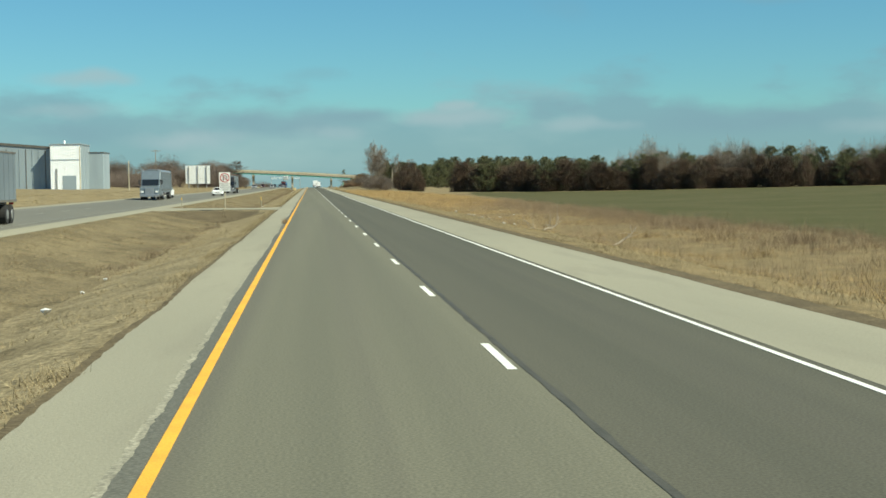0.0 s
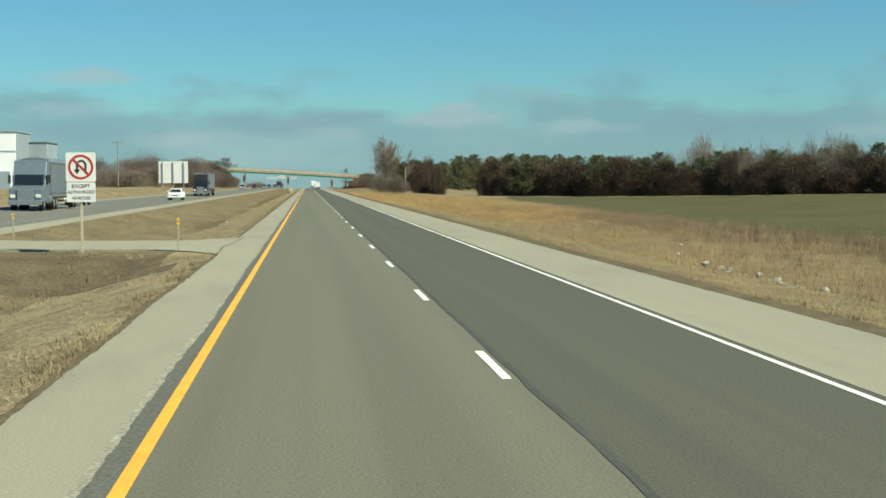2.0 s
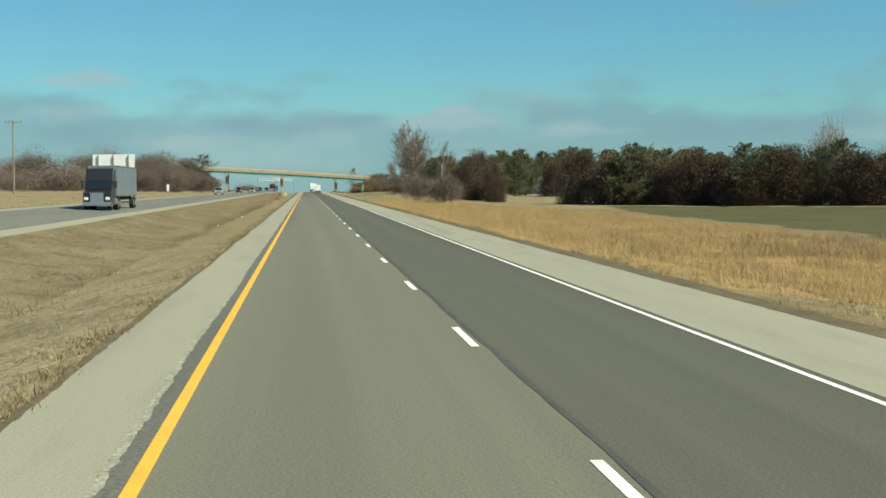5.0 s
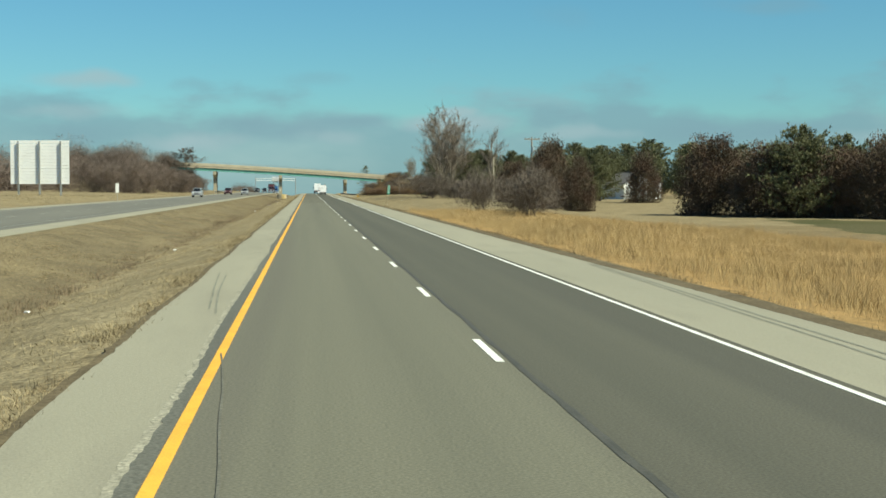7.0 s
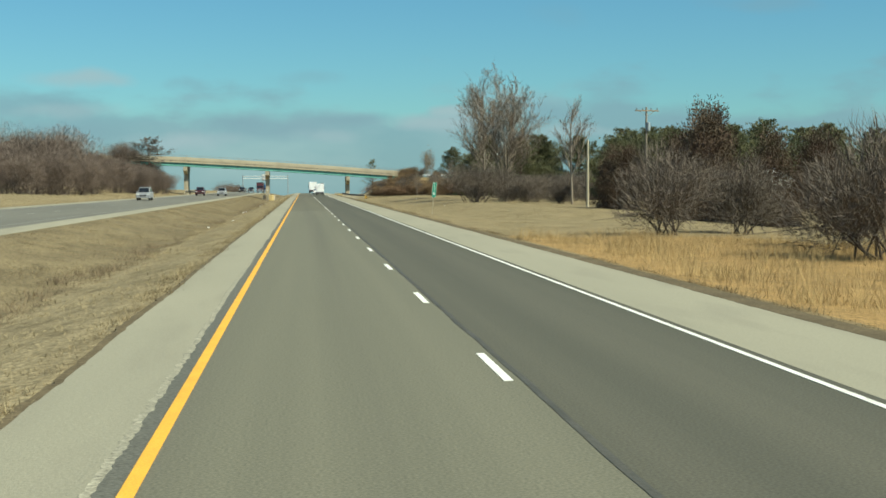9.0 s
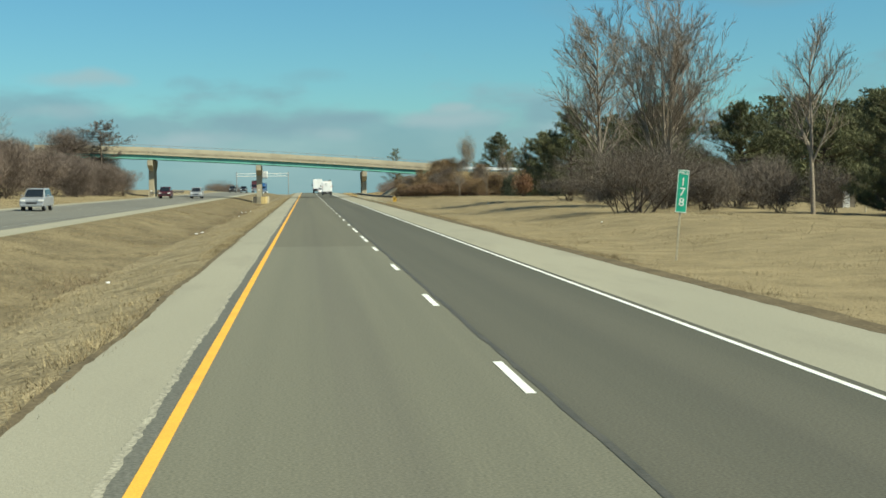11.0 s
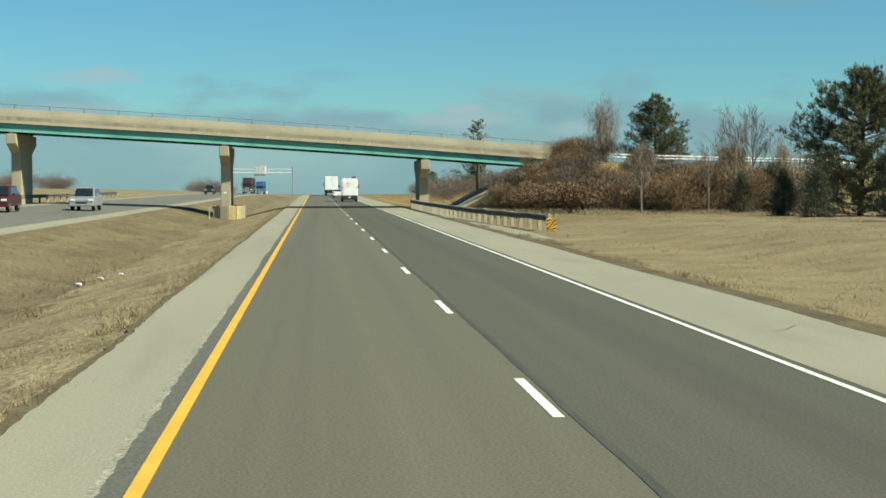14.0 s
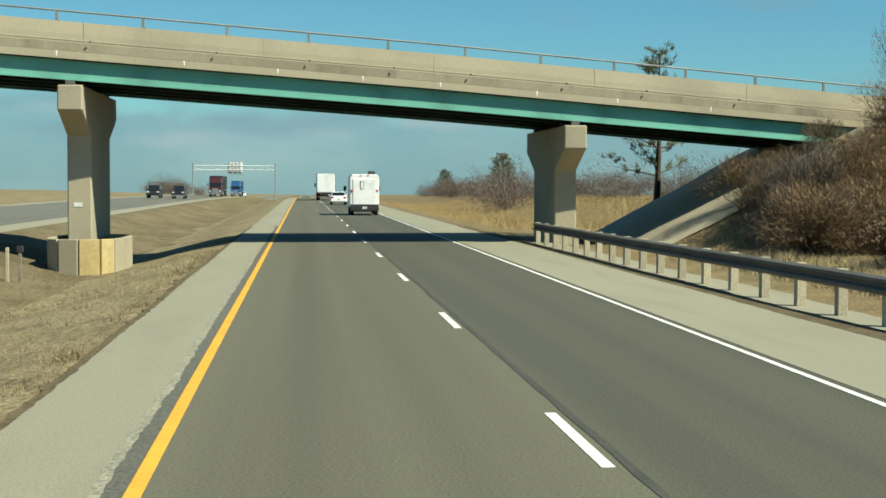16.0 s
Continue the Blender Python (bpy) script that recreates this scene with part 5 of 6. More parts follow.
def grass_patch(name, seed, region, count, height, mat, label, width=0.022, lean=0.35, clump=5, thin=None, spread=0.08, patchy=0.0, comb=(0.0, 0.0)):
    """Many blades in tufts over a stretch of ground, thicker and taller in some places than others."""
    rng = np.random.default_rng(seed)
    x0, x1, y0, y1 = region
    n = count
    cx, cy = rng.uniform(x0, x1, n), rng.uniform(y0, y1, n)
    rich = np.array([0.6 * bump_noise(a, b * 0.6, 0.42, 12) + 0.7 * bump_noise(a, b, 1.25, 14) for a, b in zip(cx, cy)])
    keep = np.array([(not field_here(a, b)) and (not in_crossing(a, b)) and (thin is None or thin(a, b) > r) for a, b, r in zip(cx, cy, rng.random(n))])
    keep &= (1 - patchy) + patchy * np.clip(0.5 + 2.2 * rich, 0, 1) > rng.random(n)
    cx, cy, rich = cx[keep], cy[keep], rich[keep]
    cz = np.array([land(a, b) for a, b in zip(cx, cy)]) - 0.02
    size = rng.uniform(0.6, 1.25, len(cx)) * np.clip(1 + (0.45 + patchy) * rich, 0.4, 1.8)
    C = np.stack([cx, cy, cz], 1)
    P = np.repeat(C, clump, 0) + rng.normal(0, spread, (len(C) * clump, 3)) * np.array([1, 1, 0])
    s = np.repeat(size, clump)
    D = np.stack([rng.normal(comb[0], lean, len(P)), rng.normal(comb[1], lean, len(P)), np.ones(len(P))], 1)
    D /= np.linalg.norm(D, axis=1)[:, None]
    side = np.stack([D[:, 1] + 0.2, -D[:, 0] + 0.6 * rng.normal(size=len(P)), np.zeros(len(P))], 1)
    side /= np.linalg.norm(side, axis=1)[:, None] + 1e-9
    L = (height * s * rng.uniform(0.6, 1.2, len(P)))[:, None]
    W = (width * s)[:, None]
    V = np.stack([P - side * W, P + side * W, P + D * L], 1).reshape(-1, 3)
    me = tri_mesh(name, V, np.arange(len(V)).reshape(-1, 3), M[mat])
    return tagged(new(name, me), label, "grass", kind="stuff")


def band(lo, hi, soft):
    return lambda x: max(0.0, min(1.0, (x - lo) / soft, (hi - x) / soft))


def near_share(x, y):
    return 1.0 if x > -9.3 else 0.45


for k, (a, b) in enumerate(((-15, 330), (330, 674))):
    grass_patch("median_grass", 1 + 40 * k, (-14.9, -5.1, a, b), 62000, 0.095, "dry_grass", "short dry tan grass in the median", 0.0050, 1.35, 7, near_share, 0.13, 0.6, (-0.3, 0.2))
    grass_patch("median_grass", 2 + 40 * k, (-14.9, -8.6, a, b), 24000, 0.095, "brown_grass", "short brown grass on the far slope of the median", 0.0050, 1.0, 7, None, 0.13, 0.6, (0.3, 0.2))
    grass_patch("edge_grass", 3 + 40 * k, (-5.50, -4.90, a, b), 9000, 0.11, "brown_grass", "scruffy brown grass along the shoulder", 0.005, 1.2, 8, None, 0.10, 0.6)
    grass_patch("edge_grass", 4 + 40 * k, (-5.75, -5.0, a, b), 6000, 0.15, "dry_grass", "scruffy tan grass along the shoulder", 0.005, 1.1, 8, None, 0.10, 0.8)
grass_patch("edge_grass", 9, (6.15, 6.9, -15, 640), 12000, 0.13, "brown_grass", "dark matted grass along the shoulder", 0.005, 0.8, 7, None, 0.09, 0.7)
grass_patch("verge_grass", 3, (6.5, 14, -15, 250), 30000, 0.15, "dry_grass", "short dry grass on the verge", 0.0055, 0.9, 6, None, 0.13, 0.6)
grass_patch("ditch_weeds", 4, (10.5, 38, -5, 290), 44000, 0.50, "weed", "tall brown weeds in the ditch", 0.0042, 0.6, 9, lambda x, y: band(9.5, 35.5 + max(0.0, (y - 170) * 0.03), 2.0)(x) * (0.35 + 0.65 * band(20, 60, 4)(x)), 0.20, 0.8)
grass_patch("ditch_weeds", 16, (25.0, 36.0, 0, 240), 17000, 0.85, "weed", "tall brown weeds at the edge of the crop field", 0.0055, 0.5, 8, lambda x, y: band(25.0, 35.0, 2.0)(x), 0.22, 0.7)
grass_patch("prairie_grass", 14, (8.5, 31, 20, 262), 28000, 0.40, "tan_grass", "rolling patches of tan grass in the ditch", 0.004, 0.65, 10, lambda x, y: band(8.0, 31, 3.0)(x) * max(0.0, min(1.0, 0.35 + 2.2 * bump_noise(x, y, 0.10, 31))), 0.22, 0.6)
grass_patch("prairie_grass", 5, (6.8, 33, 225, 416), 64000, 0.50, "tan_grass", "tall orange tan prairie grass", 0.0040, 0.50, 10, lambda x, y: band(6.8, 13 + max(0, min(1, (425 - y) / 60)) * 20, 1.3)(x) * min(1.0, (y - 220) / 50) * (0.80 + 0.8 * bump_noise(x, y, 0.15, 11)), 0.24, 0.5)
grass_patch("verge_grass", 6, (6.4, 24, 400, 640), 52000, 0.095, "dry_grass", "short dry mown grass on the verge", 0.0052, 1.0, 6, None, 0.15, 0.6)
grass_patch("prairie_grass", 7, (8, 34, 700, 840), 20000, 0.5, "tan_grass", "tall tan grass beyond the overpass", 0.008, 0.5, 6, None, 0.2, 0.4)
grass_patch("fill_grass", 8, (19.6, 36, 640, 690), 9000, 0.24, "dry_grass", "rough tan grass on the overpass fill", 0.010, 0.6, 5, None, 0.1, 0.5)
grass_patch("fill_grass", 15, (9, 20, 640, 671), 8000, 0.26, "dry_grass", "rough tan grass on the overpass fill", 0.010, 0.6, 5, None, 0.1, 0.5)
grass_patch("bank_grass", 9, (-40, -27.2, 60, 670), 24000, 0.18, "dry_grass", "short dry grass on the far bank", 0.014, 0.8, 4, None, 0.1, 0.6)
grass_patch("ditch_weeds", 10, (-10.4, -8.5, 10, 665), 14000, 0.24, "ditch_weed", "dark weeds along the ditch of the median", 0.008, 0.6, 6, lambda x, y: band(-10.4, -8.5, 0.6)(x - 0.5 * bump_noise(0, y, 0.12, 21)) * max(0.0, min(1.0, 0.45 + 1.6 * bump_noise(0, y, 0.07, 15))), 0.09, 0.3)

# ---- roadside things ----
def text_mesh(words, size, mat, depth=0.004):
    """Letters from the built-in font, as a mesh lying in x and z, facing -y."""
    cu = bpy.data.curves.new("letters", "FONT")
    cu.body, cu.size, cu.align_x, cu.align_y, cu.extrude = words, size, "CENTER", "CENTER", depth
    cu.resolution_u = 3
    ob = bpy.data.objects.new("letters", cu)
    scene.collection.objects.link(ob)
    bpy.context.view_layer.update()
    me = bpy.data.meshes.new_from_object(ob.evaluated_get(bpy.context.evaluated_depsgraph_get()))
    bpy.data.objects.remove(ob)
    me.transform(Matrix.Rotation(math.pi / 2, 4, "X"))
    me.materials.clear()
    me.materials.append(mat)
    return me


def lettering(name, words, size, mat, parent, x, y, z, label=""):
    ob = part_mesh(name, text_mesh(words, size, mat), parent, label)
    ob.matrix_basis = pose(x, y, z)
    return ob


def rounded_plate(w, h, t, r=0.05, y=0.0, cx=0.0, cz=0.0):
    prof = []
    for sx, sz, a0 in ((1, 1, 0), (-1, 1, 90), (-1, -1, 180), (1, -1, 270)):
        for k in range(4):
            a = radians(a0 + 30 * k)
            prof.append((cx + sx * (w / 2 - r) + r * math.cos(a), cz + sz * (h / 2 - r) + r * math.sin(a)))
    return prism(prof, "y", y - t / 2, y + t / 2)


def ring(r0, r1, y, t, cz, n=36, a0=0.0, a1=360.0, cx=0.0):
    bm = bmesh.new()
    loop = []
    closed = a1 - a0 >= 360
    for i in range(n + (0 if closed else 1)):
        a = radians(a0 + (a1 - a0) * i / n)
        c, s = math.cos(a), math.sin(a)
        loop.append([bm.verts.new((cx + r * c, yy, cz + r * s)) for r, yy in ((r0, y), (r1, y), (r1, y - t), (r0, y - t))])
    m = len(loop)
    for i in range(m if closed else m - 1):
        p, q = loop[i], loop[(i + 1) % m]
        for k in range(4):
            bm.faces.new((p[k], p[(k + 1) % 4], q[(k + 1) % 4], q[k]))
    if not closed:
        bm.faces.new(loop[0][::-1])
        bm.faces.new(loop[-1])
    bmesh.ops.recalc_face_normals(bm, faces=bm.faces)
    return bm


def u_turn_sign(x, y):
    e = thing("road_sign", x, y, land(x, y) + 0.43, 2, "white no U-turn sign on a wooden post in the median", "road sign")
    z0 = 0.0
    e.scale = (0.81, 0.81, 0.81)
    part("post", box((0, 0, 1.3), (0.10, 0.09, 4.1), 0.008), M["post_wood"], e, "weathered wooden post")
    plate = part("panel", rounded_plate(1.16, 1.16, 0.02, 0.06, -0.07, 0, 2.88), M["sign_white"], e, "white square panel")
    part("ring", ring(0.40, 0.49, -0.083, 0.004, 2.88), M["sign_red"], plate, "red ring")
    arrow = ring(0.125, 0.205, -0.083, 0.003, 2.96, 20, 0, 180, 0.02)
    add_box(arrow, (0.185, -0.0845, 2.80), (0.08, 0.003, 0.33))
    add_box(arrow, (-0.145, -0.0845, 2.87), (0.08, 0.003, 0.19))
    v = [arrow.verts.new(p) for p in ((-0.27, -0.086, 2.78), (-0.02, -0.086, 2.78), (-0.145, -0.086, 2.60))]
    arrow.faces.new(v)
    part("arrow", arrow, M["sign_black"], plate, "black turning arrow")
    part("slash", box((0, -0.088, 2.88), (0.085, 0.003, 0.86), 0, Matrix.Translation((0, 0, 2.88)) @ Matrix.Rotation(radians(-45), 4, "Y") @ Matrix.Translation((0, 0, -2.88))), M["sign_red"], plate, "red slash")
    low = part("panel", rounded_plate(1.12, 0.78, 0.02, 0.05, -0.07, 0, 1.88), M["sign_white"], e, "white lower plate")
    for k, w in enumerate(("EXCEPT", "AUTHORIZED", "VEHICLES")):
        lettering("lettering", w, 0.205 if k == 0 else 0.17, M["sign_black"], low, 0, -0.084, 2.12 - 0.235 * k)


def mile_marker(x, y):
    e = thing("mile_marker", x, y, land(x, y), -3, "green mile marker sign with white numerals on a slim leaning post", "road sign")
    tip = Matrix.Rotation(radians(5), 4, "Y")
    part("post", box((0, 0, 1.25), (0.05, 0.035, 2.6), 0.006, tip), M["post_wood"], e, "pale slim post")
    pan = rounded_plate(0.32, 1.22, 0.012, 0.03, -0.035, 0, 1.98)
    bmesh.ops.transform(pan, matrix=tip, verts=pan.verts)
    p = part("panel", pan, M["sign_green"], e, "green panel")
    for w, z, s in (("MILE", 2.50, 0.105), ("1", 2.24, 0.27), ("7", 1.95, 0.27), ("8", 1.66, 0.27)):
        o = lettering("numeral" if s > 0.2 else "lettering", w, s * 1.25, M["sign_white"], p, 0, -0.046, z)
        o.matrix_basis = tip @ o.matrix_basis
    for dx, dz, w, h in ((0, 0.595, 0.30, 0.016), (0, -0.595, 0.30, 0.016), (0.149, 0, 0.014, 1.2), (-0.149, 0, 0.014, 1.2)):
        part("border", box((dx, -0.044, 1.98 + dz), (w, 0.004, h), 0, tip), M["sign_white"], p)


def delineator(x, y, h=1.2, amber=True):
    e = thing("delineator_post", x, y, land(x, y), 0, "slim roadside delineator post with amber reflectors" if amber else "short wooden marker post with a reflector", "delineator")
    part("post", box((0, 0, h / 2 - 0.05), (0.06, 0.04, h), 0.006), M["post_wood"], e)
    if amber:
        for z in (h - 0.10, h - 0.24):
            part("reflector", cyl((0, -0.022, z), (0, -0.045, z), 0.05, seg=14), M["sign_yellow"], e, "amber reflector")
    else:
        part("reflector", box((0, -0.025, h - 0.12), (0.08, 0.012, 0.10), 0.004), M["sign_back"], e)


def billboard():
    """A large guide sign seen from its back: panels on steel posts."""
    a, b = Vector((-41.2, 466.4, 0)), Vector((-33.5, 465.4, 0))
    mid = (a + b) / 2
    W = (b - a).length
    ang = math.degrees(math.atan2(b.y - a.y, b.x - a.x))
    g = land(mid.x, mid.y)
    e = thing("guide_sign", mid.x, mid.y, g, ang, "back of a large pale highway guide sign on steel posts", "road sign")
    z0, z1 = 2.55 - g, 8.25 - g
    n = 14
    for k in range(n):
        h = (z1 - z0) / n
        part("panel", box((0, 0.06, z0 + h * (k + 0.5)), (W, 0.05, h - 0.02), 0.006), M["sign_back"], e)
    for u in (-0.36, 0.0, 0.36):
        x = W * u
        bm = box((x, -0.06, (z1 - 0.1 - 0.5) / 2), (0.02, 0.26, z1 + 0.4))
        add_box(bm, (x, -0.18, (z1 - 0.6) / 2), (0.20, 0.02, z1 + 0.4))
        add_box(bm, (x, 0.06, (z1 - 0.6) / 2), (0.20, 0.02, z1 + 0.4))
        part("post", bm, M["steel"], e, "steel post")


def utility_pole(x, y, top, arms=1, label="weathered wooden utility pole with a crossarm", box_on=False):
    g = land(x, y)
    e = thing("utility_pole", x, y, g, 12, label, "utility pole")
    h = top - g
    part("pole", cyl((0, 0, -0.3), (0, 0, h), 0.14, 0.09, 10), M["wood_pole" if arms else "post_wood"], e)
    if arms:
        arm = part("crossarm", box((0, -0.14, h - 0.35), (2.5, 0.10, 0.13), 0.01), M["wood_pole"], e)
        for u in (-1.1, -0.45, 0.45, 1.1):
            part("insulator", cyl((u, -0.14, h - 0.28), (u, -0.14, h - 0.08), 0.05, 0.035, 8), M["rail_dark"], arm)
        for s in (-1, 1):
            part("brace", cyl((s * 0.75, -0.14, h - 0.4), (0, -0.1, h - 0.95), 0.02, seg=5), M["steel"], e)
    if box_on:
        part("transformer", bevel_all(cyl((0.05, -0.34, h - 2.3), (0.05, -0.34, h - 1.5), 0.20, seg=14), 0.03), M["grey_metal"], e, "grey transformer can")


def warehouse():
    g = land(-62, 365)
    e = thing("grain_building", -61.6, 364.0, g, 0, "tall white sheet metal building with a grey lower wing", "building")
    W, D, H = 7.3, 15.0, 11.0
    body = part("wall", box((0, D / 2, H / 2), (W, D, H), 0.04), M["white_metal"], e, "white ribbed sheet walls")
    n = 18
    for k in range(n):
        part("rib", box((-W / 2 + W * (k + 0.5) / n, -0.03, H / 2), (0.06, 0.06, H)), M["white_metal"], body)
    # right side: grey ribs and a thin grey sheet over the white wall
    for k in range(24):
        part("rib", box((W / 2 + 0.03, D * (k + 0.5) / 24, H / 2), (0.06, 0.08, H)), M["grey_metal"], body)
    part("side_cladding", box((W / 2 + 0.012, D / 2, H / 2), (0.02, D - 0.1, H - 0.1)), M["grey_metal"], e, "grey sheet over the right side wall")
    part("roof", box((0, D / 2, H + 0.12), (W + 0.4, D + 0.4, 0.24), 0.03), M["grey_metal"], e)
    part("band", box((0, -0.08, 7.3), (W, 0.05, 0.16)), M["grey_metal"], e, "grey trim band")
    part("vent", cyl((-0.3, 1.0, H + 0.2), (-0.3, 1.0, H + 1.1), 0.25, seg=12), M["white_metal"], e)
    part("wing", box((W / 2 + 1.0, D + 4.0, 4.6), (5.2, 12.0, 9.2), 0.04), M["grey_metal"], e, "grey lower wing")
    part("wing_roof", box((W / 2 + 1.0, D + 4.0, 9.3), (5.5, 12.3, 0.2), 0.02), M["roof_dark"], e)
    lw = part("wall", prism([(-30.0, -0.5), (-4.2, -0.5), (-4.2, 10.6), (-30.0, 12.8)], "y", 3.0, 16.0), M["grey_metal"], e, "long grey ribbed sheet wall")
    for k in range(16):
        u = -29.5 + 25.0 * (k + 0.5) / 16
        part("rib", box((u, 2.96, 5.2), (0.16, 0.10, 10.4 - 0.06 * k)), M["rail_dark"] if k % 3 == 0 else M["grey_metal"], lw)
    part("band", prism([(-30.1, 12.3), (-4.1, 10.1), (-4.1, 10.65), (-30.1, 12.9)], "y", 2.8, 2.99), M["rail_dark"], e, "dark eaves trim")
    part("door", box((0.9, -0.06, 1.7), (3.2, 0.10, 3.4), 0.02), M["grey_metal"], e, "grey roll door")
    part("ladder", box((-2.2, -0.1, 2.6), (0.4, 0.08, 5.0)), M["steel"], e)


def small_house():
    g = land(59, 540)
    e = thing("house", 59.4, 538.0, g, 18, "white house with a dark roof behind a cedar", "house")
    W, D, H = 8.0, 9.0, 2.9
    part("wall", prism([(-W / 2, -0.2), (W / 2, -0.2), (W / 2, H), (0, H + 2.0), (-W / 2, H)], "y", 0, D), M["house_white"], e)
    for s in (-1, 1):
        L = math.hypot(W / 2 + 0.4, 2.25)
        m = Matrix.Translation((s * (W / 4 + 0.1), D / 2, H + 1.06)) @ Matrix.Rotation(s * math.atan2(2.0, W / 2), 4, "Y")
        part("roof", box((0, 0, 0), (L, D + 0.7, 0.12), 0.01, m), M["roof_dark"], e, "dark shingle roof")
    for x in (-1.6, 1.4):
        w = part("window", box((x, -0.02, 1.6), (0.95, 0.08, 1.2), 0.01), M["house_white"], e)
        part("pane", box((x, -0.065, 1.6), (0.78, 0.02, 1.02)), M["glass"], w, "dark window pane")


def shed():
    x, y = 37.2, 532.0
    g = land(x, y)
    e = thing("shed", x, y, g, -15, "small weathered wooden shed with a gable roof", "shed")
    W, D, H = 1.9, 2.4, 1.5
    part("wall", prism([(-W / 2, -0.1), (W / 2, -0.1), (W / 2, H), (0, H + 0.7), (-W / 2, H)], "y", 0, D), M["wood_pole"], e)
    for s in (-1, 1):
        m = Matrix.Translation((s * (W / 4 + 0.05), D / 2, H + 0.36)) @ Matrix.Rotation(s * math.atan2(0.7, W / 2), 4, "Y")
        part("roof", box((0, 0, 0), (W / 2 + 0.35, D + 0.4, 0.06), 0, m), M["roof_dark"], e)
    part("door", box((0.3, -0.03, 0.6), (0.5, 0.05, 1.2)), M["house_white"], e, "pale door")
    for k in range(5):
        p = thing("fence_post", 33.5 + 1.9 * k, 518.0 + 2.0 * k, land(33.5 + 1.9 * k, 518.0 + 2.0 * k), 0, "grey wooden fence post", "fence post", "fence posts by the shed")
        part("post", box((0, 0, 0.6), (0.10, 0.10, 1.3), 0.01), M["post_wood"], p)


def w_beam(pts, name, label, post_mat, posts_every=1.9, height=0.82, end_sign=True, mat="rail_dark"):
    """A guardrail: W-shaped beam on posts along (x, y) points."""
    e = tagged(new(name), label, "guardrail")
    P = []
    for (x0, y0), (x1, y1) in zip(pts, pts[1:]):
        n = max(1, int(round(math.hypot(x1 - x0, y1 - y0) / posts_every)))
        P += [(x0 + (x1 - x0) * i / n, y0 + (y1 - y0) * i / n) for i in range(n)]
    P.append(pts[-1])
    sec = [(0.0, -0.155), (-0.08, -0.115), (-0.08, -0.06), (0.0, -0.02), (0.0, 0.02), (-0.08, 0.06), (-0.08, 0.115), (0.0, 0.155)]
    V, F = [], []
    m = len(sec)
    for i, (x, y) in enumerate(P):
        g = land(x, y)
        xa, ya = P[max(0, i - 1)]
        xb, yb = P[min(len(P) - 1, i + 1)]
        d = math.hypot(xb - xa, yb - ya)
        nx, ny = -(yb - ya) / d, (xb - xa) / d
        s = 1 if nx * x < 0 else -1
        for u, v in sec:
            V.append((x - s * nx * u, y - s * ny * u, g + height - 0.155 + v))
        for u, v in sec[::-1]:
            V.append((x - s * nx * (u - 0.012), y - s * ny * (u - 0.012), g + height - 0.155 + v))
        if i:
            a, b = (i - 1) * 2 * m, i * 2 * m
            F += [(a + k, a + (k + 1) % (2 * m), b + (k + 1) % (2 * m), b + k) for k in range(2 * m)]
    F += [tuple(range(2 * m))[::-1], tuple(range(len(V) - 2 * m, len(V)))]
    me = mesh_of("beam", V, F, M[mat])
    bm = bmesh.new()
    bm.from_mesh(me)
    bmesh.ops.recalc_face_normals(bm, faces=bm.faces)
    bm.to_mesh(me)
    bm.free()
    part_mesh("beam", me, e, "dull steel W-beam")
    post = bm_mesh("post", bevel_all(add_box(box((0, 0, 0.27), (0.17, 0.19, 1.10)), (-0.0, 0, 0.66), (0.15, 0.16, 0.3)), 0.008, 1), M[post_mat])
    for x, y in P:
        s = 1 if x > -5 else -1
        o = part_mesh("post", post, e)
        o.matrix_world = pose(x + s * 0.11, y, land(x, y))
    return e


def hazard_marker(x, y):
    g = land(x, y)
    e = thing("hazard_marker", x, y, g, 4, "yellow hazard marker with black diagonal stripes at the guardrail end", "road sign")
    part("post", box((0.1, 0.06, 0.25), (0.22, 0.16, 0.6), 0.01), M["plastic_dark"], e)
    pl = part("panel", box((0, -0.03, 0.52), (0.46, 0.03, 0.60), 0.006), M["sign_yellow"], e, "yellow panel")
    e.location.z -= 0.17
    for k in (-2, -1, 0, 1, 2):
        bm = bmesh.new()
        c = k * 0.20
        pts = []
        for u, w in ((-0.23, -0.05), (0.23, -0.05), (0.23, 0.05), (-0.23, 0.05)):
            z = 0.52 + c + u * 1.0 + w
            pts.append((u, max(0.222, min(0.818, z))))
        if abs(pts[0][1] - pts[3][1]) + abs(pts[1][1] - pts[2][1]) < 0.02:
            continue
        bm = prism(pts, "y", -0.0505, -0.046)
        part("stripe", bm, M["sign_black"], pl, "black stripe")


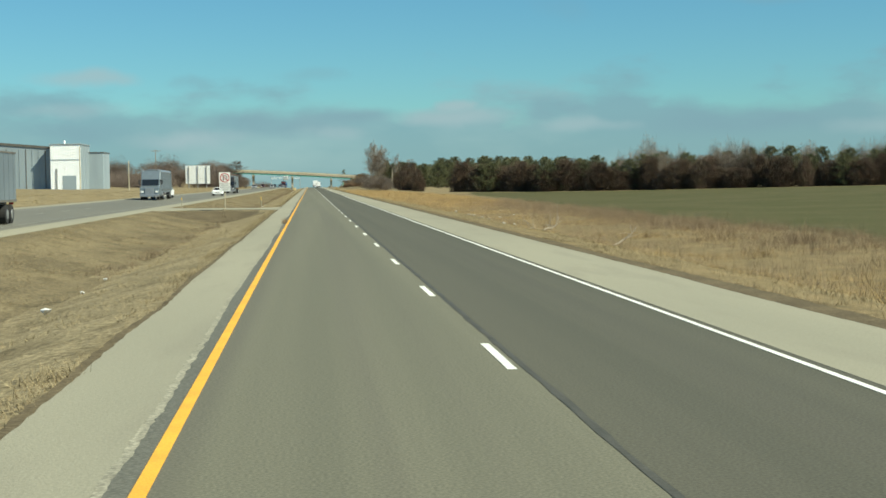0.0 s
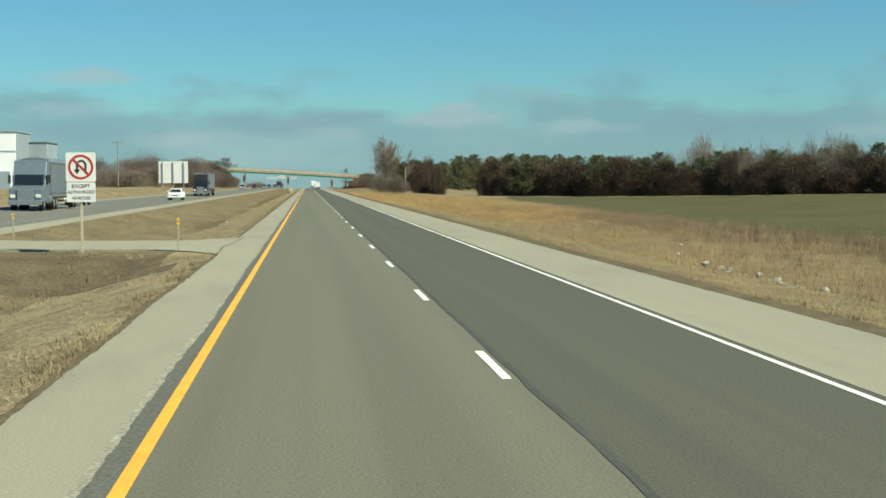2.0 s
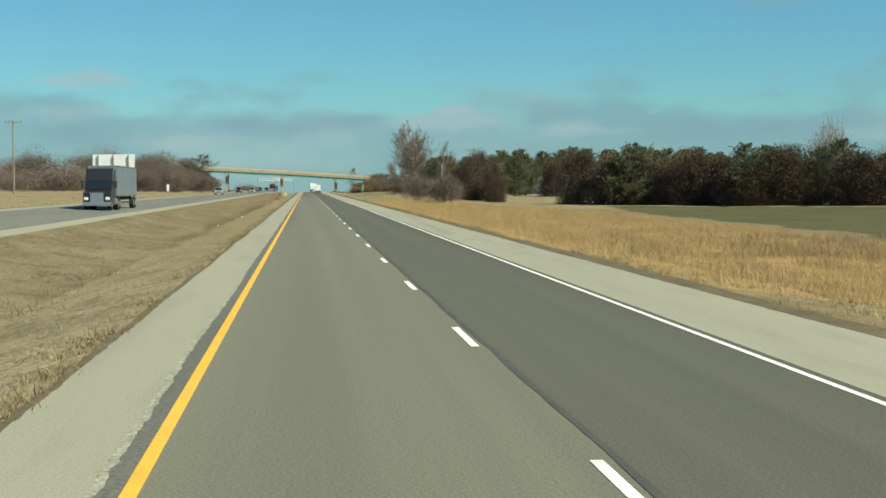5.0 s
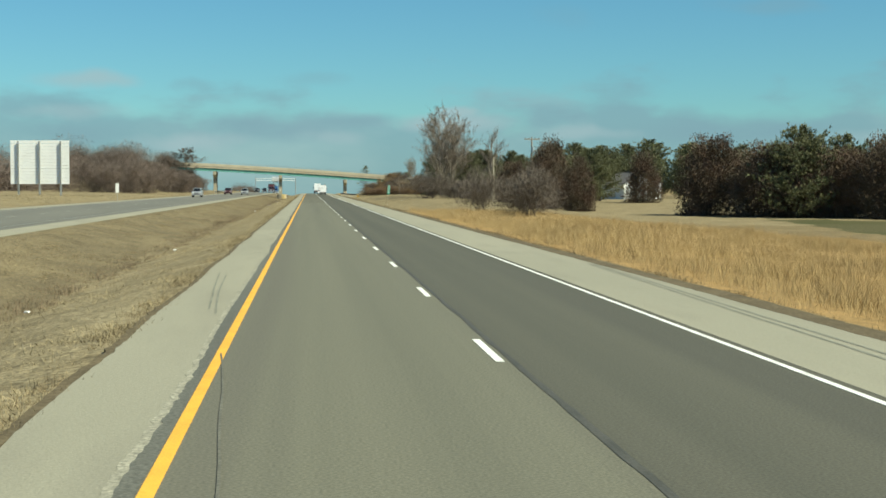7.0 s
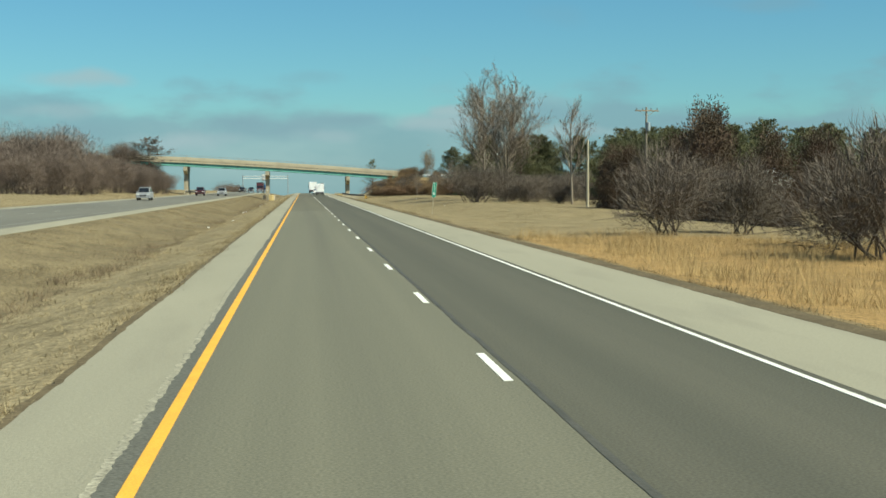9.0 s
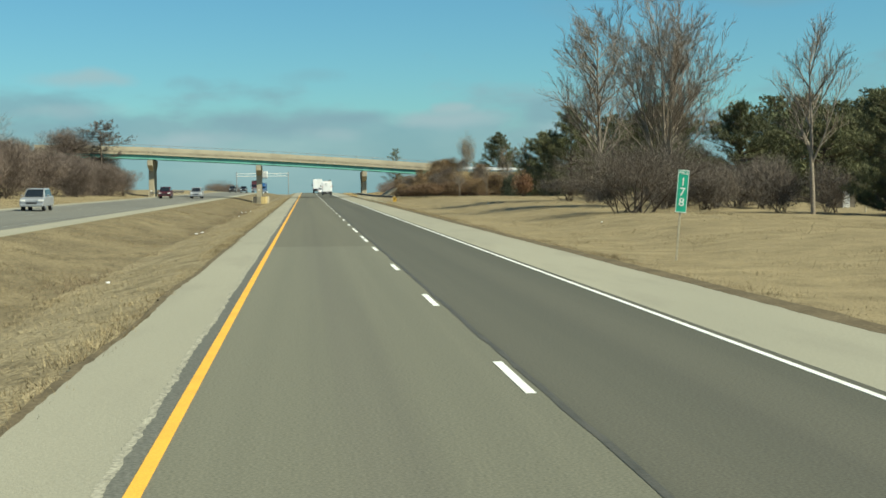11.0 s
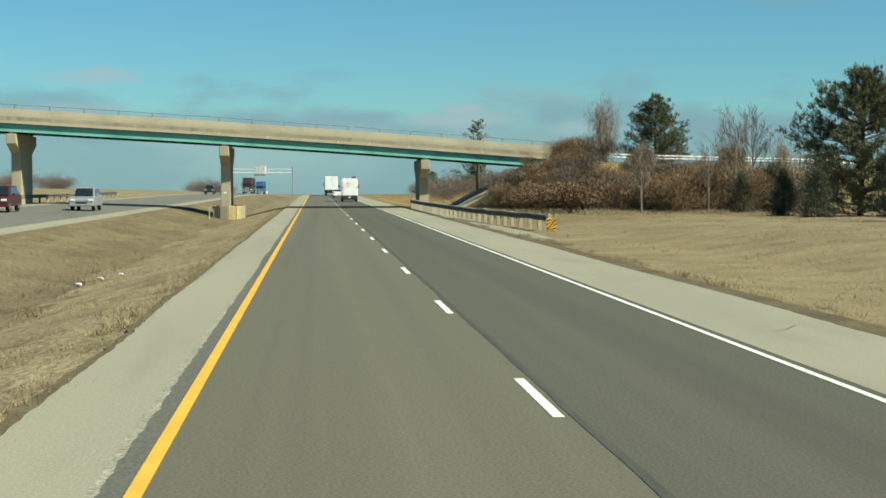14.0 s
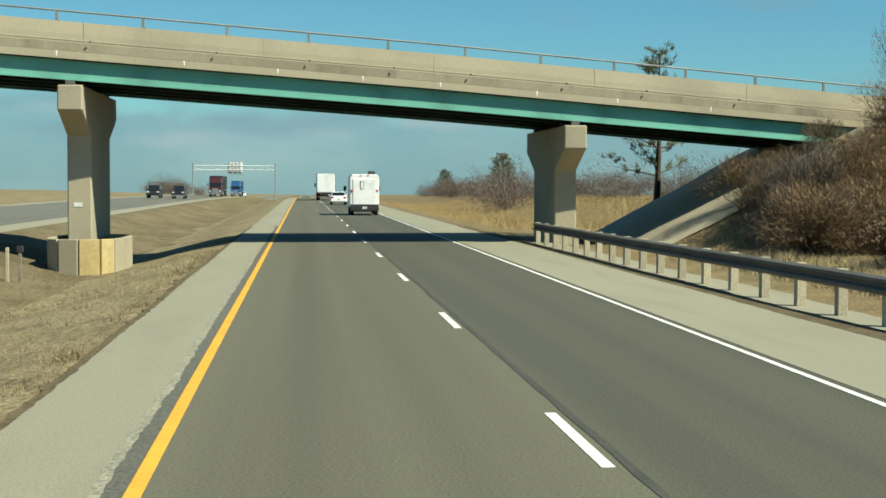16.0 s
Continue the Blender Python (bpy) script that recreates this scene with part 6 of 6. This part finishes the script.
def gantry(y):
    """An overhead sign truss over the opposite carriageway."""
    f = float(fall(y))
    e = thing("sign_gantry", 0, y, f, 0, "white overhead sign gantry across the opposite carriageway", "gantry")
    xa, xb, zt = -27.2, -8.6, 7.2
    for x in (xa, xb):
        part("leg", cyl((x, 0, -0.5), (x, 0, zt + 0.6), 0.16, seg=10), M["steel"], e, "grey leg")
    for dz in (0.0, 0.95):
        for dy in (0.0, 0.9):
            part("chord", cyl((xa, dy, zt - dz), (xb, dy, zt - dz), 0.09, seg=8), M["sign_white"], e, "white truss chord")
    n = 16
    for k in range(n):
        u, v = xa + (xb - xa) * k / n, xa + (xb - xa) * (k + 1) / n
        part("brace", cyl((u, 0, zt - (0.95 if k % 2 else 0)), (v, 0, zt - (0 if k % 2 else 0.95)), 0.025, seg=5), M["sign_white"], e)
    part("sign_panel", box((-17.8, 0.95, zt - 0.3), (3.4, 0.06, 2.3), 0.02), M["sign_back"], e, "pale back of a sign panel")
    for u in (-19.0, -18.2, -17.4, -16.6):
        part("bracket", box((u, 0.7, zt - 0.2), (0.10, 0.25, 2.6)), M["steel"], e)
    for u in (-18.9, -17.8, -16.7):
        part("lamp", box((u, 1.5, zt - 1.55), (0.8, 0.5, 0.35), 0.05), M["plastic_dark"], e, "dark sign lamp")
    part("walkway", box((-17.8, 1.3, zt - 1.95), (4.6, 0.6, 0.06)), M["sign_white"], e)


def small_left_sign():
    x, y = -27.9, 469.7
    e = thing("road_sign", x, y, land(x, y), -5, "narrow pale roadside sign seen from behind", "road sign")
    part("post", box((0, 0, 1.0), (0.06, 0.05, 2.0), 0.006), M["steel"], e)
    part("panel", rounded_plate(0.45, 1.25, 0.02, 0.04, -0.04, 0, 1.65), M["sign_back"], e)


u_turn_sign(-9.42, 124.7)
delineator(-6.4, 125.2, 1.15)
delineator(-14.2, 138.0, 1.1)
mile_marker(8.2, 467.9)
billboard()
small_left_sign()
utility_pole(-45.4, 281.0, 9.7, 0, "bare weathered wooden pole in the dry field")
utility_pole(-42.4, 331.0, 7.8, 0, "bare weathered wooden pole in the dry field")
utility_pole(-44.8, 412.0, 12.1)
utility_pole(31.2, 490.0, 9.9, box_on=True, label="wooden utility pole with a crossarm and transformer")
utility_pole(25.4, 490.0, 6.7, 0, "plain pale wooden pole at the edge of the grass")
warehouse()
small_house()
shed()
w_beam([(8.9, 614.9), (8.1, 622.5), (7.3, 634), (6.75, 646), (6.55, 660), (6.5, 679)], "guardrail", "steel guardrail on pale posts leading to the bridge pier", "post_wood")
hazard_marker(9.05, 614.6)
w_beam([(-27.6, 668), (-27.4, 690), (-27.6, 735)], "guardrail", "steel guardrail beside the opposite carriageway", "post_wood", 3.8)


def fill_rail():
    """Railing along the crossing road on the fill."""
    e = tagged(new("guardrail"), "pale steel railing along the crossing road", "guardrail")
    for k in range(16):
        x = 22.5 + 2.4 * k
        y = NEAR_FACE + SKEW * x + 0.4
        z = deck_top(x) - 1.1
        part("post", box((x, y, z + 0.35), (0.12, 0.12, 1.0), 0.01), M["post_wood"], e)
        if k:
            for dz in (0.75, 0.5):
                part("rail", cyl((x - 2.4, y - SKEW * 2.4, deck_top(x - 2.4) - 1.1 + dz), (x, y, z + dz), 0.06, seg=6), M["sign_back"], e)


fill_rail()
gantry(960.0)


# ---- vehicles, standing where the clip shows them ----
def wheel(parent, x, y, r, w=0.24):
    bm = cyl((x - w / 2, y, r), (x + w / 2, y, r), r, seg=20)
    bevel_all(bm, 0.03, 2, 0.9)
    t = part("wheel", bm, M["rubber"], parent, "black tyre")
    s = 1 if x > 0 else -1
    part("rim", cyl((x + s * w * 0.4, y, r), (x + s * (w / 2 + 0.012), y, r), r * 0.58, r * 0.5, seg=14), M["rim"], t)


def step_van(x, y, z):
    """A white box van seen from behind."""
    e = thing("delivery_van", x, y, z, 0, "white delivery box van seen from behind", "van")
    W, H, L = 2.05, 2.35, 6.2
    prof = [(-W / 2, 0.55), (W / 2, 0.55), (W / 2, 0.55 + H - 0.22), (W / 2 - 0.16, 0.55 + H), (-W / 2 + 0.16, 0.55 + H), (-W / 2, 0.55 + H - 0.22)]
    body = bevel_all(prism(prof, "y", 0, L - 1.2), 0.05)
    part("body", body, M["paint_white"], e)
    part("nose", bevel_all(prism([(L - 1.2, 0.55), (L, 0.55), (L, 1.35), (L - 0.75, 1.55), (L - 1.2, 2.5)], "x", -W / 2 + 0.05, W / 2 - 0.05), 0.05), M["paint_white"], e)
    d = part("rear_door", box((0, -0.02, 1.65), (W * 0.80, 0.05, 1.85), 0.02), M["paint_white"], e, "white rear door")
    w = part("window", box((-0.18, -0.05, 2.15), (0.27, 0.03, 0.58), 0.03), M["grey_metal"], d, "narrow window with a grey rim")
    # white body paint on the pane stands in for a reflection
    part("pane", box((-0.18, -0.062, 2.15), (0.19, 0.02, 0.50), 0.03), M["paint_white"], w, "pane painted white for its reflection")
    for k in range(4):
        part("lettering_bar", box((0.42, -0.05, 2.28 - 0.09 * k), (0.5, 0.008, 0.03)), M["white_metal"], d, "faint grey writing")
    part("lettering_bar", box((0.0, -0.05, 1.25), (1.2, 0.008, 0.04)), M["white_metal"], d)
    for s in (-1, 1):
        part("tail_lamp", box((s * (W / 2 - 0.14), -0.03, 1.75), (0.16, 0.05, 0.13), 0.02), M["tail_red"], e, "red tail lamp")
        part("tail_lamp", box((s * (W / 2 - 0.12), -0.03, 0.72), (0.16, 0.05, 0.14), 0.02), M["tail_red"], e)
        part("marker_lamp", box((s * 0.25, -0.02, 2.83), (0.12, 0.04, 0.05), 0.01), M["tail_red"], e)
        part("mirror", box((s * (W / 2 + 0.22), L - 1.3, 1.9), (0.2, 0.12, 0.35), 0.03), M["plastic_dark"], e)
        for yy in (0.95, L - 0.9):
            wheel(e, s * (W / 2 - 0.16), yy, 0.38)
    part("bumper", box((0, -0.10, 0.56), (W * 0.98, 0.22, 0.46), 0.05), M["plastic_dark"], e, "dark step bumper")
    part("underbody", box((0, L / 2, 0.42), (W * 0.8, L - 0.6, 0.3), 0.02), M["plastic_dark"], e)
    part("plate", box((0.0, -0.22, 0.55), (0.32, 0.012, 0.16)), M["plate"], e, "pale number plate")
    part("roof_unit", box((0.62, 3.0, 0.55 + H + 0.12), (0.5, 0.8, 0.28), 0.09), M["plastic_dark"], e, "dark roof vent")
    return e


def semi(x, y, z, heading, cab, trailer, label, trailer_mat="paint_white", L=14.5, tarp=False):
    """A tractor and van trailer; its own front points to -y, its rear end is at y = L + 4."""
    e = thing("semi_truck", x, y, z, heading, label, "truck")
    W, H = 2.45, 2.65
    z0 = 1.15
    if tarp:                                  # a rounded top and sides that hang lower
        top = [(W / 2 * math.cos(radians(a)), z0 + H - 0.42 + 0.42 * math.sin(radians(a))) for a in range(0, 181, 20)]
        t = part("trailer", bevel_all(prism(top + [(-W / 2, z0 - 0.25), (W / 2, z0 - 0.25)], "y", 3.6, 3.6 + L), 0.03, 1), M[trailer_mat], e, trailer)
    else:
        t = part("trailer", bevel_all(box((0, 3.6 + L / 2, z0 + H / 2), (W, L, H)), 0.03, 1), M[trailer_mat], e, trailer)
    ribs = 26 if tarp else 12
    for s in (-1, 1):
        for k in range(ribs):
            part("rib", box((s * (W / 2 + 0.012), 3.8 + L * (k + 0.3) / ribs, z0 + (H - 0.45 if tarp else H) / 2), (0.05 if tarp else 0.02, 0.07, H - (0.55 if tarp else 0.2))), M[trailer_mat], t)
        part("door", box((s * W / 4, 3.6 + L + 0.012, z0 + H / 2), (W / 2 - 0.05, 0.03, H - 0.14), 0.01), M[trailer_mat], t)
        part("tail_lamp", box((s * 0.95, 3.6 + L + 0.02, z0 - 0.1), (0.24, 0.05, 0.12), 0.01), M["tail_red"], t)
        part("rail", box((s * (W / 2 + 0.01), 3.6 + L / 2, z0 + 0.05), (0.04, L, 0.12)), M["rail_dark"], t)
        part("rail", box((s * (W / 2 + 0.01), 3.6 + L / 2, z0 + H - (0.42 if tarp else 0.05)), (0.04, L, 0.10)), M["rail_dark"], t)
        for yy in (3.6 + L - 1.2, 3.6 + L - 2.4, 4.4, 5.5):
            wheel(e, s * (W / 2 - 0.2), yy, 0.50, 0.4)
        wheel(e, s * (W / 2 - 0.25), 0.95, 0.50, 0.3)
    part("frame", box((0, 4.5, 0.85), (0.9, 8.0, 0.3), 0.02), M["plastic_dark"], e)
    part("frame", box((0, 3.6 + L - 2.5, 0.95), (1.4, 5.0, 0.3), 0.02), M["plastic_dark"], e)
    part("rear_guard", box((0, 3.6 + L - 0.05, 0.55), (W * 0.9, 0.10, 0.12), 0.01), M["rail_dark"], e)
    cabm = M[cab]
    part("cab", bevel_all(prism([(0.0, 0.6), (3.2, 0.6), (3.2, 3.3), (2.2, 3.55), (1.75, 2.6), (1.45, 1.75), (0.05, 1.5)], "x", -1.15, 1.15), 0.06), cabm, e, "conventional truck cab")
    part("windshield", bevel_all(prism([(1.40, 1.80), (1.44, 1.80), (1.72, 2.52), (1.68, 2.52)], "x", -1.0, 1.0), 0.005, 1), M["glass"], e, "dark windshield")
    part("grille", box((0, -0.03, 1.1), (1.1, 0.08, 0.8), 0.03), M["rim"], e, "bright grille")
    part("bumper", box((0, -0.12, 0.55), (2.3, 0.25, 0.32), 0.05), M["rim"], e)
    for s in (-1, 1):
        part("headlamp", box((s * 0.88, -0.02, 1.0), (0.36, 0.08, 0.24), 0.04), M["lamp_clear"], e)
        part("side_window", box((s * 1.155, 2.0, 2.15), (0.02, 0.8, 0.65), 0.005), M["glass"], e)
        part("mirror", box((s * 1.38, 1.6, 2.2), (0.2, 0.12, 0.6), 0.03), M["plastic_dark"], e)
        part("tank", cyl((s * 1.0, 2.1, 0.75), (s * 1.0, 3.4, 0.75), 0.3, seg=14), M["rim"], e)
        part("stack", cyl((s * 1.05, 3.3, 1.0), (s * 1.05, 3.3, 3.7), 0.07, seg=8), M["rim"], e)
    return e


def car(x, y, z, heading, mat, label, kind="sedan", category="car"):
    """A passenger car; its front points to -y."""
    e = thing("car", x, y, z, heading, label, category)
    W = 1.75
    if kind == "sedan":
        L, belt, top = 4.5, 0.92, 1.38
        low = [(0.0, 0.38), (0.05, 0.70), (0.25, 0.80), (1.25, 0.94), (3.75, 0.98), (4.42, 0.92), (4.5, 0.60), (4.45, 0.32), (0.1, 0.28)]
        cabin = [(1.15, 0.92), (1.95, top), (3.10, top + 0.02), (3.95, 0.96)]
    elif kind == "pickup":
        L, belt, top = 5.3, 1.15, 1.78
        low = [(0.0, 0.5), (0.03, 0.95), (0.2, 1.05), (1.45, 1.15), (5.25, 1.15), (5.3, 0.6), (5.2, 0.45), (0.1, 0.4)]
        cabin = [(1.40, 1.12), (2.05, top), (3.35, top), (3.55, 1.13)]
    else:
        L, belt, top = 4.6, 1.05, 1.70
        low = [(0.0, 0.42), (0.04, 0.80), (0.2, 0.93), (1.25, 1.06), (4.5, 1.10), (4.6, 0.85), (4.56, 0.38), (0.1, 0.34)]
        cabin = [(1.15, 1.03), (1.85, top - 0.02), (3.9, top), (4.48, 1.08)]
    part("body", bevel_all(prism(low, "x", -W / 2, W / 2), 0.07, 3), mat, e)
    bm = prism(cabin, "x", -W / 2 + 0.10, W / 2 - 0.10)
    for v in bm.verts:
        if v.co.z > belt + 0.2:
            v.co.x *= 0.84
    part("roof", bevel_all(bm, 0.05, 2), mat, e)
    (ya, za), (yb, zb) = cabin[0], cabin[1]
    ws = prism([(ya + 0.06, za + 0.06), (ya + 0.02, za + 0.07), (yb - 0.10, zb - 0.06), (yb - 0.06, zb - 0.06)], "x", -W / 2 + 0.20, W / 2 - 0.20)
    for v in ws.verts:
        v.co.y -= 0.03
        if v.co.z > belt + 0.2:
            v.co.x *= 0.86
    part("windshield", ws, M["glass"], e, "dark windshield")
    (yc, zc), (yd, zd) = cabin[2], cabin[3]
    rw = prism([(yc + 0.10, zc - 0.06), (yc + 0.14, zc - 0.06), (yd - 0.02, zd + 0.09), (yd - 0.06, zd + 0.08)], "x", -W / 2 + 0.22, W / 2 - 0.22)
    for v in rw.verts:
        v.co.y += 0.02
    part("rear_window", rw, M["glass"], e)
    for s in (-1, 1):
        sw = prism([(ya + 0.35, za + 0.05), (yd - 0.25, zd + 0.05), (yc - 0.02, zc - 0.09), (yb + 0.10, zb - 0.09)], "x", -0.012, 0.012)
        for v in sw.verts:
            top_k = (v.co.z - belt) / (top - belt)
            v.co.x += s * ((W / 2 - 0.10) * (1 - 0.155 * max(0.0, min(1.0, top_k))) + 0.006)
        part("side_window", sw, M["glass"], e)
        part("headlamp", box((s * 0.64, 0.05, 0.70 * belt + 0.04), (0.36, 0.14, 0.16), 0.04), M["lamp_clear"], e, "clear headlamp")
        part("tail_lamp", box((s * 0.68, L - 0.03, belt * 0.88), (0.26, 0.10, 0.18), 0.03), M["tail_red"], e)
        part("mirror", box((s * (W / 2 + 0.08), ya + 0.45, belt + 0.10), (0.18, 0.10, 0.13), 0.03), mat, e)
        for yy in (0.85, L - 0.95):
            wheel(e, s * (W / 2 - 0.12), yy, 0.33 if kind == "sedan" else 0.37, 0.22)
    part("grille", box((0, 0.02, 0.60), (0.8, 0.06, 0.16), 0.02), M["plastic_dark"], e)
    part("bumper", box((0, 0.0, 0.42), (W * 0.96, 0.16, 0.18), 0.05), mat if kind != "pickup" else M["rim"], e)
    part("bumper", box((0, L - 0.02, 0.46), (W * 0.96, 0.14, 0.2), 0.05), mat if kind != "pickup" else M["rim"], e)
    part("plate", box((0, L + 0.055, 0.62), (0.32, 0.012, 0.15)), M["plate"], e)
    return e


def far_z(x, y):
    return spread_on(FAR_TILT, x) + float(fall(y))


INNER, OUTER = -19.0, -22.6
step_van(2.0, 727.0, 0.0)
car(1.5, 786.0, float(fall(784)), 180, M["paint_white"], "white sedan driving ahead in the slow lane")
lead = semi(0.9, 850.0, float(fall(840)), 180, "paint_white", "white trailer", "white semi trailer truck seen from behind")
semi(INNER - 0.3, 62.5, far_z(INNER, 70), 0, "paint_white", "grey ribbed trailer", "grey ribbed semi trailer truck on the opposite carriageway", "trailer_grey")
semi(OUTER + 0.8, 181.0, far_z(OUTER, 190), 0, "paint_steel", "grey ribbed grain trailer with a tarpaulin top", "grey semi truck with a ribbed grain trailer on the opposite carriageway", "trailer_grey", 12.0, True)
car(OUTER + 0.2, 206.0, far_z(OUTER, 208), 0, M["paint_white"], "white sport utility vehicle on the opposite carriageway", "suv")
car(INNER + 0.6, 258.0, far_z(INNER, 258), 0, M["paint_white"], "white sedan on the opposite carriageway")
semi(INNER - 0.6, 317.0, far_z(INNER, 330), 0, "paint_black", "grey trailer", "black semi truck with a grey box trailer on the opposite carriageway", "trailer_grey")
car(OUTER, 538.0, far_z(OUTER, 538), 0, M["paint_silver"], "silver sport utility vehicle on the opposite carriageway", "suv")
car(OUTER, 640.0, far_z(OUTER, 640), 0, M["paint_red"], "dark red sport utility vehicle on the opposite carriageway", "suv")
car(INNER, 652.0, far_z(INNER, 652), 0, M["paint_silver"], "silver minivan on the opposite carriageway", "suv")
car(OUTER + 1.0, 815.0, far_z(OUTER, 815), 0, M["paint_black"], "black sport utility vehicle on the opposite carriageway", "suv")
car(INNER, 822.0, far_z(INNER, 822), 0, M["paint_black"], "dark pickup truck on the opposite carriageway", "pickup", "pickup truck")
semi(INNER + 0.7, 893.0, far_z(INNER, 893), 0, "paint_red", "dark trailer", "dark red semi truck on the opposite carriageway", "paint_black")
car(INNER, 1030.0, far_z(INNER, 1030), 0, M["paint_white"], "white sedan on the far opposite carriageway")
semi(INNER + 0.2, 985.0, far_z(INNER, 985), 0, "paint_blue", "blue trailer", "blue semi truck on the opposite carriageway", "paint_blue")


# ---- litter and tufts ----
def litter(x, y, s):
    bm = bmesh.new()
    bmesh.ops.create_icosphere(bm, subdivisions=1, radius=s)
    rr = random.Random(int(x * 100 + y))
    for v in bm.verts:
        v.co *= rr.uniform(0.6, 1.3)
        v.co.z *= 0.5
    ob = new("litter", bm_mesh("litter", bm, M["litter"]))
    ob.matrix_world = pose(x, y, land(x, y) + s * 0.25 + 0.05)
    tagged(ob, "scrap of white litter in the dry grass", "litter")


for x, y, s in ((-8.2, 33, 0.14), (-8.6, 41, 0.09), (-8.8, 47, 0.08), (-8.3, 27, 0.09), (-8.4, 190, 0.09), (-8.8, 214, 0.07), (-9.0, 306, 0.10), (-8.6, 340, 0.09), (-9.1, 456, 0.12), (-8.0, 470, 0.08), (-9.2, 520, 0.14), (-8.9, 521, 0.10), (-8.6, 566, 0.10), (-9.4, 590, 0.12), (-9.0, 592, 0.13), (-8.5, 593, 0.10), (12.0, 497, 0.07), (13.5, 553, 0.08), (18.0, 155, 0.10), (21, 166, 0.09), (26, 250, 0.16)):
    litter(x, y, s)


def roadside_tuft(x, y, h, seed):
    rng = np.random.default_rng(seed)
    P = rng.normal(0, 0.07, (70, 3)) * np.array([1, 1, 0])
    D = np.stack([rng.normal(0, 0.45, 70), rng.normal(0, 0.45, 70), np.ones(70)], 1)
    me = tri_mesh("tuft", *blades(P, D, h, 0.012, rng), M["weed"])
    ob = new("weed_tuft", me)
    ob.matrix_world = pose(x, y, 0.0)
    tagged(ob, "dry weed growing from the shoulder joint", "weed")


roadside_tuft(-3.66, 79.3, 0.40, 5)
roadside_tuft(-3.67, 80.3, 0.28, 6)


def stone_mesh(seed):
    rng = random.Random(seed)
    bm = bmesh.new()
    bmesh.ops.create_icosphere(bm, subdivisions=1, radius=1.0)
    for v in bm.verts:
        v.co *= rng.uniform(0.72, 1.12)
        v.co.z *= 0.62
    return bm_mesh("stone", bm, M["rubble"])


def rubble_pile(x, y, seed, count=26):
    """Broken pale stones spilled on the ditch side."""
    rng = random.Random(seed)
    e = thing("rubble_pile", x, y, land(x, y), 0, "pale broken stones spilled on the grassy ditch side", "rubble")
    shapes = [stone_mesh(seed + k) for k in range(4)]
    for k in range(count):
        u, v = rng.gauss(0, 0.5), rng.gauss(0, 2.0)
        r = rng.uniform(0.07, 0.16)
        o = part_mesh("stone", shapes[k % 4], e)
        o.matrix_basis = pose(u, v, land(x + u, y + v) - land(x, y) + r * 0.3 + (0.10 if k % 5 == 0 else 0.0), rng.uniform(-25, 25), rng.uniform(-25, 25), rng.uniform(0, 360)) @ Matrix.Diagonal((r, r * rng.uniform(0.8, 1.4), r, 1))


def fallen_branch(x, y, length, turn, seed):
    rng = np.random.default_rng(seed)
    e = thing("fallen_branch", x, y, land(x, y) + 0.12, turn, "pale dead branch lying among ditch weeds", "branch")
    segs, p = [], np.array([0.0, 0.0, 0.05])
    d = np.array([1.0, 0.0, 0.22])
    tips = []
    for i in range(6):
        q = p + d * length / 6
        segs.append((*p, *q, 0.055 * (1 - i / 7), 0.055 * (1 - (i + 1) / 7)))
        tips.append(q)
        d = d + rng.normal(0, 0.16, 3)
        d /= np.linalg.norm(d)
        p = q
    rings = [(np.array(g[:3]), g[6]) for g in segs] + [(np.array(segs[-1][3:6]), segs[-1][7])]
    V = [c + r * np.array([0.0, math.cos(k * math.pi / 3), math.sin(k * math.pi / 3)]) for c, r in rings for k in range(6)]
    F = [(6 * i + k, 6 * i + (k + 1) % 6, 6 * i + 6 + (k + 1) % 6, 6 * i + 6 + k) for i in range(len(rings) - 1) for k in range(6)]
    part_mesh("limb", mesh_of("limb", V, F, M["dead_wood"], True), e)
    for q in tips[1:]:
        for _ in range(2):
            w = rng.normal(0, 0.6, 3) + np.array([0.4, 0, 0.7])
            r = q + w * length * 0.16
            r2 = r + (w + rng.normal(0, 0.4, 3)) * length * 0.10
            part_mesh("twig", tri_mesh("twig", *tubes([(*q, *r, 0.022, 0.014), (*r, *r2, 0.014, 0.006)], 4), M["dead_wood"]), e)


rubble_pile(11.6, 119.0, 301, 46)
rubble_pile(11.6, 92.0, 311, 12)
fallen_branch(11.6, 86.0, 2.6, 60, 321)
fallen_branch(12.2, 90.0, 1.8, 150, 322)
fallen_branch(13.0, 73.0, 2.0, 20, 323)
